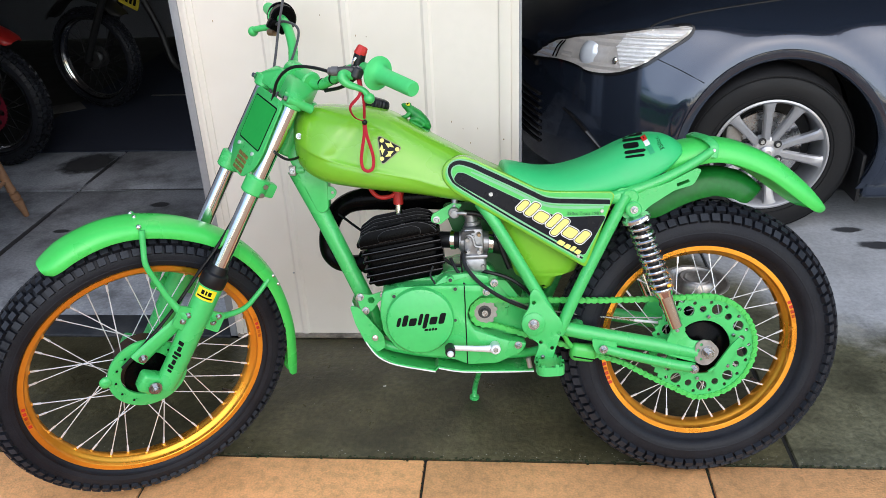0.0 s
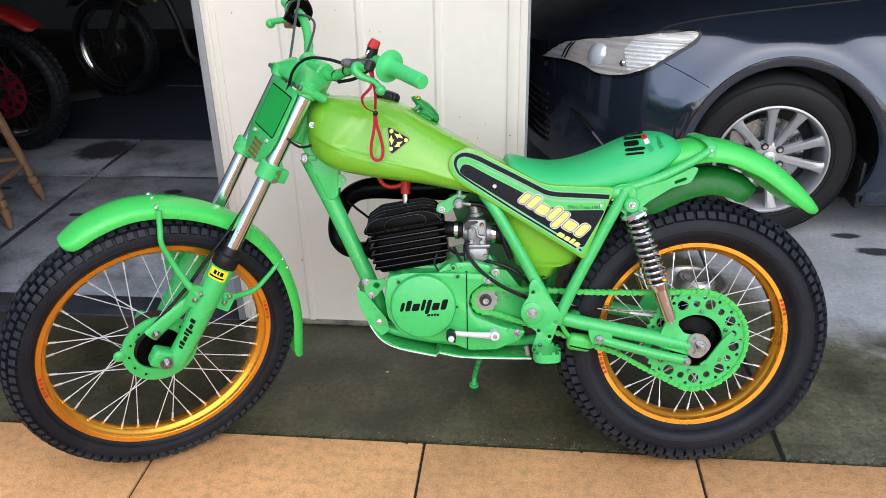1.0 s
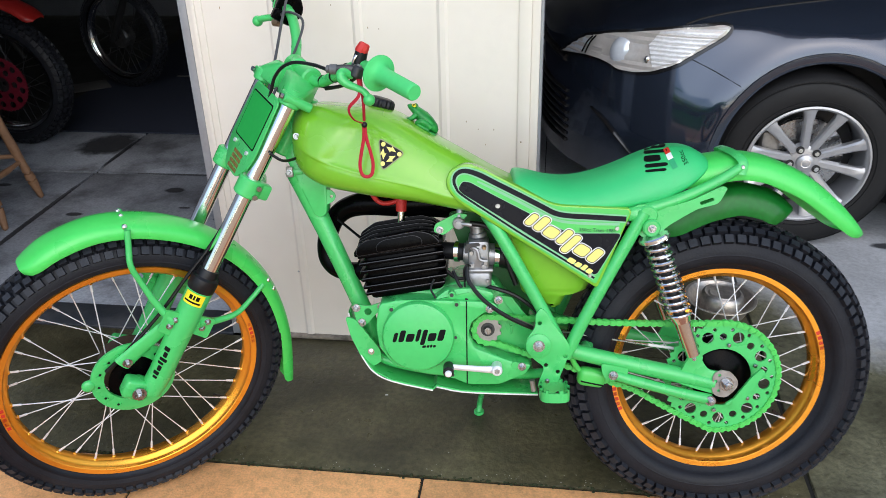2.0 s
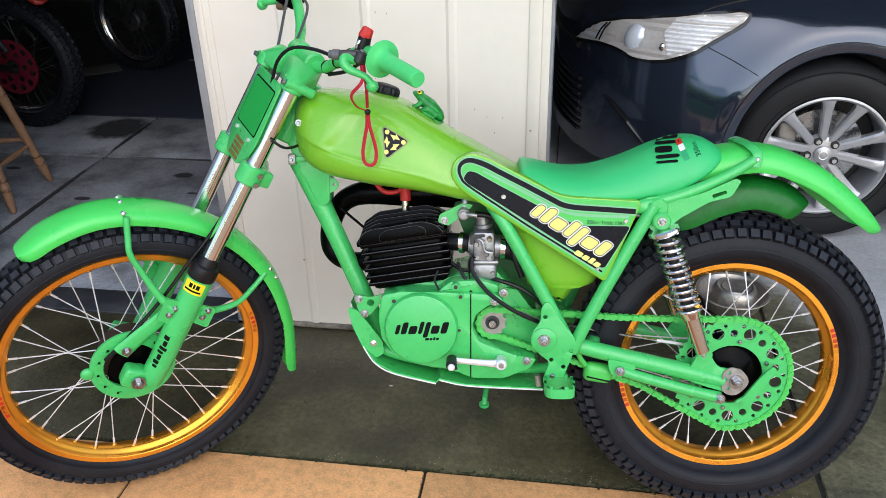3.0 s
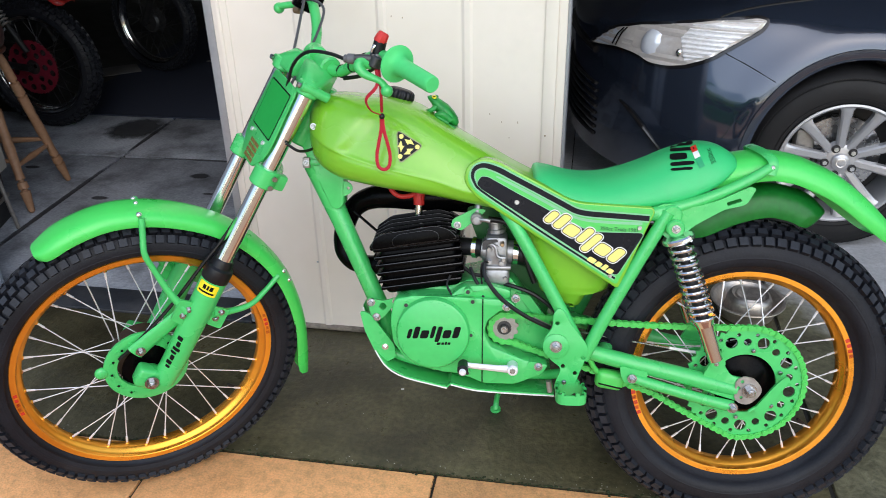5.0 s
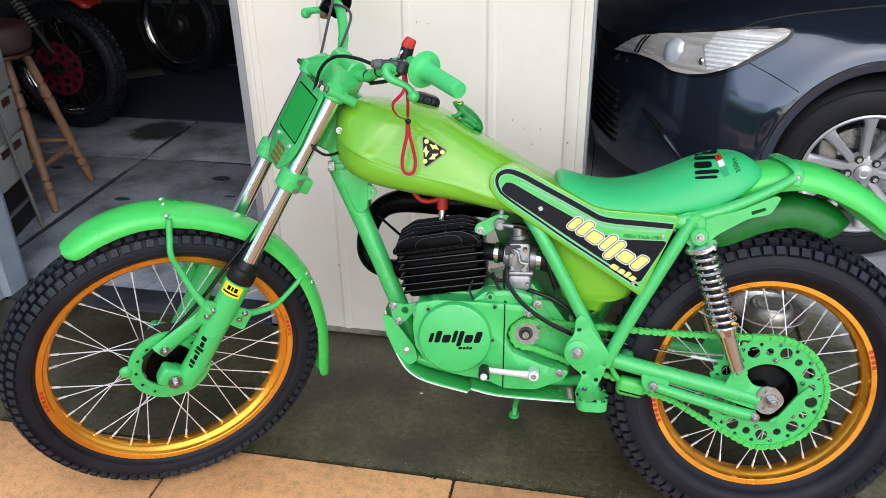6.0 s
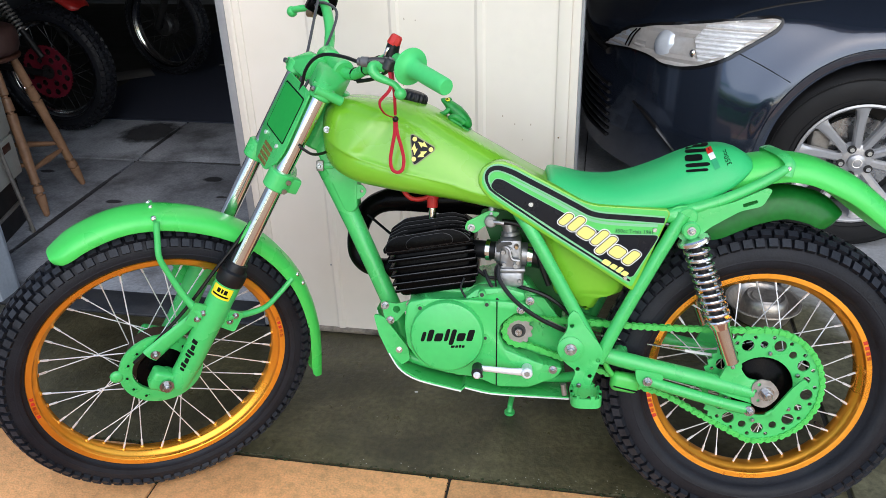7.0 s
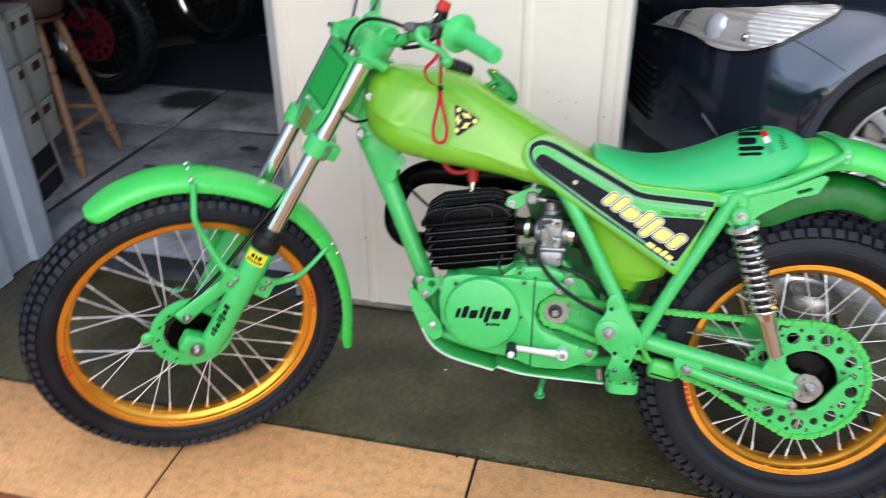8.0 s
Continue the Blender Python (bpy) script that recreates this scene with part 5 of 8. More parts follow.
rear_path = [(-0.20, 0.790), (-0.11, 0.808), (-0.05, 0.818), (0.005, 0.825), (0.045, 0.822), (0.09, 0.810), (0.165, 0.774), (0.232, 0.719), (0.274, 0.674), (0.294, 0.646)]
guard = part("rear_mudguard", mudguard(rear_path, 0.078, 1, 0.048, 0.34, 0.22), GREEN_GUARD, bike, "green plastic rear mudguard", angle=60)
brk = bmesh.new()
tube(brk, [P(0.004, 0.088, 0.788), P(0.008, 0.084, 0.812), P(0.000, 0.066, 0.826), P(-0.006, 0.035, 0.831), P(-0.008, 0, 0.832), P(-0.006, -0.035, 0.831), P(0.000, -0.066, 0.826), P(0.008, -0.084, 0.812), P(0.004, -0.088, 0.788)], 0.010, seg=10, flat=0.20)
part("guard_bracket", brk, GREEN, guard)
part("guard_bolt", bolt(bmesh.new(), P(0.006, 0.083, 0.803), 0.0055, 0.005), STEEL, guard)
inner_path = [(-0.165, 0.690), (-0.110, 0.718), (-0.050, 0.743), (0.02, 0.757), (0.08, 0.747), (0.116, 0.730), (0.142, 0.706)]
# its colour already holds the shade from the guard above
part("inner_guard", mudguard(inner_path, 0.048, 2, 0.060, 0.14, 0.72), SHADED_GREEN, bike, "green inner splash guard above the tyre", angle=60)
part("guard_stay", tube(bmesh.new(), [P(-0.385, 0.05, 0.447), P(-0.24, 0.05, 0.422), P(-0.12, 0.05, 0.402), P(-0.05, 0.05, 0.392)], 0.0026, seg=6), STEEL, bike)
part("brake_rod_sleeve", tube(bmesh.new(), [P(-0.16, 0.05, 0.4085), P(-0.06, 0.05, 0.393)], 0.0034, seg=8, steps=1), WHITE_INK, bike)

# ---- engine
def crankcase():
    bm = bmesh.new()
    case = [(-0.742, 0.528), (-0.70, 0.538), (-0.635, 0.540), (-0.583, 0.556), (-0.54, 0.560), (-0.49, 0.553), (-0.472, 0.522), (-0.44, 0.49), (-0.415, 0.44), (-0.415, 0.392), (-0.432, 0.366), (-0.488, 0.342), (-0.554, 0.342), (-0.60, 0.350), (-0.66, 0.352), (-0.72, 0.375), (-0.748, 0.42), (-0.752, 0.47)]
    plate(bm, rounded(case, 0.012), -0.060, 0.085, bev=0.006)
    # left cover with the recess for the front sprocket
    cover = [(-0.742, 0.525), (-0.70, 0.534), (-0.635, 0.533), (-0.500, 0.528), (-0.486, 0.512), (-0.520, 0.505), (-0.548, 0.482), (-0.554, 0.455), (-0.540, 0.425), (-0.465, 0.396), (-0.418, 0.388), (-0.432, 0.366), (-0.488, 0.342), (-0.554, 0.342), (-0.600, 0.362), (-0.65, 0.368), (-0.715, 0.386), (-0.745, 0.43), (-0.750, 0.48)]
    plate(bm, rounded(cover, 0.009), -0.059, -0.112, bev=0.004)
    plate(bm, rounded([(-0.630, 0.528), (-0.60, 0.552), (-0.54, 0.556), (-0.50, 0.545), (-0.50, 0.528)], 0.008), -0.059, -0.100, bev=0.003)
    # round magneto cover
    lathe(bm, [(0.0, -0.1285), (0.068, -0.1285), (0.0735, -0.1265), (0.0765, -0.121), (0.0775, -0.104), (0.0775, -0.08)], P(-0.660, 0, 0.456), seg=56)
    # bosses
    for x, z in ((-0.716, 0.514), (-0.578, 0.524), (-0.581, 0.451), (-0.588, 0.366), (-0.512, 0.520), (-0.588, 0.545), (-0.455, 0.388)):
        cyl(bm, P(x, 0.095, z), P(x, 0.1145, z), 0.0085, 0.0075, seg=16)
    # fins and lugs on top towards the gearbox
    for k in range(4):
        plate(bm, rounded([(-0.54 + 0.01 * k, 0.555), (-0.532 + 0.01 * k, 0.578 - 0.004 * k), (-0.524 + 0.01 * k, 0.555)], 0.003), -0.03 - 0.012 * k, -0.036 - 0.012 * k)
    plate(bm, rounded([(-0.49, 0.53), (-0.46, 0.525), (-0.405, 0.450), (-0.415, 0.44)], 0.005), -0.058, -0.066)
    return bm


engine = part("engine", crankcase(), GREEN, bike, "green painted two-stroke engine case")
part("cover_joint", plate(bmesh.new(), [(-0.5585, 0.530), (-0.5560, 0.530), (-0.5560, 0.345), (-0.5585, 0.345)], -0.110, -0.1131), BLACK_INK, engine)
for x, z, r in ((-0.716, 0.514, 0.0048), (-0.578, 0.524, 0.0048), (-0.581, 0.451, 0.004), (-0.588, 0.366, 0.004), (-0.588, 0.545, 0.005)):
    part("cover_screw", cyl(bmesh.new(), P(x, 0.1146, z), P(x, 0.1162, z), r * 0.85, seg=12), WORN_BLACK, engine)
for x, z in ((-0.490, 0.533), (-0.508, 0.514), (-0.440, 0.384)):
    part("case_nut", bolt(bmesh.new(), P(x, 0.112, z), 0.0068, 0.008), STEEL, engine)
marks, _ = stroke_mark()
for q in marks:
    part("wordmark_bar", plate(bmesh.new(), placed(q, (-0.715, 0.446), Vector((1, 0.03)), Vector((0.14, 1.40)), 0.0168), -0.1287, -0.1291), BLACK_INK, engine)
sm, _ = stroke_mark(widths=(1.2, 0.9, 0.7, 0.9), heights=(0.8, 0.8, 1.0, 0.8), drop=(0, 0, 0, 0))
for q in sm:
    part("wordmark_bar", plate(bmesh.new(), placed(q, (-0.652, 0.4335), Vector((1, 0.03)), Vector((0, 1)), 0.0065), -0.1287, -0.1291), BLACK_INK, engine)


relief = lathe(bmesh.new(), [(0.0055, -0.0605), (0.0055, -0.0635), (0.0085, -0.0635), (0.0085, -0.0605)], P(-0.460, 0, 0.464), seg=24)
block(relief, (-0.4615, -0.0635, 0.440), (-0.4585, -0.0605, 0.457), 0.0006)
part("relief_mark", relief, GREEN, engine)


def front_sprocket():
    n = 11
    out = []
    for i in range(n * 4):
        a = 2 * math.pi * i / (n * 4)
        r = 0.0270 + (0.0035 if i % 4 in (1, 2) else -0.001)
        out.append((-0.512 + r * math.cos(a), 0.456 + r * math.sin(a)))
    return plate(bmesh.new(), out, -0.073, -0.078)


fs = part("front_sprocket", front_sprocket(), WORN_GREY, engine, "bare steel front sprocket")
part("sprocket_nut", bolt(bmesh.new(), P(-0.512, 0.078, 0.456), 0.0115, 0.005), WORN_BLACK, fs)
part("sprocket_nut", cyl(bmesh.new(), P(-0.512, 0.088, 0.456), P(-0.512, 0.0915, 0.456), 0.0075, seg=8), STEEL, fs)
lev = tube(bmesh.new(), [P(-0.496, 0.130, 0.384), P(-0.523, 0.135, 0.387), P(-0.555, 0.136, 0.390), P(-0.596, 0.137, 0.394)], [0.0095, 0.0072, 0.0066, 0.006], seg=12, flat=0.7)
cyl(lev, P(-0.494, 0.112, 0.386), P(-0.494, 0.144, 0.386), 0.0115, seg=20, bev=0.002)
lever_part = part("gear_lever", lev, SPOKE, bike, "bright steel gear lever")
part("toe_peg", cyl(bmesh.new(), P(-0.596, 0.128, 0.392), P(-0.596, 0.165, 0.392), 0.0115, seg=16, bev=0.002), RUBBER_SMOOTH, lever_part)
part("peg_tip", cyl(bmesh.new(), P(-0.596, 0.164, 0.390), P(-0.596, 0.170, 0.390), 0.0075, seg=14, bev=0.002), SPOKE, lever_part)
part("lever_bolt", cyl(bmesh.new(), P(-0.494, 0.144, 0.386), P(-0.494, 0.147, 0.386), 0.006, seg=6), STEEL, lever_part)

# engine bracket on the down tube
brk = plate(bmesh.new(), rounded([(-0.806, 0.512), (-0.770, 0.506), (-0.737, 0.516), (-0.733, 0.498), (-0.752, 0.492), (-0.772, 0.468), (-0.790, 0.460), (-0.800, 0.480)], 0.006), -0.060, -0.066, holes=[circle(-0.772, 0.494, 0.008, 12)])
bracket = part("engine_bracket", brk, GREEN, bike)
for x, z in ((-0.797, 0.503), (-0.742, 0.506), (-0.786, 0.470)):
    part("bracket_bolt", bolt(bmesh.new(), P(x, 0.066, z), 0.0068, 0.008), STEEL, bracket)


# cylinder and head: thin black fins
TILT = Matrix.Translation(P(-0.685, 0, 0.545)) @ Matrix.Rotation(radians(-8.5), 4, 'Y')
HEAD = TILT @ Matrix.Translation((0, 0, -0.0155))
barrel = part("cylinder", turned(block(bmesh.new(), (-0.080, -0.0755, -0.010), (0.081, 0.0755, 0.0912), 0.012, 3), TILT), BLACK_PAINT, bike, "black finned cylinder")
for k in range(6):
    z, less = 0.001 + 0.0170 * k, 0.0 if k > 0 else 0.008
    part("fin", turned(block(bmesh.new(), (-0.090 + less * 0.2, -0.086 + less, z), (0.092 - less, 0.086 - less, z + 0.0075), 0.0022, 2), TILT), BLACK_PAINT, barrel)
mine = block(bmesh.new(), (-0.096, -0.088, 0.1065), (0.094, 0.088, 0.118), 0.003, 2)
cyl(mine, (-0.01, 0, 0.116), (-0.01, 0, 0.142), 0.030, seg=20)
for x, y in ((-0.07, -0.06), (0.065, -0.06), (-0.07, 0.06), (0.065, 0.06)):
    cyl(mine, (x, y, 0.116), (x, y, 0.133), 0.008, seg=6)
hd = part("cylinder_head", turned(mine, HEAD), BLACK_PAINT, bike, "black finned cylinder head", angle=30)
for k in range(-5, 6):
    y, h = 0.0160 * k, 0.041 - 0.0052 * abs(k)
    out = rounded([(-0.092, 0.117), (-0.088, 0.118 + 0.55 * h), (-0.052, 0.118 + h), (0.052, 0.118 + h), (0.080, 0.118 + 0.70 * h), (0.091, 0.117)], 0.009)
    part("fin", turned(plate(bmesh.new(), out, y - 0.0020, y + 0.0020, bev=0.0008), HEAD), BLACK_PAINT, hd, angle=30)
for s in (-1, 1):
    part("head_side", turned(plate(bmesh.new(), rounded([(-0.092, 0.108), (-0.088, 0.128), (-0.066, 0.140), (0.048, 0.143), (0.074, 0.132), (0.091, 0.110)], 0.010), s * 0.0805, s * 0.0895, bev=0.0012), HEAD), BLACK_PAINT, hd)
    part("head_side", turned(plate(bmesh.new(), rounded([(-0.046, 0.111), (-0.046, 0.126), (-0.030, 0.136), (0.036, 0.137), (0.052, 0.128), (0.052, 0.112)], 0.012, 5), s * 0.0895, s * 0.0925, bev=0.0010), HEAD), BLACK_PAINT, hd)
# highlights painted as grey metal along the upper edges of the fins
for ob in list(barrel.children) + list(hd.children):
    ob.data.materials.append(FIN_GLINT)
    for face in ob.data.polygons:
        n = TILT.to_3x3().inverted() @ face.normal
        side = math.hypot(n.x, n.y)
        if ob.parent == barrel:
            glint = n.z > 0.15 and side > 0.80
        else:
            glint = abs(n.y) > 0.25 and math.hypot(n.x, n.z) > 0.25
        if glint:
            face.material_index = 1
plug = cyl(bmesh.new(), P(-0.699, 0, 0.650), P(-0.699, 0, 0.704), 0.0085, seg=14)
part("spark_plug", plug, CHROME, hd)
capb = tube(bmesh.new(), [P(-0.699, 0, 0.704), P(-0.698, 0, 0.730), P(-0.694, 0, 0.742)], [0.0115, 0.0125, 0.011], seg=14)
tube(capb, [P(-0.696, 0, 0.735), P(-0.716, 0.005, 0.724), P(-0.742, 0.008, 0.724), P(-0.760, 0.006, 0.742), P(-0.766, 0, 0.775)], 0.0052, seg=10)
part("plug_cap", capb, RED_RUBBER, hd, "red spark plug cap and lead")

# exhaust
ex = tube(bmesh.new(), [P(-0.768, -0.005, 0.570), P(-0.812, -0.020, 0.562), P(-0.850, -0.040, 0.564), P(-0.872, -0.050, 0.584), P(-0.876, -0.052, 0.614), P(-0.869, -0.052, 0.648), P(-0.852, -0.050, 0.681), P(-0.822, -0.046, 0.704), P(-0.775, -0.040, 0.714), P(-0.70, -0.036, 0.714), P(-0.60, -0.05, 0.710), P(-0.48, -0.09, 0.68), P(-0.30, -0.11, 0.62), P(-0.05, -0.13, 0.60)],
          [0.021, 0.021, 0.0215, 0.022, 0.022, 0.022, 0.0225, 0.024, 0.027, 0.030, 0.033, 0.034, 0.034, 0.03], seg=20)
cyl(ex, P(-0.764, -0.004, 0.572), P(-0.790, -0.012, 0.567), 0.028, seg=20)
part("exhaust_pipe", ex, BLACK_PAINT, bike, "satin black exhaust pipe curled round the cylinder")
part("exhaust_spring", tube(bmesh.new(), [P(-0.838, 0.012, 0.690), P(-0.81, 0.02, 0.668), P(-0.785, 0.03, 0.650)], 0.003, seg=6), BLACK_PAINT, bike)

# carburettor
def carb():
    bm = bmesh.new()
    a, b = P(-0.585, 0.045, 0.622), P(-0.470, 0.045, 0.612)
    w = (b - a).normalized()
    cyl(bm, a + w * 0.022, a + w * 0.092, 0.021, seg=24)
    cyl(bm, a + w * 0.026, a + w * 0.034, 0.0255, seg=24)
    cyl(bm, a + w * 0.074, a + w * 0.088, 0.0245, seg=24)
    block(bm, (-0.553, -0.078, 0.588), (-0.508, -0.012, 0.652), 0.007)
    block(bm, (-0.556, -0.080, 0.548), (-0.503, -0.010, 0.586), 0.009, 3)
    block(bm, (-0.559, -0.083, 0.584), (-0.500, -0.007, 0.592), 0.003)
    cyl(bm, P(-0.531, 0.045, 0.652), P(-0.535, 0.045, 0.685), 0.015, seg=20, bev=0.002)
    for x, z in ((-0.545, 0.60), (-0.520, 0.598), (-0.532, 0.632)):
        cyl(bm, P(x, 0.076, z), P(x, 0.086, z), 0.0052, seg=10)
    tube(bm, [P(-0.548, 0.080, 0.640), P(-0.534, 0.084, 0.634), P(-0.528, 0.084, 0.614), P(-0.512, 0.084, 0.610)], 0.004, seg=8)
    return bm


cb = part("carburettor", carb(), ALLOY, bike, "bare cast aluminium carburettor")
# small fittings on the carburettor
for x, d, z, r, h, seg in ((-0.546, 0.080, 0.628, 0.0062, 0.010, 6), (-0.519, 0.080, 0.640, 0.0050, 0.014, 10), (-0.516, 0.080, 0.606, 0.0058, 0.008, 6), (-0.549, 0.082, 0.566, 0.0045, 0.005, 6), (-0.512, 0.082, 0.566, 0.0045, 0.005, 6)):
    part("throttle_stop", cyl(bmesh.new(), P(x, d - 0.004, z), P(x, d + h, z), r, r * 0.85, seg=seg, bev=0.0008), WORN_GREY if seg == 6 else BRASS, cb)
part("cap_ring", cyl(bmesh.new(), P(-0.5305, 0.045, 0.655), P(-0.5315, 0.045, 0.664), 0.0195, seg=24, bev=0.001), ALLOY, cb)
part("cap_ring", cyl(bmesh.new(), P(-0.5335, 0.045, 0.676), P(-0.5345, 0.045, 0.682), 0.0175, seg=24, bev=0.001), ALLOY, cb)
part("choke_lever", plate(bmesh.new(), rounded([(-0.560, 0.640), (-0.556, 0.648), (-0.530, 0.650), (-0.527, 0.645), (-0.548, 0.640), (-0.553, 0.628), (-0.560, 0.628)], 0.002), -0.084, -0.087), WORN_BLACK, cb)
part("float_drain", cyl(bmesh.new(), P(-0.530, 0.045, 0.538), P(-0.530, 0.045, 0.549), 0.009, seg=6), BRASS, cb)
part("breather", tube(bmesh.new(), [P(-0.548, 0.085, 0.600), P(-0.556, 0.092, 0.604), P(-0.562, 0.092, 0.590), P(-0.560, 0.09, 0.556)], 0.0022, seg=6), RUBBER_SMOOTH, cb)

man = cyl(bmesh.new(), P(-0.612, 0.03, 0.622), P(-0.560, 0.045, 0.621), 0.019, seg=20)
part("inlet_rubber", man, RUBBER_SMOOTH, cb)
part("hose_clamp", cyl(bmesh.new(), P(-0.496, 0.045, 0.614), P(-0.486, 0.045, 0.6135), 0.0265, seg=24), CHROME, cb)
band_m = cyl(bmesh.new(), P(-0.580, 0.040, 0.6215), P(-0.571, 0.042, 0.6213), 0.0225, seg=24)
part("hose_clamp", band_m, CHROME, cb)
hose = tube(bmesh.new(), [P(-0.492, 0.045, 0.614), P(-0.462, 0.045, 0.607), P(-0.43, 0.04, 0.60)], 0.025, seg=18)
part("air_hose", hose, RUBBER_SMOOTH, cb)
part("vent_hose", tube(bmesh.new(), [P(-0.549, 0.060, 0.687), P(-0.514, 0.062, 0.681), P(-0.490, 0.066, 0.660), P(-0.477, 0.070, 0.632), P(-0.464, 0.072, 0.590), P(-0.451, 0.072, 0.555)], 0.0062, seg=10), RUBBER_SMOOTH, cb)
tap = cyl(bmesh.new(), P(-0.572, 0.055, 0.692), P(-0.572, 0.080, 0.690), 0.013, seg=18, bev=0.002)
cyl(tap, P(-0.572, 0.065, 0.700), P(-0.568, 0.06, 0.722), 0.008, seg=12)
cyl(tap, P(-0.572, 0.078, 0.690), P(-0.572, 0.086, 0.690), 0.007, seg=8)
tube(tap, [P(-0.572, 0.08, 0.690), P(-0.555, 0.085, 0.690), P(-0.545, 0.085, 0.688)], 0.0045, seg=8)
part("fuel_tap", tap, ALLOY, bike, "small aluminium fuel tap")
stay = plate(bmesh.new(), rounded([(-0.626, 0.672), (-0.622, 0.688), (-0.575, 0.712), (-0.552, 0.708), (-0.570, 0.690), (-0.604, 0.664)], 0.006), -0.066, -0.071)
hs = part("head_stay", stay, GREEN, bike)
part("stay_bolt", bolt(bmesh.new(), P(-0.612, 0.071, 0.676), 0.006, 0.006), STEEL, hs)
# Flat sheet, darker green than the frame, fills the gap between its tubes.
part("frame_web", plate(bmesh.new(), rounded([(-0.60, 0.70), (-0.45, 0.70), (-0.40, 0.56), (-0.42, 0.45), (-0.50, 0.53), (-0.555, 0.58)], 0.02), 0.010, 0.016), GREEN_DARK, bike, "dark green sheet behind the carburettor")
for pts, r in (([P(-0.556, 0.088, 0.60), P(-0.552, 0.10, 0.572), P(-0.521, 0.112, 0.533), P(-0.471, 0.116, 0.497), P(-0.418, 0.112, 0.470)], 0.0044),
               ([P(-0.535, 0.06, 0.552), P(-0.50, 0.08, 0.550), P(-0.455, 0.085, 0.535), P(-0.417, 0.085, 0.507), P(-0.395, 0.085, 0.480)], 0.0045),
               ([P(-0.585, 0.07, 0.585), P(-0.575, 0.085, 0.565), P(-0.563, 0.09, 0.545), P(-0.556, 0.10, 0.528)], 0.0036),
               ([P(-0.625, 0.095, 0.575), P(-0.632, 0.10, 0.555), P(-0.622, 0.104, 0.535)], 0.0022),
               ([P(-0.60, 0.05, 0.58), P(-0.58, 0.05, 0.565), P(-0.558, 0.05, 0.562)], 0.004)):
    part("cable", tube(bmesh.new(), pts, r, seg=8), RUBBER_SMOOTH, bike)
part("cable_end", tube(bmesh.new(), [P(-0.455, 0.110, 0.488), P(-0.43, 0.108, 0.475), P(-0.40, 0.104, 0.462)], 0.006, seg=8), WORN_GREY, bike)

# ---- skid plate, stand and footpegs
def skid():
    bm = bmesh.new()
    prof = [(-0.818, 0.486), (-0.800, 0.415), (-0.782, 0.384), (-0.760, 0.363), (-0.72, 0.346), (-0.632, 0.327), (-0.624, 0.335), (-0.568, 0.323), (-0.47, 0.318), (-0.405, 0.316)]
    hw = [0.045, 0.060, 0.075, 0.090, 0.100, 0.105, 0.105, 0.105, 0.105, 0.105]
    rings = []
    for (x, z), h in zip(prof, hw):
        rings.append([bm.verts.new(P(x, d, z + e)) for d, e in ((h, 0.0), (h, 0.0035), (0.0, 0.0035), (-h, 0.0035), (-h, 0.0))])
    ring_faces(bm, rings)
    plate(bm, rounded([(-0.822, 0.484), (-0.800, 0.478), (-0.748, 0.408), (-0.745, 0.380), (-0.766, 0.368), (-0.790, 0.390), (-0.812, 0.440)], 0.008), -0.064, -0.070)
    return bm


sk = part("skid_plate", skid(), GREEN, bike, "green skid plate with a pale scuffed edge")
edge = bmesh.new()
tube(edge, [P(-0.818, 0.0455, 0.4845), P(-0.800, 0.0605, 0.4145), P(-0.782, 0.0755, 0.3835), P(-0.760, 0.0905, 0.3625), P(-0.72, 0.1005, 0.3455), P(-0.632, 0.1055, 0.3265)], 0.0017, seg=6, steps=3)
tube(edge, [P(-0.624, 0.1055, 0.3345), P(-0.568, 0.1055, 0.3225), P(-0.47, 0.1055, 0.3175), P(-0.405, 0.1055, 0.3155)], 0.0017, seg=6, steps=3)
part("edge_strip", edge, WHITE_INK, sk, "bare whitish edge of the skid plate")
part("skid_bolt", bolt(bmesh.new(), P(-0.768, 0.070, 0.404), 0.0055, 0.006), CHROME, sk)


def peg(s):
    bm = bmesh.new()
    # a hollow cage with a toothed rim, open at the top
    n = 30
    for k in range(n):
        a0, a1 = 2 * math.pi * k / n, 2 * math.pi * (k + 1) / n
        q = []
        for a in (a0, a1):
            q.append(P(-0.376 + 0.031 * math.copysign(abs(math.cos(a)) ** 0.6, math.cos(a)), s * (0.166 + 0.033 * math.copysign(abs(math.sin(a)) ** 0.6, math.sin(a))), 0.338))
        tooth = 0.020 + (0.006 if k % 3 == 0 else 0.0)
        lo = [bm.verts.new(q[0]), bm.verts.new(q[1])]
        hi = [bm.verts.new(q[0] + Vector((0, 0, tooth))), bm.verts.new(q[1] + Vector((0, 0, tooth)))]
        mid = P(-0.376, s * 0.166, 0.338)
        li = [bm.verts.new(q[0].lerp(mid, 0.16)), bm.verts.new(q[1].lerp(mid, 0.16))]
        hi2 = [bm.verts.new(v.co + Vector((0, 0, tooth))) for v in li]
        bm.faces.new((lo[0], lo[1], hi[1], hi[0])); bm.faces.new((li[1], li[0], hi2[0], hi2[1]))
        bm.faces.new((hi[0], hi[1], hi2[1], hi2[0])); bm.faces.new((lo[1], lo[0], li[0], li[1]))
    cyl(bm, P(-0.378, s * 0.115, 0.345), P(-0.378, s * 0.140, 0.345), 0.012, seg=16)
    block(bm, (-0.396, -0.136 if s > 0 else 0.118, 0.340), (-0.356, -0.118 if s > 0 else 0.136, 0.364), 0.005)
    return bm


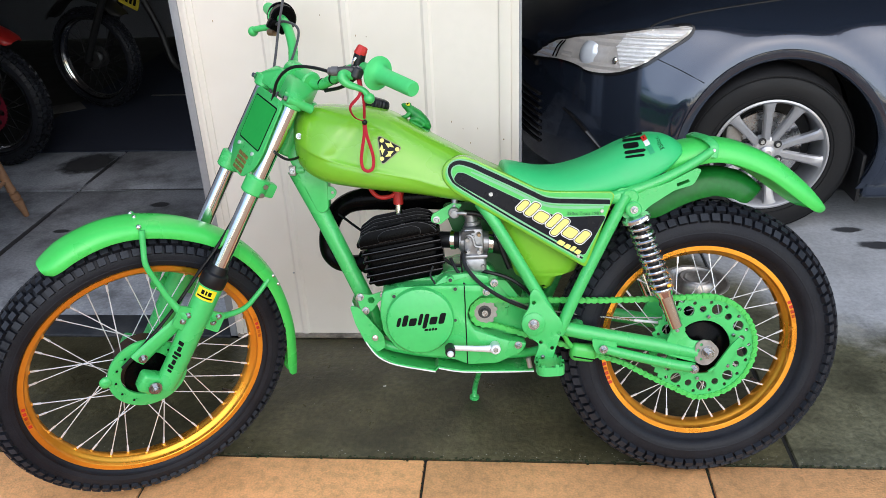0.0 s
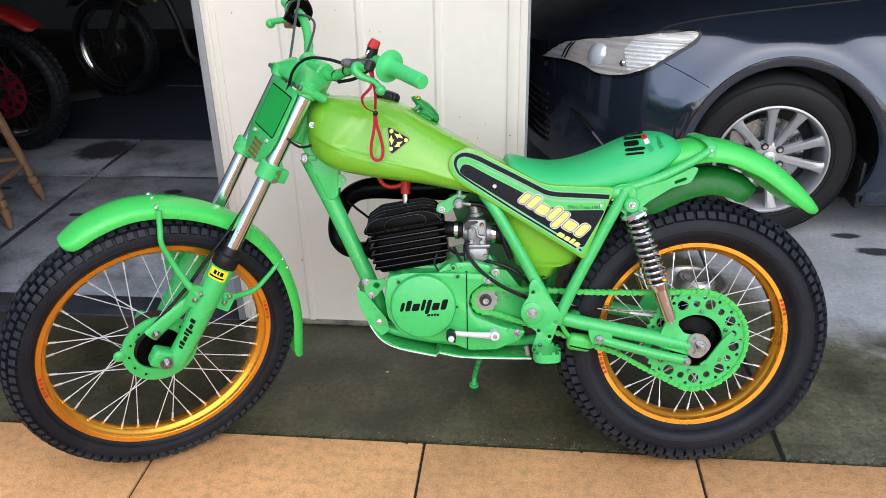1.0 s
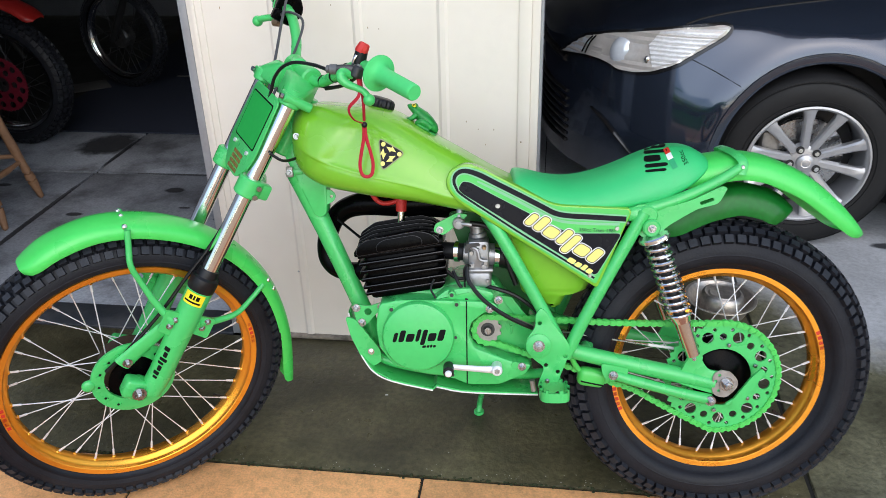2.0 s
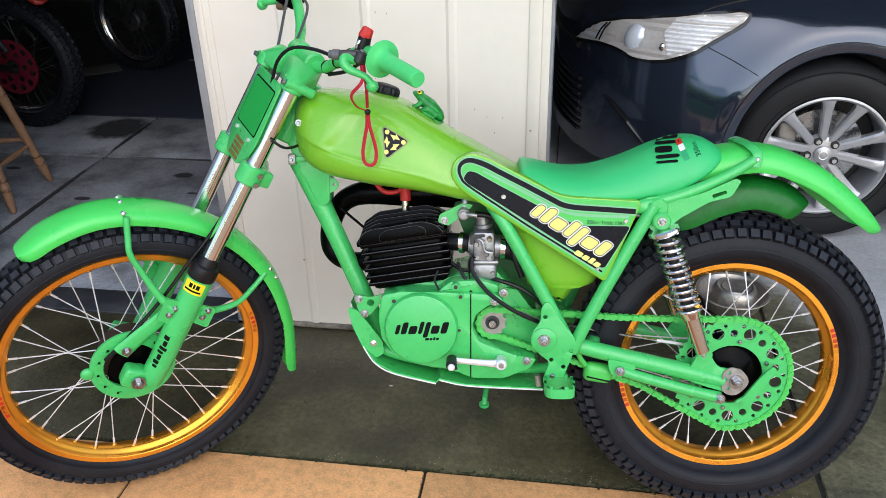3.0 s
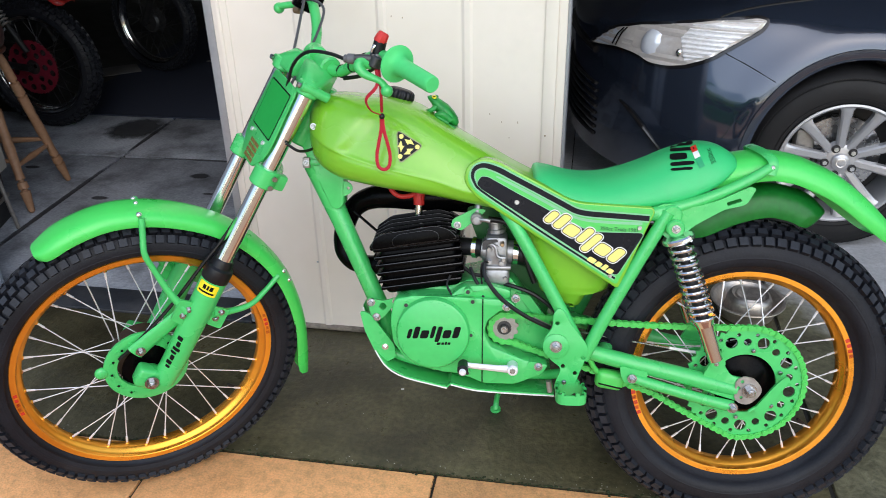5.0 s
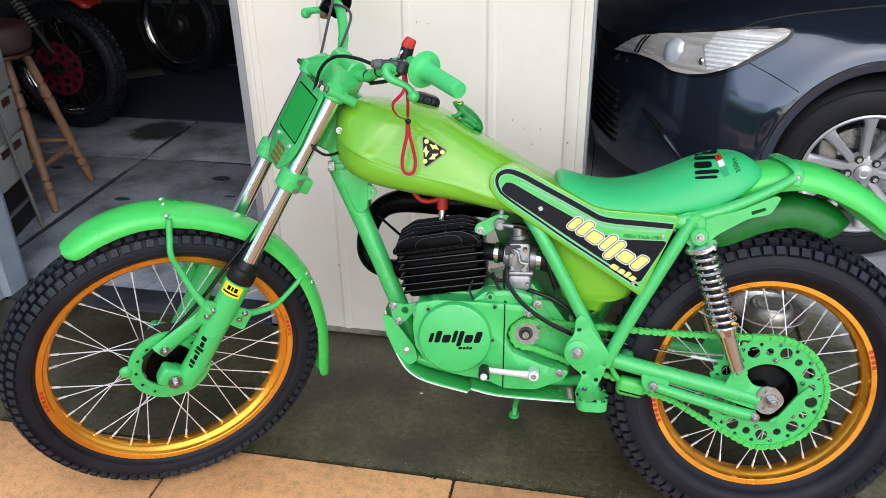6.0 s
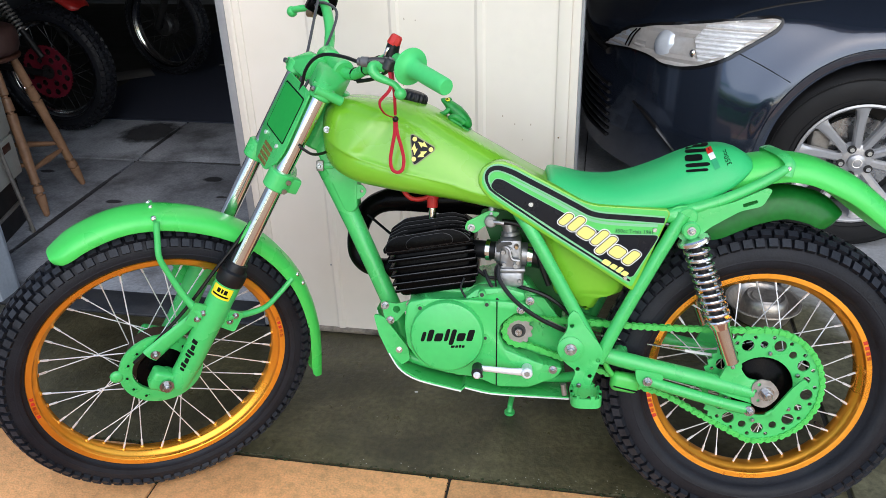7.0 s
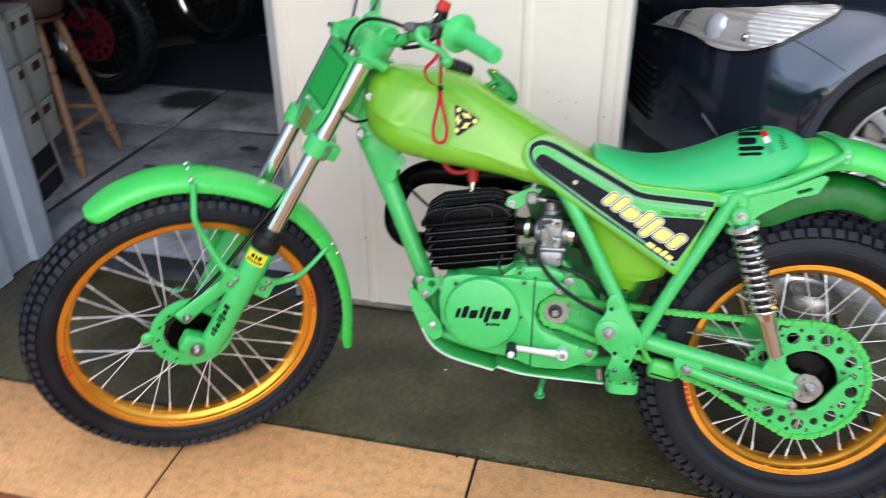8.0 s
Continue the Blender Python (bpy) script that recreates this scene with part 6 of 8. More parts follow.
for s in (1, -1):
    fp = part("footpeg", peg(s), GREEN, bike, "green toothed steel footpeg")
    if s > 0:
        part("peg_bolt", bolt(bmesh.new(), P(-0.388, 0.128, 0.362), 0.006, 0.010), STEEL, fp)
        part("peg_spring", cyl(bmesh.new(), P(-0.418, 0.112, 0.352), P(-0.414, 0.112, 0.328), 0.006, seg=10), WORN_GREY, fp)
inv = BIKE_AT.inverted()
foot = inv @ Vector((-0.116, 1.889, 0.004))
std = tube(bmesh.new(), [P(-0.47, -0.10, 0.335), P(-0.50, -0.115, 0.29), foot + Vector((0.005, -0.01, 0.045)), foot], [0.009, 0.008, 0.0075, 0.0075], seg=12)
st = part("side_stand", std, GREEN, bike, "green side stand under the engine")
up_l = inv.to_3x3() @ Vector((0, 0, 1))
part("stand_foot", cyl(bmesh.new(), foot - up_l * 0.004, foot + up_l * 0.004, 0.014, seg=16, bev=0.001), GREEN, st)

# ---- fork, front mudguard and controls, in fork coordinates: e to the rear, d out to the left, b up along the fork
def Q(e, d, b):
    return Vector((e, -d, b))


def fpart(name, bm, mat, parent=None, label="", angle=38):
    return part(name, turned(bm, FORK), mat, parent or bike, label, angle)


LEG_E = 0.023
SPREAD = {1: 0.086, -1: 0.074}
for s in (1, -1):
    leg, gd = bmesh.new(), SPREAD[s]
    tube(leg, [Q(LEG_E - 0.004, gd * s, 0.005), Q(LEG_E, gd * s, 0.06), Q(LEG_E, gd * s, 0.16), Q(LEG_E, gd * s, 0.275)], [0.025, 0.026, 0.0275, 0.0285], seg=24)
    cyl(leg, Q(-0.008, 0.060 * s, 0.004), Q(-0.008, 0.099 * s, 0.004), 0.024, seg=28, bev=0.005)
    block(leg, (-0.042, -0.102 if s > 0 else 0.064, -0.016), (0.014, -0.064 if s > 0 else 0.102, 0.030), 0.009, 3)
    # lugs for the mudguard stays
    for x0, x1, b0, b1 in ((-0.030, 0.010, 0.160, 0.212), (0.030, 0.082, 0.172, 0.214)):
        plate(leg, rounded([(x0, b0), (x1, b0 - 0.008), (x1, b1), (x0, b1)], 0.008), -s * 0.098, -s * 0.092)
    lg = fpart("fork_leg", leg, GREEN, label="green fork slider leg")
    fpart("fork_tube", cyl(bmesh.new(), Q(LEG_E, gd * s, 0.27), Q(LEG_E, gd * s, 0.735), 0.0175, seg=28, bev=0.002), CHROME, lg, "chromed fork tube")
    boot = lathe(bmesh.new(), [(0.0286, 0.273), (0.0298, 0.276), (0.0300, 0.296), (0.0288, 0.303), (0.0236, 0.307), (0.0222, 0.318), (0.0208, 0.323), (0.0178, 0.324)], Q(LEG_E, gd * s, 0), seg=32, axis='Z')
    fpart("dust_seal", boot, RUBBER_SMOOTH, lg, "black rubber dust seal")
    for x, b in ((0.066, 0.205), (0.060, 0.188), (-0.004, 0.194), (-0.010, 0.177)):
        fpart("stay_bolt", bolt(bmesh.new(), Q(x, 0.098 * s, b), 0.0055, 0.005, -s), STEEL, lg)
    fpart("axle_end", bolt(bmesh.new(), Q(-0.010, 0.106 * s, 0.006), 0.0115, 0.010, -s), STEEL, lg)
    if s > 0:
        def on_leg(outline, lift):
            """A patch wrapped round the leg: x along the girth from its front-left line, z up the leg."""
            bm = bmesh.new()
            mine = bmesh.new()
            mine.faces.new([mine.verts.new((x, 0, z)) for x, z in outline])
            lo, hi = min(p[0] for p in outline), max(p[0] for p in outline)
            for k in range(1, int((hi - lo) / 0.003) + 1):
                bmesh.ops.bisect_plane(mine, geom=list(mine.verts) + list(mine.edges) + list(mine.faces), plane_co=(lo + 0.003 * k, 0, 0), plane_no=(1, 0, 0))
            for v in mine.verts:
                rad = (0.0256 + 0.0029 * min(1.0, max(0.0, v.co.z / 0.275))) + lift
                a = v.co.x / 0.0275
                way = -math.cos(a) * Vector((0.766, 0.643)) + math.sin(a) * Vector((0.643, -0.766))
                v.co = Vector((LEG_E + rad * way.x, -0.086 + rad * way.y, v.co.z))
            merge(bm, mine)
            return bm

        fpart("fork_sticker", on_leg(rounded([(-0.014, 0.2420), (0.030, 0.2420), (0.030, 0.2700), (-0.014, 0.2700)], 0.003), 0.0008), YELLOW, lg, "yellow sticker with black bars")
        for x, w in ((-0.002, 0.007), (0.007, 0.004), (0.013, 0.007)):
            fpart("sticker_bar", on_leg([(x, 0.2550), (x + w, 0.2550), (x + w, 0.2650), (x, 0.2650)], 0.0013), BLACK_INK, lg)
        fpart("sticker_bar", on_leg([(-0.009, 0.2470), (0.025, 0.2470), (0.025, 0.2510), (-0.009, 0.2510)], 0.0013), BLACK_INK, lg)
        mk, _ = stroke_mark(slant=0.1)
        for q in mk:
            fpart("wordmark_bar", on_leg(placed(q, (0.010, 0.050), Vector((0.0, 1)), Vector((-1, 0.0)), 0.0125), 0.0010), BLACK_INK, lg)

# yokes
low = bmesh.new()
for s in (1, -1):
    gd = SPREAD[s]
    cyl(low, Q(LEG_E, gd * s, 0.505), Q(LEG_E, gd * s, 0.545), 0.0275, seg=24, bev=0.003)
    block(low, (LEG_E + 0.006, -0.102 if s > 0 else 0.066, 0.508), (LEG_E + 0.044, -0.078 if s > 0 else 0.090, 0.542), 0.006)
tube(low, [Q(LEG_E, 0.090, 0.527), Q(0.055, 0.045, 0.527), Q(0.070, 0, 0.527), Q(0.055, -0.045, 0.527), Q(LEG_E, -0.076, 0.527)], 0.018, seg=14)
lowy = fpart("lower_yoke", low, GREEN, label="green lower fork yoke")
for b in (0.514, 0.535):
    fpart("yoke_bolt", cyl(bmesh.new(), Q(0.030, 0.1165, b), Q(0.030, 0.1195, b), 0.0055, seg=10), STEEL, lowy)
top = bmesh.new()
for s in (1, -1):
    gd = SPREAD[s]
    cyl(top, Q(LEG_E, gd * s, 0.712), Q(LEG_E, gd * s, 0.740), 0.0235, seg=24, bev=0.003)
    cyl(top, Q(LEG_E - 0.022, (gd + 0.012) * s, 0.728), Q(LEG_E + 0.038, (gd + 0.022) * s, 0.728), 0.010, seg=14, bev=0.002)
    # the heavy web from the fork clamp up to the bar clamp
    web = bmesh.new()
    for k in range(20):
        a = 2 * math.pi * k / 20
        for b, r in ((0.722, 0.019), (0.724, 0.021), (0.737, 0.021), (0.741, 0.018)):
            web.verts.new(Q(LEG_E + r * math.cos(a), gd * s + r * math.sin(a), b))
    for e in (0.026, 0.076):
        for d in (0.020, 0.052):
            for b in (0.726, 0.764):
                for n in itertools.product((-1, 0, 1), repeat=3):
                    web.verts.new(Q(e, d * s, b) + Vector(n).normalized() * 0.008 if any(n) else Q(e, d * s, b))
    bmesh.ops.convex_hull(web, input=list(web.verts))
    bmesh.ops.delete(web, geom=[v for v in web.verts if not v.link_faces], context='VERTS')
    merge(top, web)
    cyl(top, Q(0.060, 0.016 * s, 0.775), Q(0.062, 0.056 * s, 0.776), 0.0235, seg=24, bev=0.004)
tube(top, [Q(LEG_E, 0.090, 0.727), Q(0.05, 0.045, 0.727), Q(0.066, 0, 0.727), Q(0.05, -0.045, 0.727), Q(LEG_E, -0.076, 0.727)], 0.019, seg=14)
topy = fpart("top_yoke", top, GREEN, label="green top fork yoke with bar clamps")
for s in (1, -1):
    gd = SPREAD[s]
    fpart("fork_cap", cyl(bmesh.new(), Q(LEG_E, gd * s, 0.739), Q(LEG_E, gd * s, 0.748), 0.012, seg=16, bev=0.002), GREEN, topy)
    fpart("pinch_bolt", cyl(bmesh.new(), Q(LEG_E - 0.024, (gd + 0.012) * s, 0.728), Q(LEG_E - 0.030, (gd + 0.011) * s, 0.728), 0.0055, seg=8), STEEL, topy)
fpart("steering_stem", cyl(bmesh.new(), Q(0.066, 0, 0.50), Q(0.066, 0, 0.745), 0.015, seg=16), GREEN)

# front number plate
npl = plate(bmesh.new(), rounded([(-0.070, 0.711), (0.070, 0.711), (0.078, 0.585), (0.070, 0.555), (0.035, 0.520), (-0.040, 0.520), (-0.070, 0.560), (-0.078, 0.59)], 0.014), -0.002, 0.002, bev=0.001)
NP = FORK @ Matrix.Translation(Q(0.001, 0.0215, 0.005)) @ Matrix.Rotation(radians(-90), 4, 'Z')
npo = part("number_plate", turned(npl, NP), GREEN, bike, "green plastic front number board with a dark outline")
fld = plate(bmesh.new(), rounded([(-0.060, 0.694), (0.060, 0.694), (0.060, 0.590), (-0.056, 0.590)], 0.006), -0.0022, -0.0030)
part("dark_outline", turned(fld, NP), BLACK_INK, npo)
fld = plate(bmesh.new(), rounded([(-0.0570, 0.691), (0.0570, 0.691), (0.0570, 0.593), (-0.0530, 0.593)], 0.005), -0.0030, -0.0036)
part("field", turned(fld, NP), GREEN_PLATE, npo)
stk = bmesh.new()
for k in range(4):
    for j in range(6):
        plate(stk, [(-0.026 + 0.009 * j, 0.566 - 0.011 * k), (-0.019 + 0.009 * j, 0.566 - 0.011 * k), (-0.019 + 0.009 * j, 0.558 - 0.011 * k), (-0.026 + 0.009 * j, 0.558 - 0.011 * k)], -0.0022, -0.0027)
part("sticker", turned(stk, NP), BROWN_INK, npo, "small brown sticker of plain bars")
for x in (-0.04, 0.04):
    part("plate_screw", turned(cyl(bmesh.new(), (x, -0.002, 0.578), (x, -0.006, 0.578), 0.0045, seg=12), NP), SPOKE, npo)

# front mudguard round the wheel, in the wheel's own plane
gp = [(-0.314, 0.198), (-0.284, 0.257), (-0.222, 0.320), (-0.143, 0.359), (-0.049, 0.377), (0.045, 0.374), (0.125, 0.350), (0.200, 0.308), (0.262, 0.254), (0.318, 0.188), (0.362, 0.118), (0.400, 0.048)]
fguard = mudguard(gp, 0.046, 2, 0.028, tip=0.07, least=0.66, tail=0.42)
fg = part("front_mudguard", turned(fguard, FORK), GREEN_GUARD, bike, "green plastic front mudguard", angle=60)
for s in (1, -1):
    fpart("guard_stay", tube(bmesh.new(), [Q(-0.004, 0.094 * s, 0.186), Q(-0.048, 0.082 * s, 0.212), Q(-0.096, 0.070 * s, 0.250), Q(-0.127, 0.066 * s, 0.278), Q(-0.142, 0.056 * s, 0.310), Q(-0.157, 0.047 * s, 0.345)], [0.010, 0.008, 0.0065, 0.0065, 0.0065, 0.0065], seg=10), GREEN, fg)
    fpart("guard_stay", tube(bmesh.new(), [Q(0.050, 0.094 * s, 0.196), Q(0.095, 0.082 * s, 0.206), Q(0.135, 0.072 * s, 0.228), Q(0.160, 0.056 * s, 0.262), Q(0.178, 0.044 * s, 0.300)], [0.011, 0.0075, 0.0065, 0.006, 0.006], seg=10), GREEN, fg)
guard_tree = BVHTree.FromPolygons([v.co.copy() for v in fg.data.vertices], [list(p.vertices) for p in fg.data.polygons])
for e, d, b, r in ((-0.163, 0.040, 0.350, 0.0064), (-0.170, 0.0, 0.366, 0.0048), (-0.163, -0.040, 0.350, 0.0050), (0.190, 0.036, 0.310, 0.0050), (0.212, 0.036, 0.292, 0.0050)):
    at, _, _, _ = guard_tree.find_nearest(FORK @ Q(e, d, b))
    part("guard_rivet", ball(bmesh.new(), at, r, 12), CHROME, fg)

# front brake plate and hub shell on the left
bp = plate(bmesh.new(), [(0.090 * math.cos(a) * (1.0 if not (0.6 < a < 2.4) else 1.02) - 0.014, 0.088 * math.sin(a) + 0.012) for a in [2 * math.pi * k / 44 for k in range(44)]], -0.046, -0.056, holes=[[(0.058 * math.cos(a) - 0.018, 0.056 * math.sin(a) + 0.012) for a in [2 * math.pi * k / 30 for k in range(30)]]], bev=0.002)
for k in range(9):
    a = radians(60 + 26 * k)
    cyl(bp, Q(-0.014 + 0.075 * math.cos(a), 0.054, 0.012 + 0.073 * math.sin(a)), Q(-0.014 + 0.075 * math.cos(a), 0.059, 0.012 + 0.073 * math.sin(a)), 0.0045, seg=10)
ball(bp, Q(-0.098, 0.052, -0.028), 0.015, 14, (1, 0.6, 1))
tube(bp, [Q(-0.056, 0.064, 0.046), Q(-0.038, 0.070, 0.094), Q(-0.020, 0.077, 0.140), Q(-0.002, 0.084, 0.188)], [0.020, 0.018, 0.0165, 0.016], seg=12, flat=0.45)
hubplate = fpart("brake_plate", bp, GREEN, label="green front brake plate with a dark drum behind it")
for k in range(8):
    a = radians(75 + 27 * k)
    fpart("plate_hole", cyl(bmesh.new(), Q(-0.014 + 0.074 * math.cos(a), 0.0592, 0.012 + 0.072 * math.sin(a)), Q(-0.014 + 0.074 * math.cos(a), 0.0598, 0.012 + 0.072 * math.sin(a)), 0.0030, seg=8), BLACK_INK, hubplate)
fpart("brake_drum", lathe(bmesh.new(), [(0.0, -0.036), (0.060, -0.036), (0.064, -0.020), (0.064, 0.020), (0.0, 0.022)], Q(-0.014, 0, 0.012), seg=40), BROWN_DRUM, hubplate, "dark brown drum inside the plate")
fpart("arm_bolt", bolt(bmesh.new(), Q(-0.050, 0.074, 0.058), 0.008, 0.008), STEEL, hubplate)

# handlebar
BAR = [(0.060, 0.0, 0.774), (0.062, 0.045, 0.775), (0.072, 0.078, 0.783), (0.075, 0.130, 0.822), (0.071, 0.195, 0.857), (0.076, 0.270, 0.865), (0.091, 0.368, 0.870)]
barp = [Q(e, -d, b) for e, d, b in BAR[:0:-1]] + [Q(e, d, b) for e, d, b in BAR]
hb = fpart("handlebar", tube(bmesh.new(), barp, 0.0115, seg=16), GREEN, label="green braced handlebar")


def grip(s, flange=1.0):
    a, b = Q(0.0735, 0.260 * s, 0.8642), Q(0.0920, 0.376 * s, 0.870)
    w = (b - a).normalized()
    bm = bmesh.new()
    side = w.cross(Vector((0, 0, 1))).normalized()
    up = side.cross(w)
    rows = [(0.0, 0.020), (0.001, 0.0355), (0.003, 0.0372), (0.0055, 0.0368), (0.0075, 0.0285), (0.011, 0.0215), (0.018, 0.0180), (0.040, 0.0170), (0.110, 0.0165), (0.118, 0.0160), (0.1205, 0.0145), (0.1205, 0.0)]
    rings = [[bm.verts.new(a + w * t * 0.965 + 0.94 * min(r, 0.0372 * flange) * (math.cos(q) * side + math.sin(q) * up)) for q in [2 * math.pi * k / 28 for k in range(28)]] for t, r in rows[:-1]]
    ring_faces(bm, rings)
    return bm


fpart("grip", grip(1), GREEN_GRIP, hb, "pale green rubber grip with a flange")
fpart("grip", grip(-1, 0.72), GREEN_GRIP, hb, "pale green rubber grip with a flange")
# left lever, perch, kill switch with red cap
perch = tube(bmesh.new(), [Q(0.024, 0.192, 0.828), Q(0.034, 0.200, 0.835), Q(0.052, 0.210, 0.843), Q(0.070, 0.220, 0.846)], [0.0075, 0.0095, 0.0115, 0.0105], seg=16, flat=0.7)
cyl(perch, Q(0.060, 0.216, 0.834), Q(0.058, 0.216, 0.857), 0.0125, seg=20, bev=0.003)
tube(perch, [Q(0.064, 0.214, 0.844), Q(0.072, 0.205, 0.853)], 0.009, seg=12)
pc = fpart("lever_perch", perch, WORN_BLACK, hb, "dark grey lever perch")
lv = tube(bmesh.new(), [Q(0.056, 0.212, 0.836), Q(0.042, 0.209, 0.833), Q(0.034, 0.211, 0.828), Q(0.037, 0.217, 0.821), Q(0.047, 0.227, 0.818), Q(0.059, 0.239, 0.820), Q(0.070, 0.250, 0.821), Q(0.079, 0.259, 0.816)], [0.008, 0.0105, 0.0115, 0.0112, 0.0092, 0.0076, 0.0070, 0.0080], seg=14, flat=0.85)
ball(lv, Q(0.082, 0.262, 0.812), 0.0115, 16)
fpart("pivot_bolt", cyl(bmesh.new(), Q(0.058, 0.216, 0.857), Q(0.0578, 0.216, 0.8595), 0.006, seg=6), WORN_GREY, pc)
adj = cyl(bmesh.new(), Q(0.030, 0.196, 0.832), Q(0.020, 0.186, 0.825), 0.0098, seg=18, bev=0.0015)
cyl(adj, Q(0.020, 0.186, 0.825), Q(0.016, 0.182, 0.8225), 0.0078, seg=12, bev=0.001)
fpart("cable_adjuster", adj, DARK_GREY_METAL, pc, "dull grey knurled cable adjuster")
fpart("lever", lv, GREEN, pc, "green clutch lever with a ball end")
ks = tube(bmesh.new(), [Q(0.068, 0.197, 0.846), Q(0.063, 0.197, 0.863), Q(0.0585, 0.197, 0.882)], [0.0135, 0.0132, 0.0122], seg=16)
fpart("kill_switch", ks, RUBBER_SMOOTH, pc, "black kill switch with a red cap")
rc = lathe(bmesh.new(), [(0.0118, 0.879), (0.0128, 0.882), (0.0120, 0.890), (0.0108, 0.897), (0.0085, 0.899), (0.0080, 0.896), (0.0, 0.896)], Q(0.0575, 0.197, 0), seg=9, axis='Z')
fpart("red_cap", rc, RED_RUBBER, pc)
fpart("clip", tube(bmesh.new(), [Q(0.052, 0.202, 0.850), Q(0.048, 0.203, 0.862), Q(0.049, 0.203, 0.872)], 0.0030, seg=8), CHROME, pc)
# right lever and throttle
th = cyl(bmesh.new(), Q(0.078, -0.236, 0.866), Q(0.082, -0.262, 0.868), 0.032, seg=28, bev=0.003)
cyl(th, Q(0.082, -0.262, 0.868), Q(0.086, -0.276, 0.869), 0.035, seg=28, bev=0.003)
block(th, (0.046, 0.222, 0.830), (0.090, 0.252, 0.856), 0.005)
thp = fpart("throttle_housing", th, BLACK_PAINT, hb, "black throttle housing")
rl = tube(bmesh.new(), [Q(0.075, -0.245, 0.838), Q(0.060, -0.268, 0.828), Q(0.046, -0.290, 0.812), Q(0.046, -0.30, 0.806)], [0.007, 0.008, 0.008, 0.008], seg=12)
ball(rl, Q(0.046, -0.300, 0.804), 0.013, 14)
fpart("lever", rl, GREEN, thp, "green brake lever with a ball end")
fpart("lever_pivot", cyl(bmesh.new(), Q(0.068, -0.262, 0.822), Q(0.075, -0.246, 0.828), 0.010, seg=14), BRASS, thp)

# control cables and ties
for pts, r, mat in (([Q(0.058, -0.242, 0.908), Q(0.042, -0.17, 0.850), Q(0.029, -0.085, 0.775), Q(0.021, -0.020, 0.700), Q(0.03, 0.0, 0.60)], 0.0031, CABLE_GREY),
                    ([Q(0.062, -0.246, 0.834), Q(0.058, -0.190, 0.862), Q(0.074, -0.135, 0.862), Q(0.064, -0.085, 0.810), Q(0.039, -0.030, 0.740), Q(0.024, 0.0, 0.69), Q(0.03, 0.0, 0.62)], 0.0031, CABLE_GREY),
                    ([Q(0.016, 0.182, 0.822), Q(0.006, 0.14, 0.814), Q(-0.010, 0.10, 0.799), Q(-0.015, 0.07, 0.777), Q(-0.012, 0.05, 0.748), Q(-0.001, 0.04, 0.715), Q(0.015, 0.03, 0.66)], 0.0036, RUBBER_SMOOTH),
                    ([Q(0.034, 0.04, 0.55), Q(0.030, 0.045, 0.45), Q(0.016, 0.055, 0.365), Q(-0.004, 0.060, 0.285), Q(-0.028, 0.064, 0.178), Q(-0.062, 0.066, 0.072), Q(-0.080, 0.062, 0.02)], 0.0040, RUBBER_SMOOTH),
                    ([Q(0.020, 0.110, 0.612), Q(0.052, 0.115, 0.608), Q(0.090, 0.09, 0.618), Q(0.12, 0.05, 0.63)], 0.0030, RUBBER_SMOOTH),
                    ([Q(0.080, 0.09, 0.775), Q(0.092, 0.13, 0.802), Q(0.088, 0.185, 0.845)], 0.004, RUBBER_SMOOTH),
                    ):
    fpart("cable", tube(bmesh.new(), pts, r, seg=8), mat, hb)
for d, b in ((0.082, 0.786), (0.115, 0.810), (0.148, 0.834)):
    fpart("cable_tie", lathe(bmesh.new(), [(0.0122, -0.002), (0.0138, -0.002), (0.0138, 0.002), (0.0122, 0.002)], Q(0.074, d, b), seg=18, loop=True), BLACK_INK, hb)

# red lanyard hanging from the kill switch
hang = [FORK @ Q(0.060, 0.205, 0.848), P(-0.753, 0.20, 0.968), P(-0.776, 0.19, 0.940), P(-0.770, 0.175, 0.918), P(-0.752, 0.160, 0.908)]
ln = tube(bmesh.new(), hang, 0.0034, seg=8, flat=0.35)
tube(ln, [FORK @ Q(0.066, 0.212, 0.846), P(-0.748, 0.19, 0.95), P(-0.751, 0.165, 0.915)], 0.0030, seg=8)
loop_pts = [P(-0.7530, 0.158, 0.905), P(-0.7545, 0.154, 0.880), P(-0.7610, 0.150, 0.850), P(-0.7650, 0.147, 0.826), P(-0.7620, 0.147, 0.808), P(-0.7520, 0.147, 0.802), P(-0.7420, 0.147, 0.808), P(-0.7390, 0.147, 0.828), P(-0.7430, 0.150, 0.852), P(-0.7495, 0.154, 0.880), P(-0.7510, 0.158, 0.903)]
tube(ln, loop_pts, 0.0034, seg=8, flat=0.30)
lan = part("lanyard", ln, RED_STRAP, bike, "red webbing lanyard hanging over the tank")
part("bead", ball(bmesh.new(), P(-0.7515, 0.160, 0.906), 0.0060, 12), RUBBER_SMOOTH, lan)


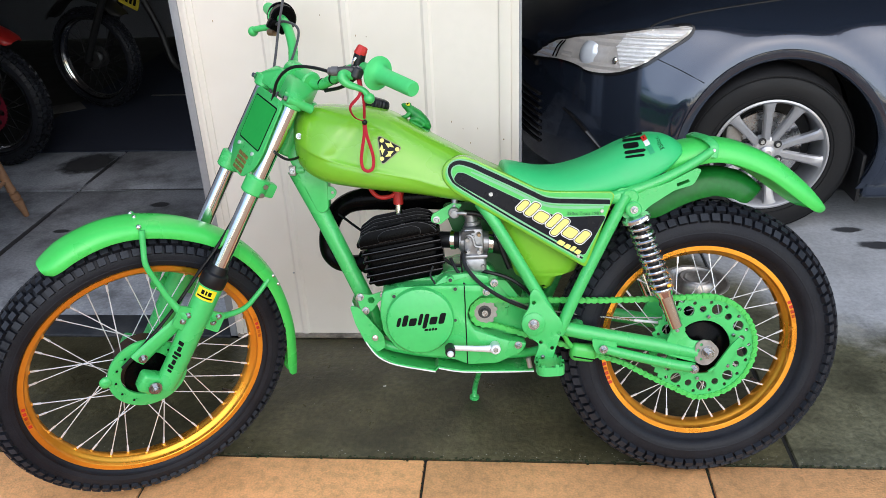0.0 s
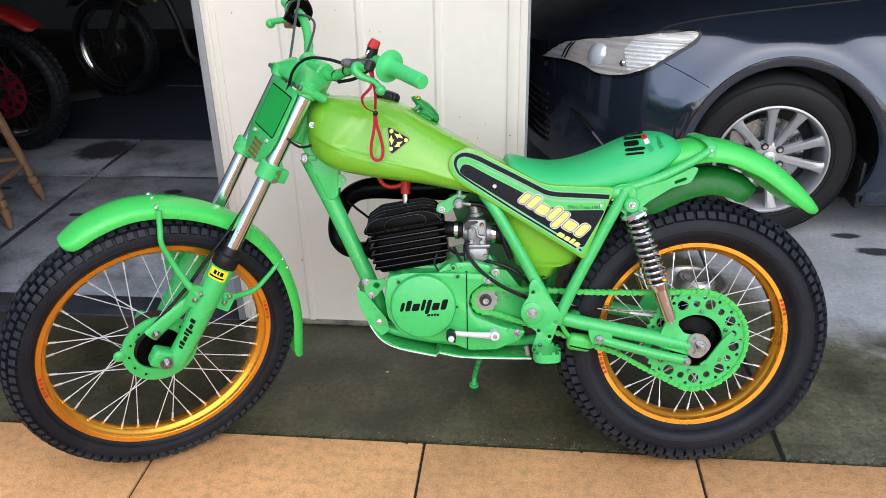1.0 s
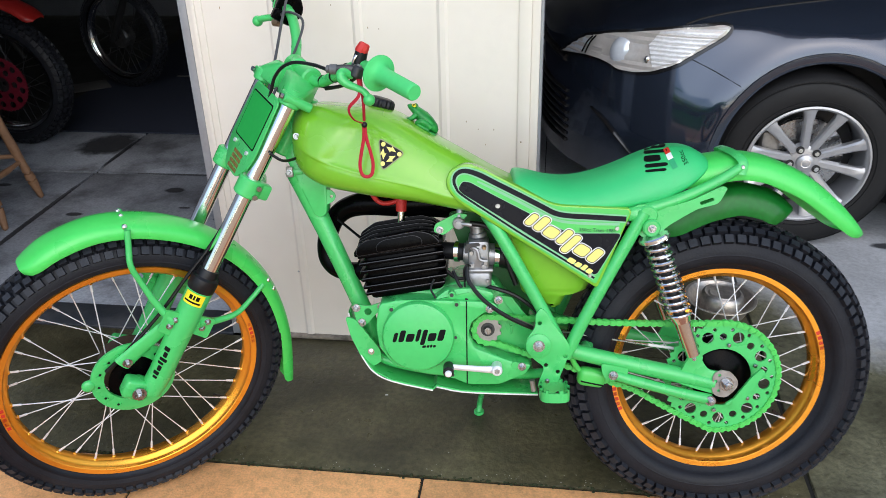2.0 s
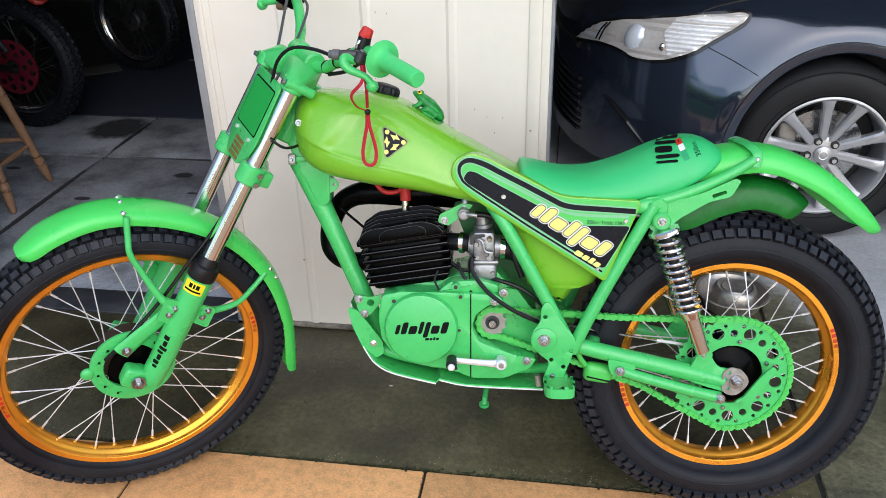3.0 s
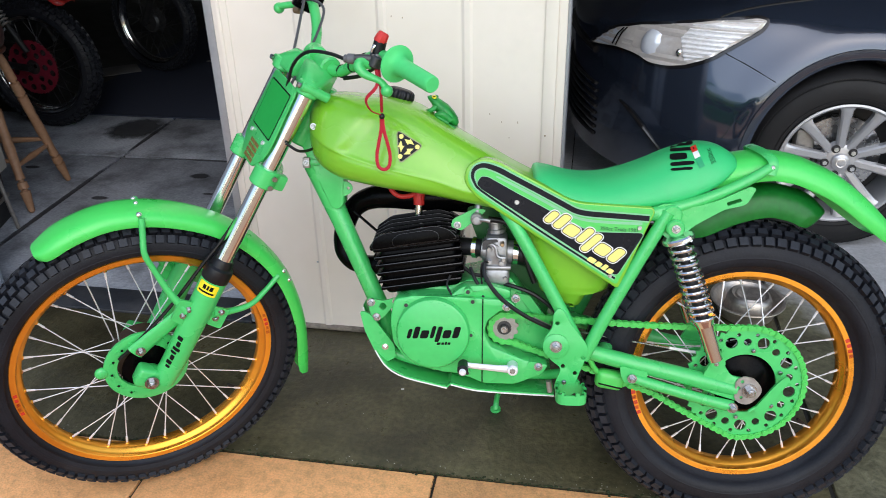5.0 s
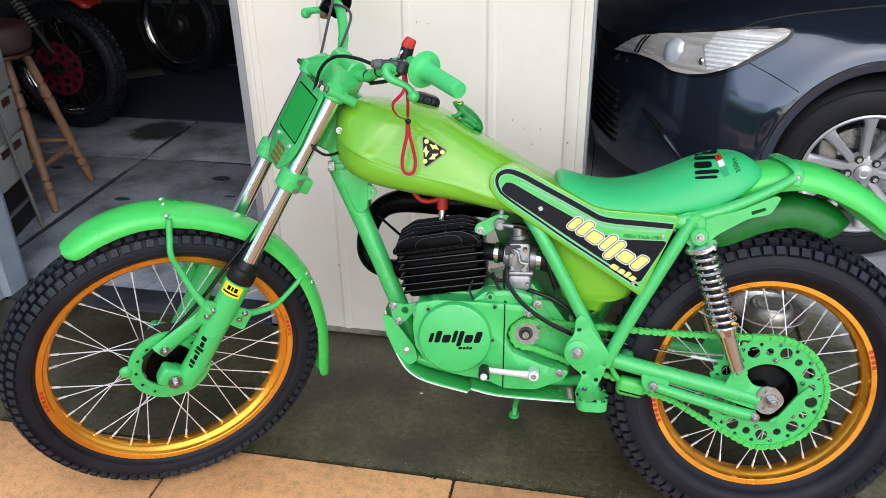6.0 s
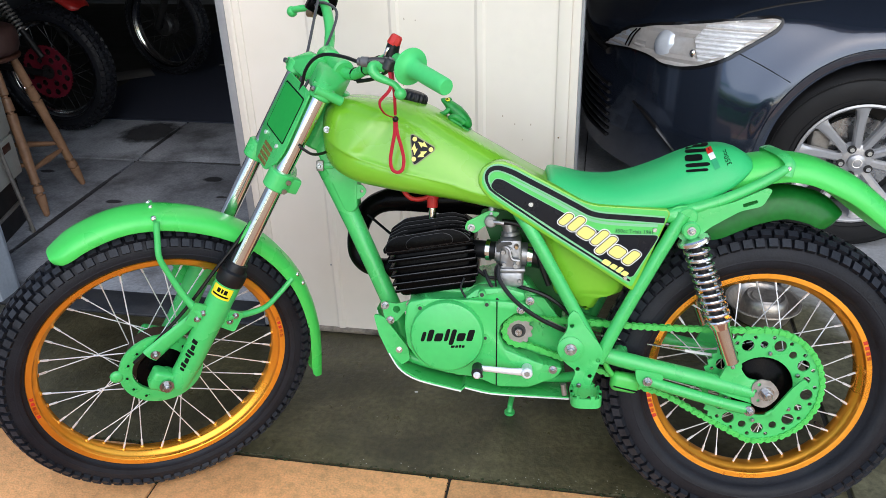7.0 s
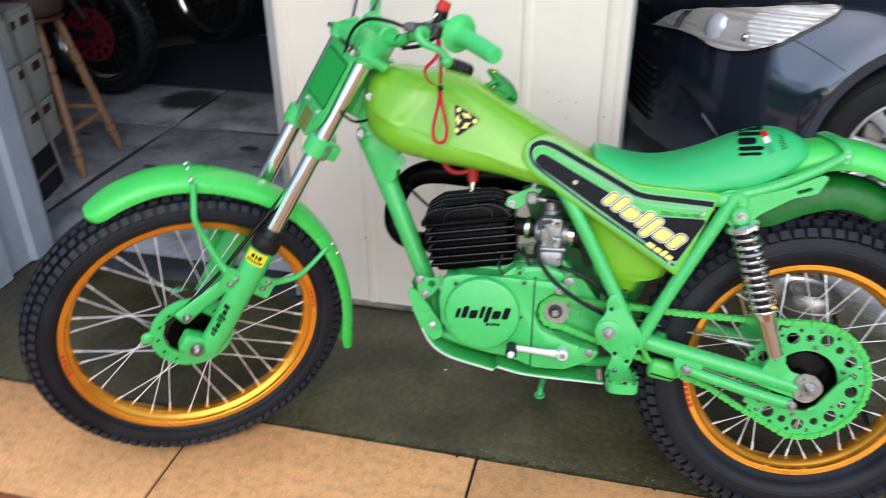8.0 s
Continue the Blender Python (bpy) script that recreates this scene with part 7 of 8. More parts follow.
# green frog ornament on the tank
def frog():
    bm = bmesh.new()
    rows = []
    for x, z, hw, h in ((-0.042, 0.0335, 0.003, 0.002), (-0.038, 0.0335, 0.010, 0.006), (-0.027, 0.032, 0.016, 0.0105), (-0.014, 0.0265, 0.017, 0.0150), (0.003, 0.021, 0.022, 0.0185), (0.019, 0.0165, 0.024, 0.0160), (0.033, 0.012, 0.017, 0.0110), (0.040, 0.008, 0.005, 0.005)):
        rows.append([bm.verts.new((x, hw * math.cos(a), z + h * math.sin(a))) for a in [2 * math.pi * k / 18 for k in range(18)]])
    ring_faces(bm, rows)
    for s in (1, -1):
        ball(bm, (-0.027, s * 0.0115, 0.0395), 0.0058, 16)
        tube(bm, [(0.022, s * 0.018, 0.010), (0.004, s * 0.027, 0.015), (-0.004, s * 0.028, 0.005), (0.024, s * 0.029, 0.003)], [0.010, 0.008, 0.005, 0.004], seg=10)
        tube(bm, [(-0.016, s * 0.014, 0.022), (-0.020, s * 0.020, 0.011), (-0.028, s * 0.020, 0.003)], [0.006, 0.005, 0.0045], seg=10)
    plate(bm, rounded([(-0.041, -0.0015), (0.041, -0.0015), (0.041, 0.0015), (-0.041, 0.0015)], 0.001), -0.026, 0.026)
    return bm


fr = thing("frog_ornament", frog(), FROG_GREEN, "small glossy green frog ornament sitting on the fuel tank", "ornament")
fr.matrix_world = BIKE_AT @ Matrix.Translation(P(-0.654, 0.0, 0.8880)) @ Matrix.Rotation(radians(27), 4, 'Y') @ Matrix.Rotation(radians(-4), 4, 'Z') @ Matrix.Diagonal((1.0, 1.0, 0.86, 1.0))
for mat in (YELLOW, BLACK_INK):
    fr.data.materials.append(mat)
for face in fr.data.polygons:
    for s in (1, -1):
        out = (face.center - Vector((-0.027, s * 0.0115, 0.0395))).dot(Vector((-0.25, s * 0.85, 0.45)).normalized())
        if (face.center - Vector((-0.027, s * 0.0115, 0.0395))).length < 0.0060 and out > 0.0030:
            face.material_index = 2 if out > 0.0050 else 1
# ---------------------------------------------------------------- the parked car, nose to the west
CAR_Y, CAR_W, AX_F, AX_R, WHEEL_Z, CAR_L = 3.87, 0.944, 0.955, 3.73, 0.325, 4.82
ARCH, ARCH_Z, ARCH_F, ARCH_R = 0.350, 0.340, AX_F + 0.022, AX_R + 0.01


def ramp(x, pts):
    for (x0, y0), (x1, y1) in zip(pts, pts[1:]):
        if x <= x1:
            t = max(0.0, min(1.0, (x - x0) / (x1 - x0)))
            t = t * t * (3 - 2 * t)
            return y0 + (y1 - y0) * t
    return pts[-1][1]


def car_half(x):
    front = (1 - max(0.0, 1 - max(x, 1e-4) / 0.95) ** 3.4) ** 0.5
    back = (1 - max(0.0, 1 - max(CAR_L - x, 1e-4) / 0.8) ** 2.6) ** 0.5
    return CAR_W * front * back


def car_inset(z):
    pts = [(0.19, 0.050), (0.26, 0.024), (0.33, 0.007), (0.40, 0.0), (0.46, 0.003), (0.52, 0.0095), (0.56, 0.0175), (0.60, 0.029), (0.68, 0.056), (0.76, 0.087), (0.80, 0.112), (0.83, 0.146), (0.86, 0.200), (0.90, 0.29), (0.95, 0.41)]
    for (z0, i0), (z1, i1) in zip(pts, pts[1:]):
        if z <= z1:
            return i0 + (i1 - i0) * (z - z0) / (z1 - z0)
    return pts[-1][1]


def car_side(x, z):
    """Lateral distance from the car's middle to its flank; the arches flare out a little."""
    h = car_half(x)
    flare = 0.0
    for ax in (ARCH_F, ARCH_R):
        r = math.hypot(x - ax, z - ARCH_Z)
        flare = max(flare, 0.016 * math.exp(-((r - ARCH - 0.055) / 0.05) ** 2))
    return h - car_inset(z) * min(1.0, h / 0.6) + flare


def shoulder(x):
    return ramp(x, [(0.0, 0.665), (0.12, 0.705), (0.30, 0.760), (0.50, 0.803), (0.62, 0.838), (0.9, 0.868), (1.4, 0.90), (2.6, 0.935), (4.2, 0.96), (4.82, 0.86)])


def crown(x):
    return ramp(x, [(0.0, 0.035), (0.5, 0.085), (1.3, 0.10), (4.0, 0.09), (4.82, 0.03)])


car = root("car", Matrix.Translation((0, 0, 0)), "charcoal metallic saloon car parked inside the garage", "car")


def car_shell():
    bm = bmesh.new()
    xs = [0.95 * (i / 34) ** 2 for i in range(34)] + [0.95 + 0.028 * i for i in range(int((CAR_L - 0.95) / 0.028))] + [CAR_L - 0.002]
    nv, nh = 30, 12
    for s in (-1, 1):
        spots, grid = [], []
        for x in xs:
            zt = shoulder(x)
            spots.append([(x, 0.19 + (zt - 0.19) * j / nv) for j in range(nv + 1)])
        inside = lambda p: any(math.hypot(p[0] - ax, p[1] - ARCH_Z) < ARCH for ax in (ARCH_F, ARCH_R))
        gone = {(i, j) for i in range(len(xs) - 1) for j in range(nv) if all(inside(spots[a][b]) for a, b in ((i, j), (i + 1, j), (i + 1, j + 1), (i, j + 1)))}
        for i, x in enumerate(xs):
            col = []
            for qx, qz in spots[i]:
                for ax in (ARCH_F, ARCH_R):
                    # the rim of the cut-out follows the arch exactly
                    rad = math.hypot(qx - ax, qz - ARCH_Z)
                    if 0 < rad < ARCH:
                        qx, qz = ax + (qx - ax) * ARCH / rad, ARCH_Z + (qz - ARCH_Z) * ARCH / rad
                col.append(bm.verts.new((qx, CAR_Y + s * car_side(qx, qz), qz)))
            zt, y0 = shoulder(x), car_side(x, shoulder(x))
            for j in range(1, nh + 1):
                t = j / nh
                col.append(bm.verts.new((x, CAR_Y + s * y0 * (1 - t), zt + crown(x) * (1 - (1 - t) ** 2.6))))
            grid.append(col)
        for i in range(len(xs) - 1):
            for j in range(nv + nh):
                if (i, j) not in gone:
                    bm.faces.new((grid[i][j], grid[i + 1][j], grid[i + 1][j + 1], grid[i][j + 1]))
        for v in [v for v in bm.verts if not v.link_faces]:
            bm.verts.remove(v)
    return bm


shell = car_shell()
body = part("body", shell, CAR_PAINT, car, "charcoal metallic painted body", angle=60)


def on_car(x, z, lift=0.0, s=-1):
    h = 0.004
    nx, nz = (car_side(x + h, z) - car_side(x - h, z)) / (2 * h), (car_side(x, z + h) - car_side(x, z - h)) / (2 * h)
    n = Vector((-nx, s, -nz)).normalized()
    return Vector((x, CAR_Y + s * car_side(x, z), z)) + lift * n


# cabin
cab = bmesh.new()
rows = []
for x, z, h in ((1.35, 0.955, 0.70), (1.75, 1.20, 0.66), (2.15, 1.40, 0.60), (2.6, 1.46, 0.58), (3.1, 1.45, 0.58), (3.6, 1.36, 0.60), (4.05, 1.16, 0.64), (4.35, 1.03, 0.68)):
    zs = shoulder(x) + 0.02
    rows.append([cab.verts.new((x, CAR_Y + k, zz)) for k, zz in ((-h - 0.12 * (z - zs) / 0.5, zs), (-h, z - 0.05 * (z - zs)), (-h * 0.75, z), (0, z + 0.012), (h * 0.75, z), (h, z - 0.05 * (z - zs)), (h + 0.12 * (z - zs) / 0.5, zs))])
ring_faces(cab, rows, closed=False, caps=False)
part("cabin", cab, CAR_GLASS_DARK, car, "dark tinted cabin glass", angle=60)
rf = bmesh.new()
rows = []
for x, z, h in ((2.10, 1.395, 0.60), (2.6, 1.466, 0.585), (3.1, 1.456, 0.585), (3.55, 1.385, 0.60)):
    rows.append([rf.verts.new((x, CAR_Y + k, zz)) for k, zz in ((-h, z - 0.015), (-h * 0.75, z + 0.008), (0, z + 0.022), (h * 0.75, z + 0.008), (h, z - 0.015))])
ring_faces(rf, rows, closed=False, caps=False)
part("roof", rf, CAR_PAINT, car)

# wheel arches: rolled lips and dark liners
for ax in (ARCH_F, ARCH_R):
    for s in (-1, 1):
        lip, ln, rows, deep = bmesh.new(), bmesh.new(), [], []
        for k in range(49):
            a = radians(-20) + radians(220) * k / 48
            at = lambda rad, lift: on_car(ax + rad * math.cos(a), max(ARCH_Z + rad * math.sin(a), 0.19), lift, s)
            rows.append([lip.verts.new(at(rad, lift)) for rad, lift in ((ARCH - 0.004, -0.040), (ARCH - 0.004, -0.006), (ARCH - 0.002, -0.001), (ARCH + 0.003, 0.002), (ARCH + 0.020, 0.003), (ARCH + 0.030, 0.003), (ARCH + 0.034, -0.003))])
            q = at(ARCH + 0.002, -0.010)
            deep.append([ln.verts.new(q), ln.verts.new(q - Vector((0, s * 0.30, 0)))])
        ring_faces(lip, rows, closed=False, caps=False)
        part("arch_lip", lip, CAR_PAINT, car, "flat flange round the wheel arch", angle=50)
        ring_faces(ln, deep, closed=False, caps=False)
        part("arch_liner", ln, CAR_BLACK, car)
        well = bmesh.new()
        plate(well, circle(ax, ARCH_Z, ARCH, 40), CAR_Y + s * 0.60, CAR_Y + s * 0.59)
        part("arch_liner", well, CAR_BLACK, car)
part("underbody", block(bmesh.new(), (0.30, CAR_Y - 0.60, 0.20), (4.5, CAR_Y + 0.60, 0.34), 0.03), CAR_BLACK, car)
for s in (-1, 1):
    part("sill", block(bmesh.new(), (AX_F + 0.36, CAR_Y + s * 0.885 - 0.03, 0.15), (AX_R - 0.36, CAR_Y + s * 0.885 + 0.03, 0.235), 0.02, 3), CAR_PAINT, car)
# mud flap and dark lower lip
part("mud_flap", block(bmesh.new(), (AX_F + 0.345, CAR_Y - 0.895, 0.13), (AX_F + 0.36, CAR_Y - 0.66, 0.32), 0.004), CAR_BLACK, car)


def road_wheel(x, s):
    y = CAR_Y + s * 0.897
    C = Vector((x, y, WHEEL_Z))
    tyre = lathe(bmesh.new(), [(0.214, s * -0.010), (0.222, s * 0.002), (0.245, s * 0.008), (0.285, s * 0.004), (0.312, s * -0.012), (0.322, s * -0.035), (0.325, s * -0.10), (0.322, s * -0.17), (0.312, s * -0.195), (0.214, s * -0.19)], C, seg=64)
    for r in (0.232, 0.300):
        lathe(tyre, [(r, s * 0.0035), (r + 0.001, s * 0.0085 if r < 0.25 else s * 0.0005), (r + 0.004, s * 0.0085 if r < 0.25 else s * 0.0), (r + 0.005, s * 0.0035)], C, seg=64)
    w = part("wheel", tyre, CAR_TYRE, car, "road wheel with a black tyre")
    rim = lathe(bmesh.new(), [(0.216, s * -0.002), (0.217, s * 0.004), (0.210, s * 0.006), (0.203, s * 0.000), (0.198, s * -0.020), (0.192, s * -0.09), (0.196, s * -0.17)], C, seg=64)
    lathe(rim, [(0.0, s * -0.030), (0.045, s * -0.030), (0.060, s * -0.036), (0.066, s * -0.060)], C, seg=40)
    r = part("rim", rim, CAR_RIM, w, "silver ten-spoke alloy rim")
    for k in range(10):
        a = 2 * math.pi * (k + (0.05 if k % 2 else -0.05)) / 10 + 0.436
        ca, sa = math.cos(a), math.sin(a)
        bm = bmesh.new()
        rows = []
        for rr, hw, dep in ((0.045, 0.0140, -0.032), (0.10, 0.0142, -0.022), (0.16, 0.0165, -0.009), (0.190, 0.0195, -0.002), (0.206, 0.028, -0.001)):
            rows.append([bm.verts.new(C + Vector((rr * ca - q * sa, s * d, rr * sa + q * ca))) for q, d in ((-hw, dep - 0.028), (-hw, dep - 0.006), (-hw * 0.6, dep), (hw * 0.6, dep), (hw, dep - 0.006), (hw, dep - 0.028))])
        ring_faces(bm, rows)
        part("spoke", bm, CAR_RIM, w)
    for k in range(5):
        a = 2 * math.pi * k / 5 + 0.75
        q = C + Vector((0.050 * math.cos(a), s * -0.030, 0.050 * math.sin(a)))
        cyl_b = cyl(bmesh.new(), q, q + Vector((0, s * 0.004, 0)), 0.0145, seg=16)
        part("nut_recess", cyl_b, CAR_BLACK, w)
        part("lug_nut", cyl(bmesh.new(), q + Vector((0, s * 0.003, 0)), q + Vector((0, s * 0.010, 0)), 0.0095, 0.0085, seg=6), CHROME, w)
    hubc = lathe(bmesh.new(), [(0.0, s * -0.012), (0.022, s * -0.013), (0.029, s * -0.018), (0.030, s * -0.032)], C, seg=32)
    part("hub_cap", hubc, CAR_RIM, w, "silver centre cap with a plain ring")
    part("cap_ring", lathe(bmesh.new(), [(0.013, s * -0.0115), (0.015, s * -0.0105), (0.017, s * -0.0115)], C, seg=28), LAMP_GREY, w)
    part("brake_disc", lathe(bmesh.new(), [(0.05, s * -0.085), (0.145, s * -0.085), (0.145, s * -0.11), (0.05, s * -0.11)], C, seg=40), STEEL, w)
    part("calliper", block(bmesh.new(), (x - 0.15, min(y - s * 0.12, y - s * 0.06), WHEEL_Z - 0.02), (x - 0.085, max(y - s * 0.12, y - s * 0.06), WHEEL_Z + 0.10), 0.012), WORN_GREY, w)
    part("drum_back", lathe(bmesh.new(), [(0.0, s * -0.13), (0.19, s * -0.13)], C, seg=32), CAR_BLACK, w)
    return w


for x in (AX_F, AX_R):
    for s in (-1, 1):
        road_wheel(x, s)

# headlights wrap round the front corners
LAMP = [(0.084, 0.621), (0.128, 0.672), (0.172, 0.712), (0.263, 0.745), (0.401, 0.770), (0.516, 0.787), (0.620, 0.799), (0.652, 0.793), (0.634, 0.767), (0.556, 0.717), (0.481, 0.667), (0.405, 0.635), (0.346, 0.622), (0.286, 0.622), (0.234, 0.643), (0.182, 0.645), (0.118, 0.628)]
LAMP = rounded(LAMP, 0.018, 3)


def lamp_patch(outline, lift, s, grid=0.02, step=0.0):
    bm = bmesh.new()
    mine = bmesh.new()
    mine.faces.new([mine.verts.new((x, 0, z)) for x, z in outline])
    xs, zs = [p[0] for p in outline], [p[1] for p in outline]
    for k in range(1, int((max(xs) - min(xs)) / grid) + 1):
        bmesh.ops.bisect_plane(mine, geom=list(mine.verts) + list(mine.edges) + list(mine.faces), plane_co=(min(xs) + k * grid, 0, 0), plane_no=(1, 0, 0))
    for k in range(1, int((max(zs) - min(zs)) / grid) + 1):
        bmesh.ops.bisect_plane(mine, geom=list(mine.verts) + list(mine.edges) + list(mine.faces), plane_co=(0, 0, min(zs) + k * grid), plane_no=(0, 0, 1))
    for v in mine.verts:
        saw = 0.9 * step * abs((v.co.z - min(zs)) / step % 1 - 0.5) if step else 0.0
        v.co = on_car(v.co.x, v.co.z, lift + saw, s)
    merge(bm, mine)
    return bm


for s in (-1, 1):
    lamp = part("headlight", lamp_patch(grow(LAMP, 0.007), 0.0055, s), CAR_TRIM, car, "clear wraparound headlight with chrome inside")
    part("reflector", lamp_patch(grow(LAMP, -0.003), 0.008, s, 0.012, 0.022), LAMP_GREY, lamp)
    # chrome facets, coloured pale for mirrored sky: the outer ribbed field, the inner bowl, the corner piece
    part("facet", lamp_patch([(0.40, 0.650), (0.47, 0.672), (0.545, 0.722), (0.622, 0.772), (0.635, 0.788), (0.52, 0.778), (0.42, 0.763), (0.385, 0.72)], 0.013, s, 0.007, 0.014), LAMP_SILVER, lamp)
    part("bowl", ball(bmesh.new(), on_car(0.298, 0.686, -0.024, s), 0.066, 24, (0.95, 0.66, 1.0)), LAMP_SKY_WHITE, lamp, "domed projector lens, its bluish white painted as reflected sky")
    part("bulb", ball(bmesh.new(), on_car(0.382, 0.672, 0.012, s), 0.012, 16, (1, 0.7, 1.3)), CHROME, lamp)
    part("facet", lamp_patch([(0.102, 0.632), (0.150, 0.642), (0.172, 0.655), (0.198, 0.712), (0.172, 0.704), (0.130, 0.668)], 0.013, s), LAMP_SKY_WHITE, lamp)
    part("facet", lamp_patch([(0.196, 0.664), (0.232, 0.662), (0.238, 0.730), (0.216, 0.722)], 0.011, s, 0.01, 0.018), LAMP_GREY, lamp)
    # dark edges between the chambers
    for pts in ([(0.205, 0.716), (0.186, 0.690), (0.170, 0.652)], [(0.216, 0.720), (0.197, 0.692), (0.181, 0.652)]):
        part("divider", tube(bmesh.new(), [on_car(x, z, 0.021, s) for x, z in pts], 0.0030, seg=6), CAR_TRIM, lamp)
    part("lens", lamp_patch(LAMP, 0.024, s), CLEAR_LENS, lamp, "clear polycarbonate lens")
    # seam between bumper and wing, bonnet shut line
    part("panel_gap", tube(bmesh.new(), [on_car(0.519, 0.690, 0.0, s), on_car(0.60, 0.655, 0.0, s), on_car(0.685, 0.614, 0.0, s)], 0.0019, seg=6), CAR_BLACK, car)
    part("panel_gap", tube(bmesh.new(), [on_car(0.50, 0.796, 0.0, s), on_car(0.56, shoulder(0.56) - 0.004, 0.0, s), on_car(0.70, shoulder(0.70) - 0.003, 0.0, s), on_car(1.0, shoulder(1.0) - 0.003, 0.0, s), on_car(1.38, shoulder(1.38) - 0.003, 0.0, s)], 0.0035, seg=6), CAR_BLACK, car)
    part("fog_trim", tube(bmesh.new(), [on_car(0.195, 0.462, 0.002, s), on_car(0.235, 0.438, 0.003, s), on_car(0.285, 0.392, 0.003, s), on_car(0.355, 0.316, 0.002, s)], [0.004, 0.009, 0.0095, 0.005], seg=8), CAR_TRIM, car, "glossy black trim beside the fog lamp")
    part("door_gap", tube(bmesh.new(), [on_car(1.46, 0.24, 0.0, s), on_car(1.47, 0.5, 0.0, s), on_car(1.44, 0.80, 0.0, s)], 0.003, seg=6), CAR_BLACK, car)
# grille: dark opening with bars across the nose
for k in range(8):
    z = 0.27 + 0.030 * k
    pts = [on_car(0.11, z, 0.004, -1), on_car(0.05, z, 0.005, -1), on_car(0.015, z, 0.006, -1), Vector((-0.004, CAR_Y, z)), on_car(0.015, z, 0.006, 1), on_car(0.05, z, 0.005, 1), on_car(0.11, z, 0.004, 1)]
    part("grille_bar", tube(bmesh.new(), pts, 0.0065, seg=8), CAR_BLACK, car)
gr = tube(bmesh.new(), [on_car(0.10, 0.60, 0.004, -1), on_car(0.04, 0.615, 0.006, -1), Vector((-0.008, CAR_Y, 0.62)), on_car(0.04, 0.615, 0.006, 1), on_car(0.10, 0.60, 0.004, 1)], 0.013, seg=10)
part("grille_strip", gr, CAR_TRIM, car)
# ---------------------------------------------------------------- things in the garage and on the floor
# two steel pet bowls, one turned over inside the other
bowl_at = Vector((0.612, 2.475, 0.0))
bw = lathe(bmesh.new(), [(0.0, 0.002), (0.075, 0.002), (0.080, 0.006), (0.092, 0.045), (0.104, 0.060), (0.113, 0.062), (0.114, 0.059), (0.105, 0.056), (0.096, 0.044), (0.083, 0.008), (0.076, 0.005), (0.0, 0.005)], seg=48, axis='Z')
thing("steel_bowl", bw, BOWL_STEEL, "wide shiny stainless steel bowl on the concrete", "bowl").location = bowl_at
bw = lathe(bmesh.new(), [(0.072, 0.0), (0.074, 0.003), (0.072, 0.012), (0.068, 0.058), (0.062, 0.072), (0.055, 0.076), (0.050, 0.072), (0.045, 0.070), (0.040, 0.074), (0.030, 0.070), (0.0, 0.068), (0.0, 0.064), (0.050, 0.066), (0.062, 0.056), (0.069, 0.010)], seg=48, axis='Z')
thing("small_bowl", bw, BOWL_STEEL, "dull steel bowl turned upside down inside a larger bowl", "bowl").location = bowl_at + Vector((0.004, -0.006, 0.0055))

# turned wooden stool
stool = root("wooden_stool", Matrix.Translation((-2.322, 2.975, 0)), "turned pine stool with a dark round seat", "stool")
seat_s = lathe(bmesh.new(), [(0.0, 0.618), (0.105, 0.618), (0.122, 0.622), (0.126, 0.630), (0.122, 0.637), (0.0, 0.637)], seg=40, axis='Z')
part("seat", seat_s, DARK_WOOD, stool, "dark stained round wooden seat")
part("seat_pad", lathe(bmesh.new(), [(0.0, 0.638), (0.108, 0.639), (0.122, 0.648), (0.130, 0.668), (0.133, 0.694), (0.131, 0.722), (0.124, 0.738), (0.110, 0.746), (0.0, 0.750)], seg=40, axis='Z'), PAD_BROWN, stool, "dull brown padded cover")
feet = [Vector((0.172, -0.125, 0)), Vector((0.130, 0.205, 0)), Vector((-0.205, 0.125, 0)), Vector((-0.125, -0.205, 0))]
tops = [Vector((0.040, -0.026, 0.63)), Vector((0.060, 0.062, 0.63)), Vector((-0.062, 0.030, 0.63)), Vector((-0.030, -0.062, 0.63))]
for f, t in zip(feet, tops):
    bm = bmesh.new()
    prof = [(0.0, 0.013), (0.01, 0.017), (0.10, 0.021), (0.14, 0.0225), (0.145, 0.018), (0.155, 0.018), (0.16, 0.023), (0.20, 0.0215), (0.205, 0.017), (0.215, 0.017), (0.22, 0.0215), (0.26, 0.020), (0.42, 0.0225), (0.52, 0.021), (0.66, 0.0225), (0.665, 0.018), (0.675, 0.018), (0.68, 0.0225), (0.76, 0.021), (0.765, 0.017), (0.775, 0.017), (0.78, 0.021), (0.9, 0.0205), (1.0, 0.018)]
    w = (t - f)
    wn_ = w.normalized()
    side = wn_.cross(Vector((0, 1, 0))).normalized()
    up = side.cross(wn_)
    rings = [[bm.verts.new(f + w * k + (0.0182 + 1.7 * (r - 0.0208)) * (math.cos(a) * side + math.sin(a) * up)) for a in [2 * math.pi * j / 16 for j in range(16)]] for k, r in prof]
    ring_faces(bm, rings)
    part("leg", bm, WOOD, stool)
for i, k in ((0, 0.30), (1, 0.34), (2, 0.30), (3, 0.34)):
    a = feet[i].lerp(tops[i], k)
    b = feet[(i + 1) % 4].lerp(tops[(i + 1) % 4], k)
    part("rung", tube(bmesh.new(), [a, a.lerp(b, 0.3), a.lerp(b, 0.5), a.lerp(b, 0.7), b], [0.008, 0.011, 0.014, 0.011, 0.008], seg=12), WOOD, stool)

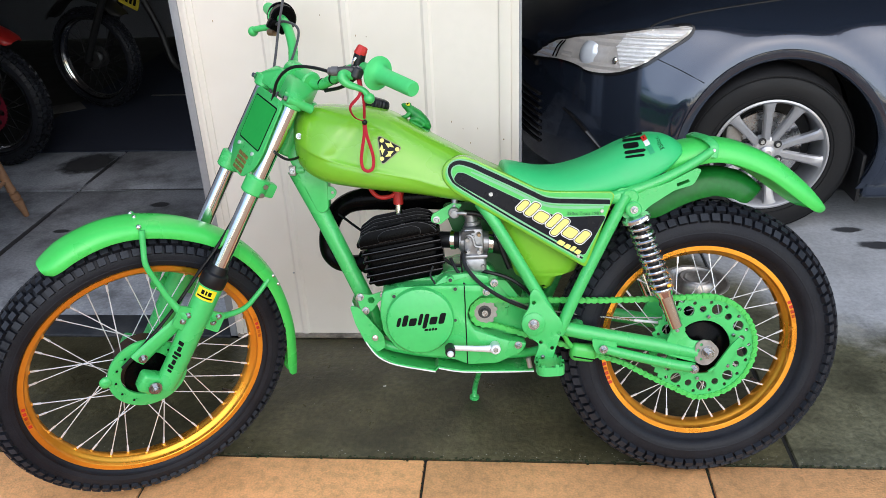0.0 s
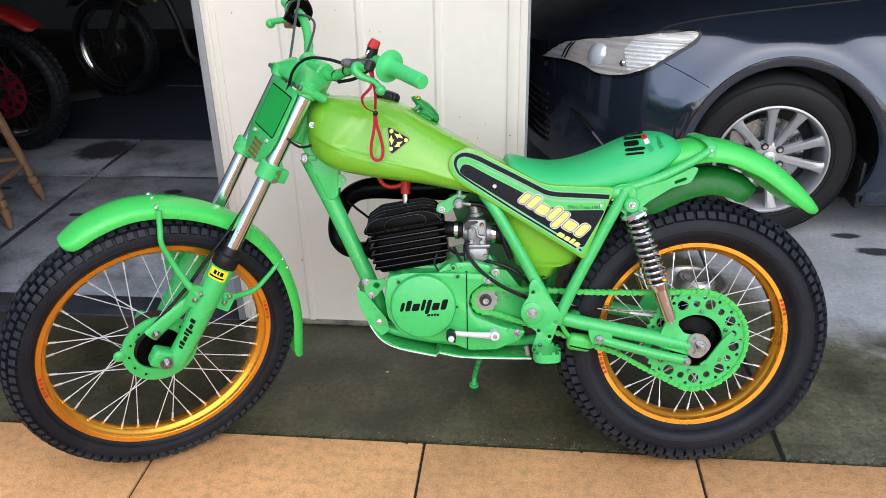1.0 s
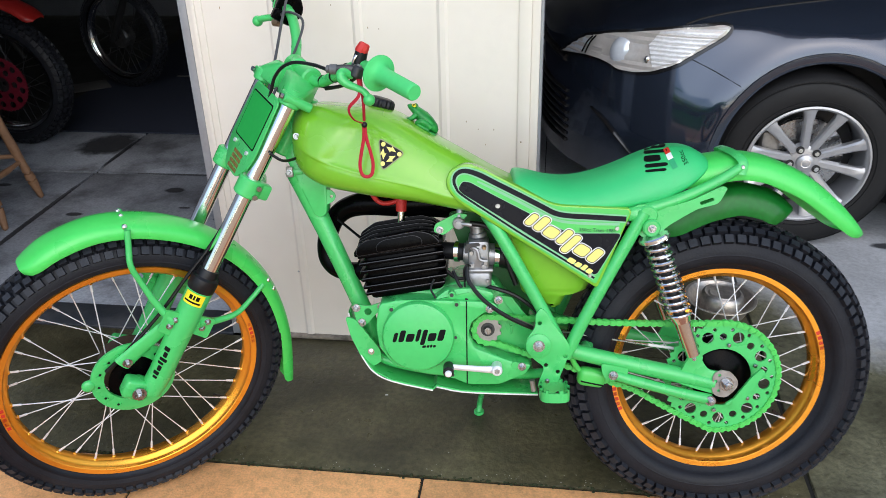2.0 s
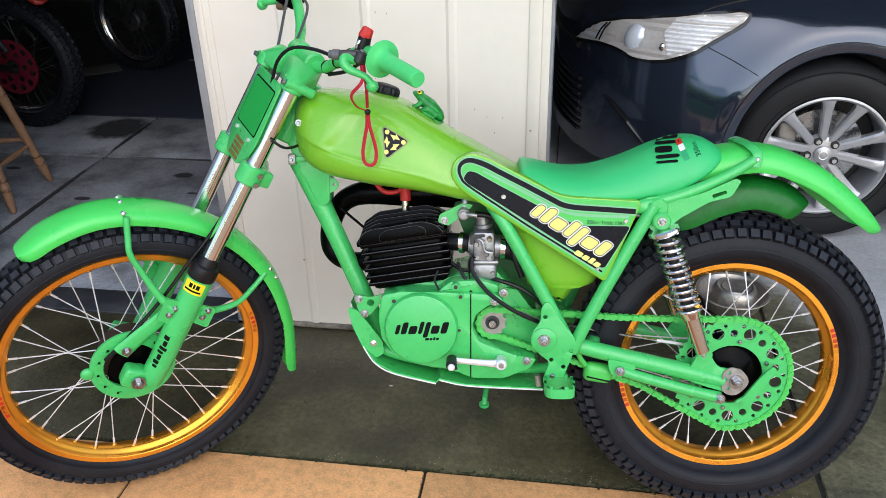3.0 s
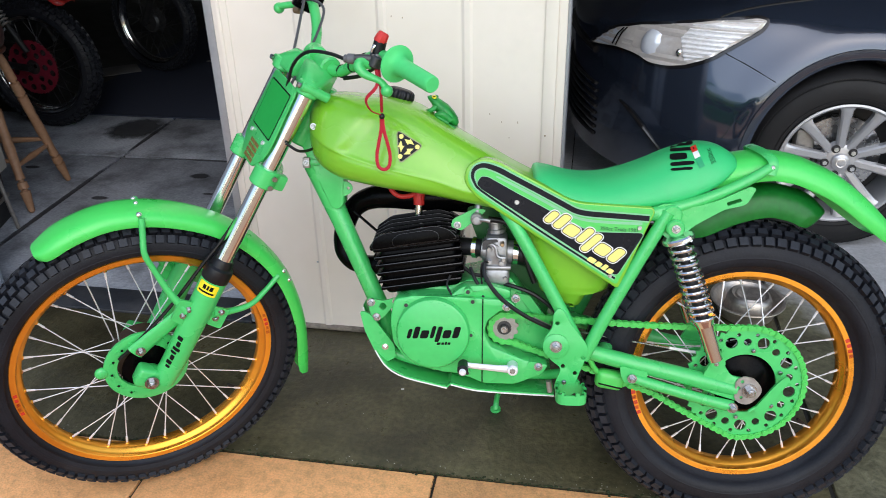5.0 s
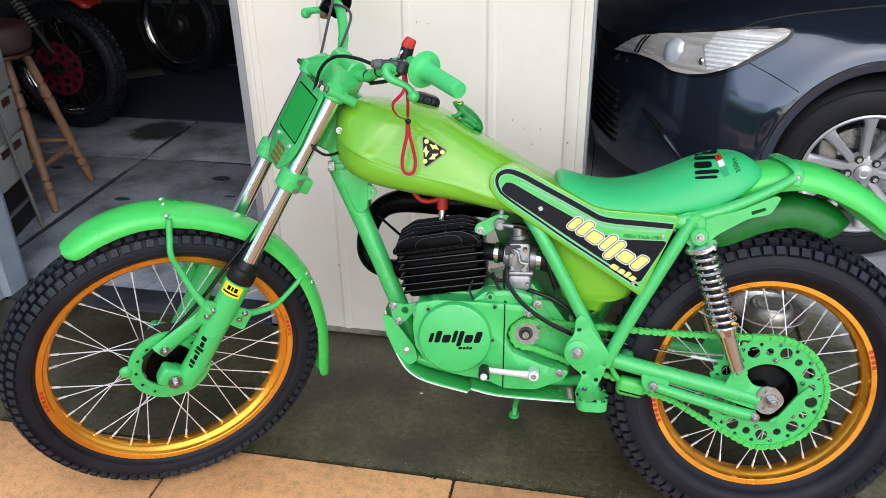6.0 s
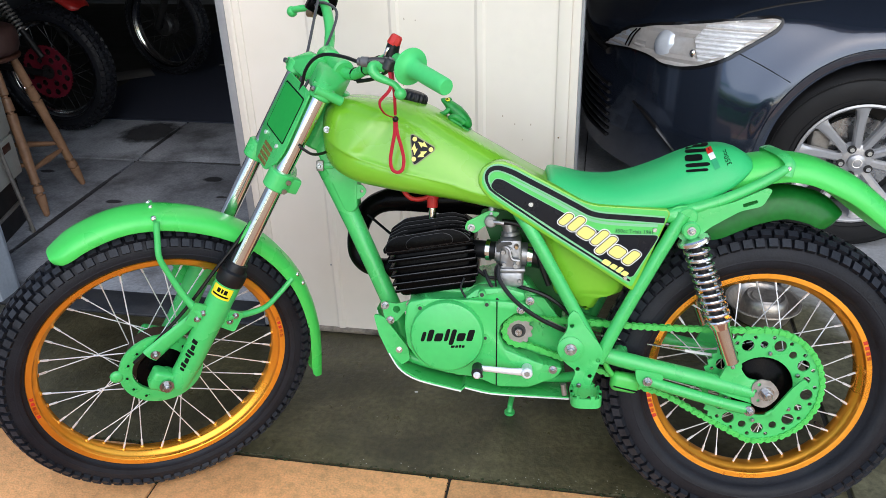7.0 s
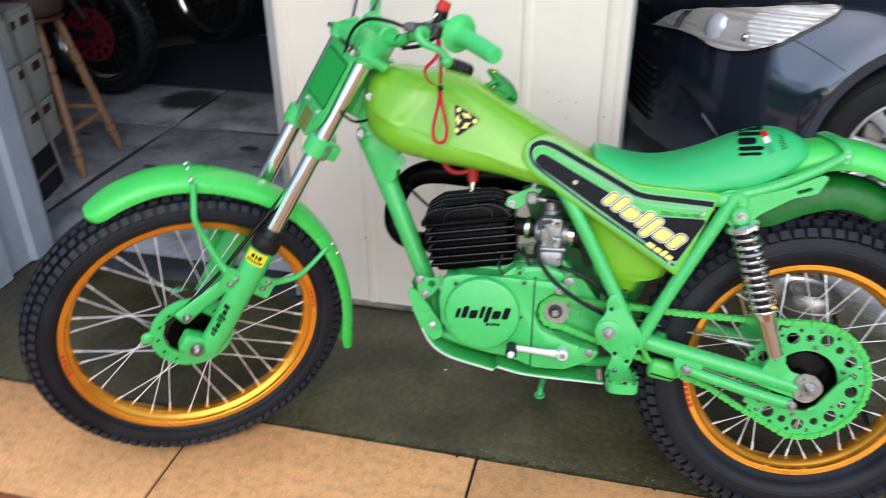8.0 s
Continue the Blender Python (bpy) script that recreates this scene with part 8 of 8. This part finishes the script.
# white enamelled drawer unit on dark feet, with square dark pulls
cab_u = root("drawer_cabinet", Matrix.Translation((-2.168, 2.70, 0)) @ Matrix.Rotation(radians(14), 4, 'Z'), "white enamelled drawer cabinet with dark square pulls", "cabinet")
part("body", block(bmesh.new(), (-0.30, -0.14, 0.20), (0.0, 0.14, 0.72), 0.008), WHITE_METAL, cab_u)
part("base", block(bmesh.new(), (-0.29, -0.13, 0.0), (-0.02, 0.13, 0.199), 0.004), CAR_BLACK, cab_u, "dark open base")
part("shelf", block(bmesh.new(), (-0.31, -0.135, 0.085), (-0.012, 0.135, 0.10), 0.003), WORN_GREY, cab_u)
for z in (0.21, 0.38, 0.55):
    dr = part("drawer_front", block(bmesh.new(), (0.001, -0.132, z), (0.012, 0.132, z + 0.158), 0.004), WHITE_METAL, cab_u)
    for y in (-0.085, 0.022):
        part("pull", block(bmesh.new(), (0.0125, y, z + 0.112), (0.018, y + 0.062, z + 0.142), 0.003), DARK_WOOD, dr, "dark square pull")
pl = cyl(bmesh.new(), (-2.118, 2.712, 0.0), (-2.126, 2.618, 0.74), 0.008, seg=12)
thing("metal_rod", pl, WORN_GREY, "grey metal rod leaning beside the cabinet", "rod")




def other_bike(name, m, R, r, hw, label, rim_mat, sprocket_mat, tank_mat, front):
    """A motorcycle in the dark behind: wheel, fork or arm, guard and tank."""
    b = root(name, m, label, "motorcycle", "motorcycles in the garage")
    hub = part("wheel", lathe(bmesh.new(), [(0.01, 0.05), (0.055, 0.045), (0.065, 0.03), (0.04, 0.02), (0.04, -0.02), (0.065, -0.03), (0.055, -0.045), (0.01, -0.05)], (0, 0, R), seg=32), WORN_BLACK, b)
    part("tyre", turned(tyre_mesh(R, r, hw, 52, 6, 0.024, 0.011), Matrix.Translation((0, 0, R))), RUBBER, hub, "black knobbly tyre", angle=50)["kind"] = "stuff"
    part("rim", turned(rim_mesh(r, hw * 0.6), Matrix.Translation((0, 0, R))), rim_mat, hub)
    for i in range(32):
        side = 1 if i % 2 else -1
        a = 2 * math.pi * (i + 0.2) / 32
        c = a + (1 if (i // 2) % 2 else -1) * radians(65)
        part("spoke", cyl(bmesh.new(), (0.055 * math.cos(c), side * 0.03, R + 0.055 * math.sin(c)), ((r - 0.03) * math.cos(a), side * 0.005, R + (r - 0.03) * math.sin(a)), 0.0017, seg=5), DARK_SPOKE, hub)
    if not front:
        out = []
        for i in range(88):
            rr = 0.136 + (0.003 if i % 2 else -0.003)
            out.append((rr * math.cos(2 * math.pi * i / 88), R + rr * math.sin(2 * math.pi * i / 88)))
        holes = [circle(0.106 * math.cos(2 * math.pi * (k + 0.5) / 12), R + 0.106 * math.sin(2 * math.pi * (k + 0.5) / 12), 0.0165, 14) for k in range(12)] + [circle(0.066 * math.cos(2 * math.pi * k / 6), R + 0.066 * math.sin(2 * math.pi * k / 6), 0.016, 14) for k in range(6)] + [circle(0, R, 0.038, 24)]
        part("sprocket", plate(bmesh.new(), out, -0.062, -0.067, holes), sprocket_mat, b, "red drilled sprocket")
        for s in (1, -1):
            part("swing_arm", tube(bmesh.new(), [(0, 0.09 * s, R), (-0.25, 0.085 * s, R + 0.03), (-0.5, 0.07 * s, R + 0.06)], 0.018, seg=10), CAR_BLACK, b)
            foot, head = Vector((0.03, 0.115 * s, R + 0.09)), Vector((-0.20, 0.115 * s, R + 0.48))
            sa = part("shock_absorber", cyl(bmesh.new(), foot, head, 0.015, seg=14), CAR_BLACK, b)
            coil = bmesh.new()
            for k in range(14):
                c = foot.lerp(head, 0.34 + 0.042 * k)
                cyl(coil, c, c + (head - foot).normalized() * 0.009, 0.0275, seg=18, bev=0.003)
            part("spring", coil, WORN_GREY if s < 0 else CAR_BLACK, sa, "dull silver spring coils" if s < 0 else "")
        gpth = [(-0.34, R + 0.42), (-0.15, R + 0.45), (0.0, R + 0.44), (0.16, R + 0.38), (0.25, R + 0.320)]
        part("mudguard", mudguard(gpth, 0.07, 1, 0.03), tank_mat, b, "red mudguard")
        part("seat", block(bmesh.new(), (-0.80, -0.11, R + 0.42), (-0.15, 0.11, R + 0.50), 0.03, 3), CAR_BLACK, b)
        part("engine", block(bmesh.new(), (-0.95, -0.12, R - 0.10), (-0.55, 0.12, R + 0.30), 0.05, 3), CAR_BLACK, b)
    else:
        for s in (1, -1):
            part("fork_leg", cyl(bmesh.new(), (0, 0.09 * s, R), (0.36, 0.09 * s, R + 0.62), 0.022, seg=14), CAR_BLACK, b)
        gpth = [(-0.30, R + 0.24), (-0.15, R + 0.36), (0.0, R + 0.39), (0.15, R + 0.36), (0.28, R + 0.27)]
        part("mudguard", mudguard(gpth, 0.06, 2, 0.025), CAR_BLACK, b)
        part("frame", tube(bmesh.new(), [(0.34, 0, R + 0.56), (0.50, 0, R + 0.20), (0.60, 0, R - 0.05), (1.0, 0, R - 0.08)], 0.02, seg=10), CAR_BLACK, b)
    return b


other_bike("trail_motorcycle", pose(-2.680, 3.85, 0.0, 0, 0, -2), 0.330, 0.250, 0.055, "red and black trail motorcycle with a drilled red sprocket", CHROME, RED_METAL, RED_PLASTIC, False)
other_bike("road_motorcycle", pose(-2.59, 4.87, 0.006, 0, 0, -14), 0.314, 0.262, 0.046, "black motorcycle with a polished rim on the dark carpet", CHROME, RED_METAL, CAR_BLACK, True)
np_b = plate(bmesh.new(), rounded([(-0.07, 0.60), (0.07, 0.60), (0.07, 0.70), (-0.07, 0.70)], 0.01), -0.002, 0.002)
yl = thing("registration_plate", np_b, YELLOW_DULL, "yellow registration plate with plain dark bars, hung on a dark motorcycle", "number plate")
yl.matrix_world = pose(-2.30, 4.86, 0.02, 0, 0, -14) @ Matrix.Translation((0, 0, 0.65)) @ Matrix.Rotation(radians(24), 4, 'Y') @ Matrix.Translation((0, 0, -0.65))
pb = bmesh.new()
for k in range(4):
    plate(pb, [(-0.052 + 0.028 * k, 0.622), (-0.034 + 0.028 * k, 0.622), (-0.034 + 0.028 * k, 0.675), (-0.052 + 0.028 * k, 0.675)], -0.002, -0.0032)
part("plate_bars", pb, BLACK_INK, yl)

card = block(bmesh.new(), (-0.15, -0.10, 0.0), (0.15, 0.10, 0.004), 0.001)
thing("cardboard_sheet", card, CARDBOARD, "flat piece of dull brown cardboard lying on the dark carpet", "cardboard").matrix_world = pose(-2.90, 4.82, 0.0065, 0, 0, 38)

thing("carpet_bar", block(bmesh.new(), (-2.40, 5.09, 0.0065), (-1.75, 5.112, 0.010), 0.001), DARK_GREY_METAL, "thin grey metal bar across the dark carpet", "carpet bar", kind="structure")

# small litter and moss along the joints
rng = random.Random(11)
ms = bmesh.new()
for k in range(420):
    x = rng.uniform(-1.6, 1.3)
    y = 1.630 + rng.gauss(0, 0.0035)
    r = rng.uniform(0.0012, 0.0036)
    ball(ms, (x, y, 0.0), r, 6, (1.4, 1, 0.7))
for k in range(60):
    x = -0.232 + 0.712 * rng.choice((-1, 0, 1)) + rng.gauss(0, 0.002)
    ball(ms, (x, rng.uniform(1.28, 1.62), -0.003), rng.uniform(0.001, 0.003), 6, (1, 1.4, 0.7))
thing("joint_moss", ms, MOSS, "dark moss and grit in the paving joints", "moss", kind="stuff")
lt = bmesh.new()
for k in range(170):
    # mostly along the border of the wet apron
    x, y = rng.uniform(-1.4, 1.4), 1.640 + abs(rng.gauss(0, 0.014)) if k % 6 else rng.uniform(1.32, 2.18)
    r = rng.uniform(0.0004, 0.0013)
    ball(lt, (x, y, r * 0.4), r, 6, (1.3, 1, 0.6))
thing("grit", lt, DRY_CONCRETE, "pale grit scattered along the edge of the wet apron", "grit", kind="stuff")
lf = plate(bmesh.new(), rounded([(-0.004, 0), (0.005, -0.002), (0.006, 0.002), (-0.003, 0.003)], 0.001), 0, 0.001)
lfo = thing("paper_scrap", lf, WHITE_INK, "tiny white scrap lying on the wet concrete", "litter")
lfo.matrix_world = Matrix.Translation((-0.385, 1.94, 0.0012)) @ Matrix.Rotation(radians(90), 4, 'X')
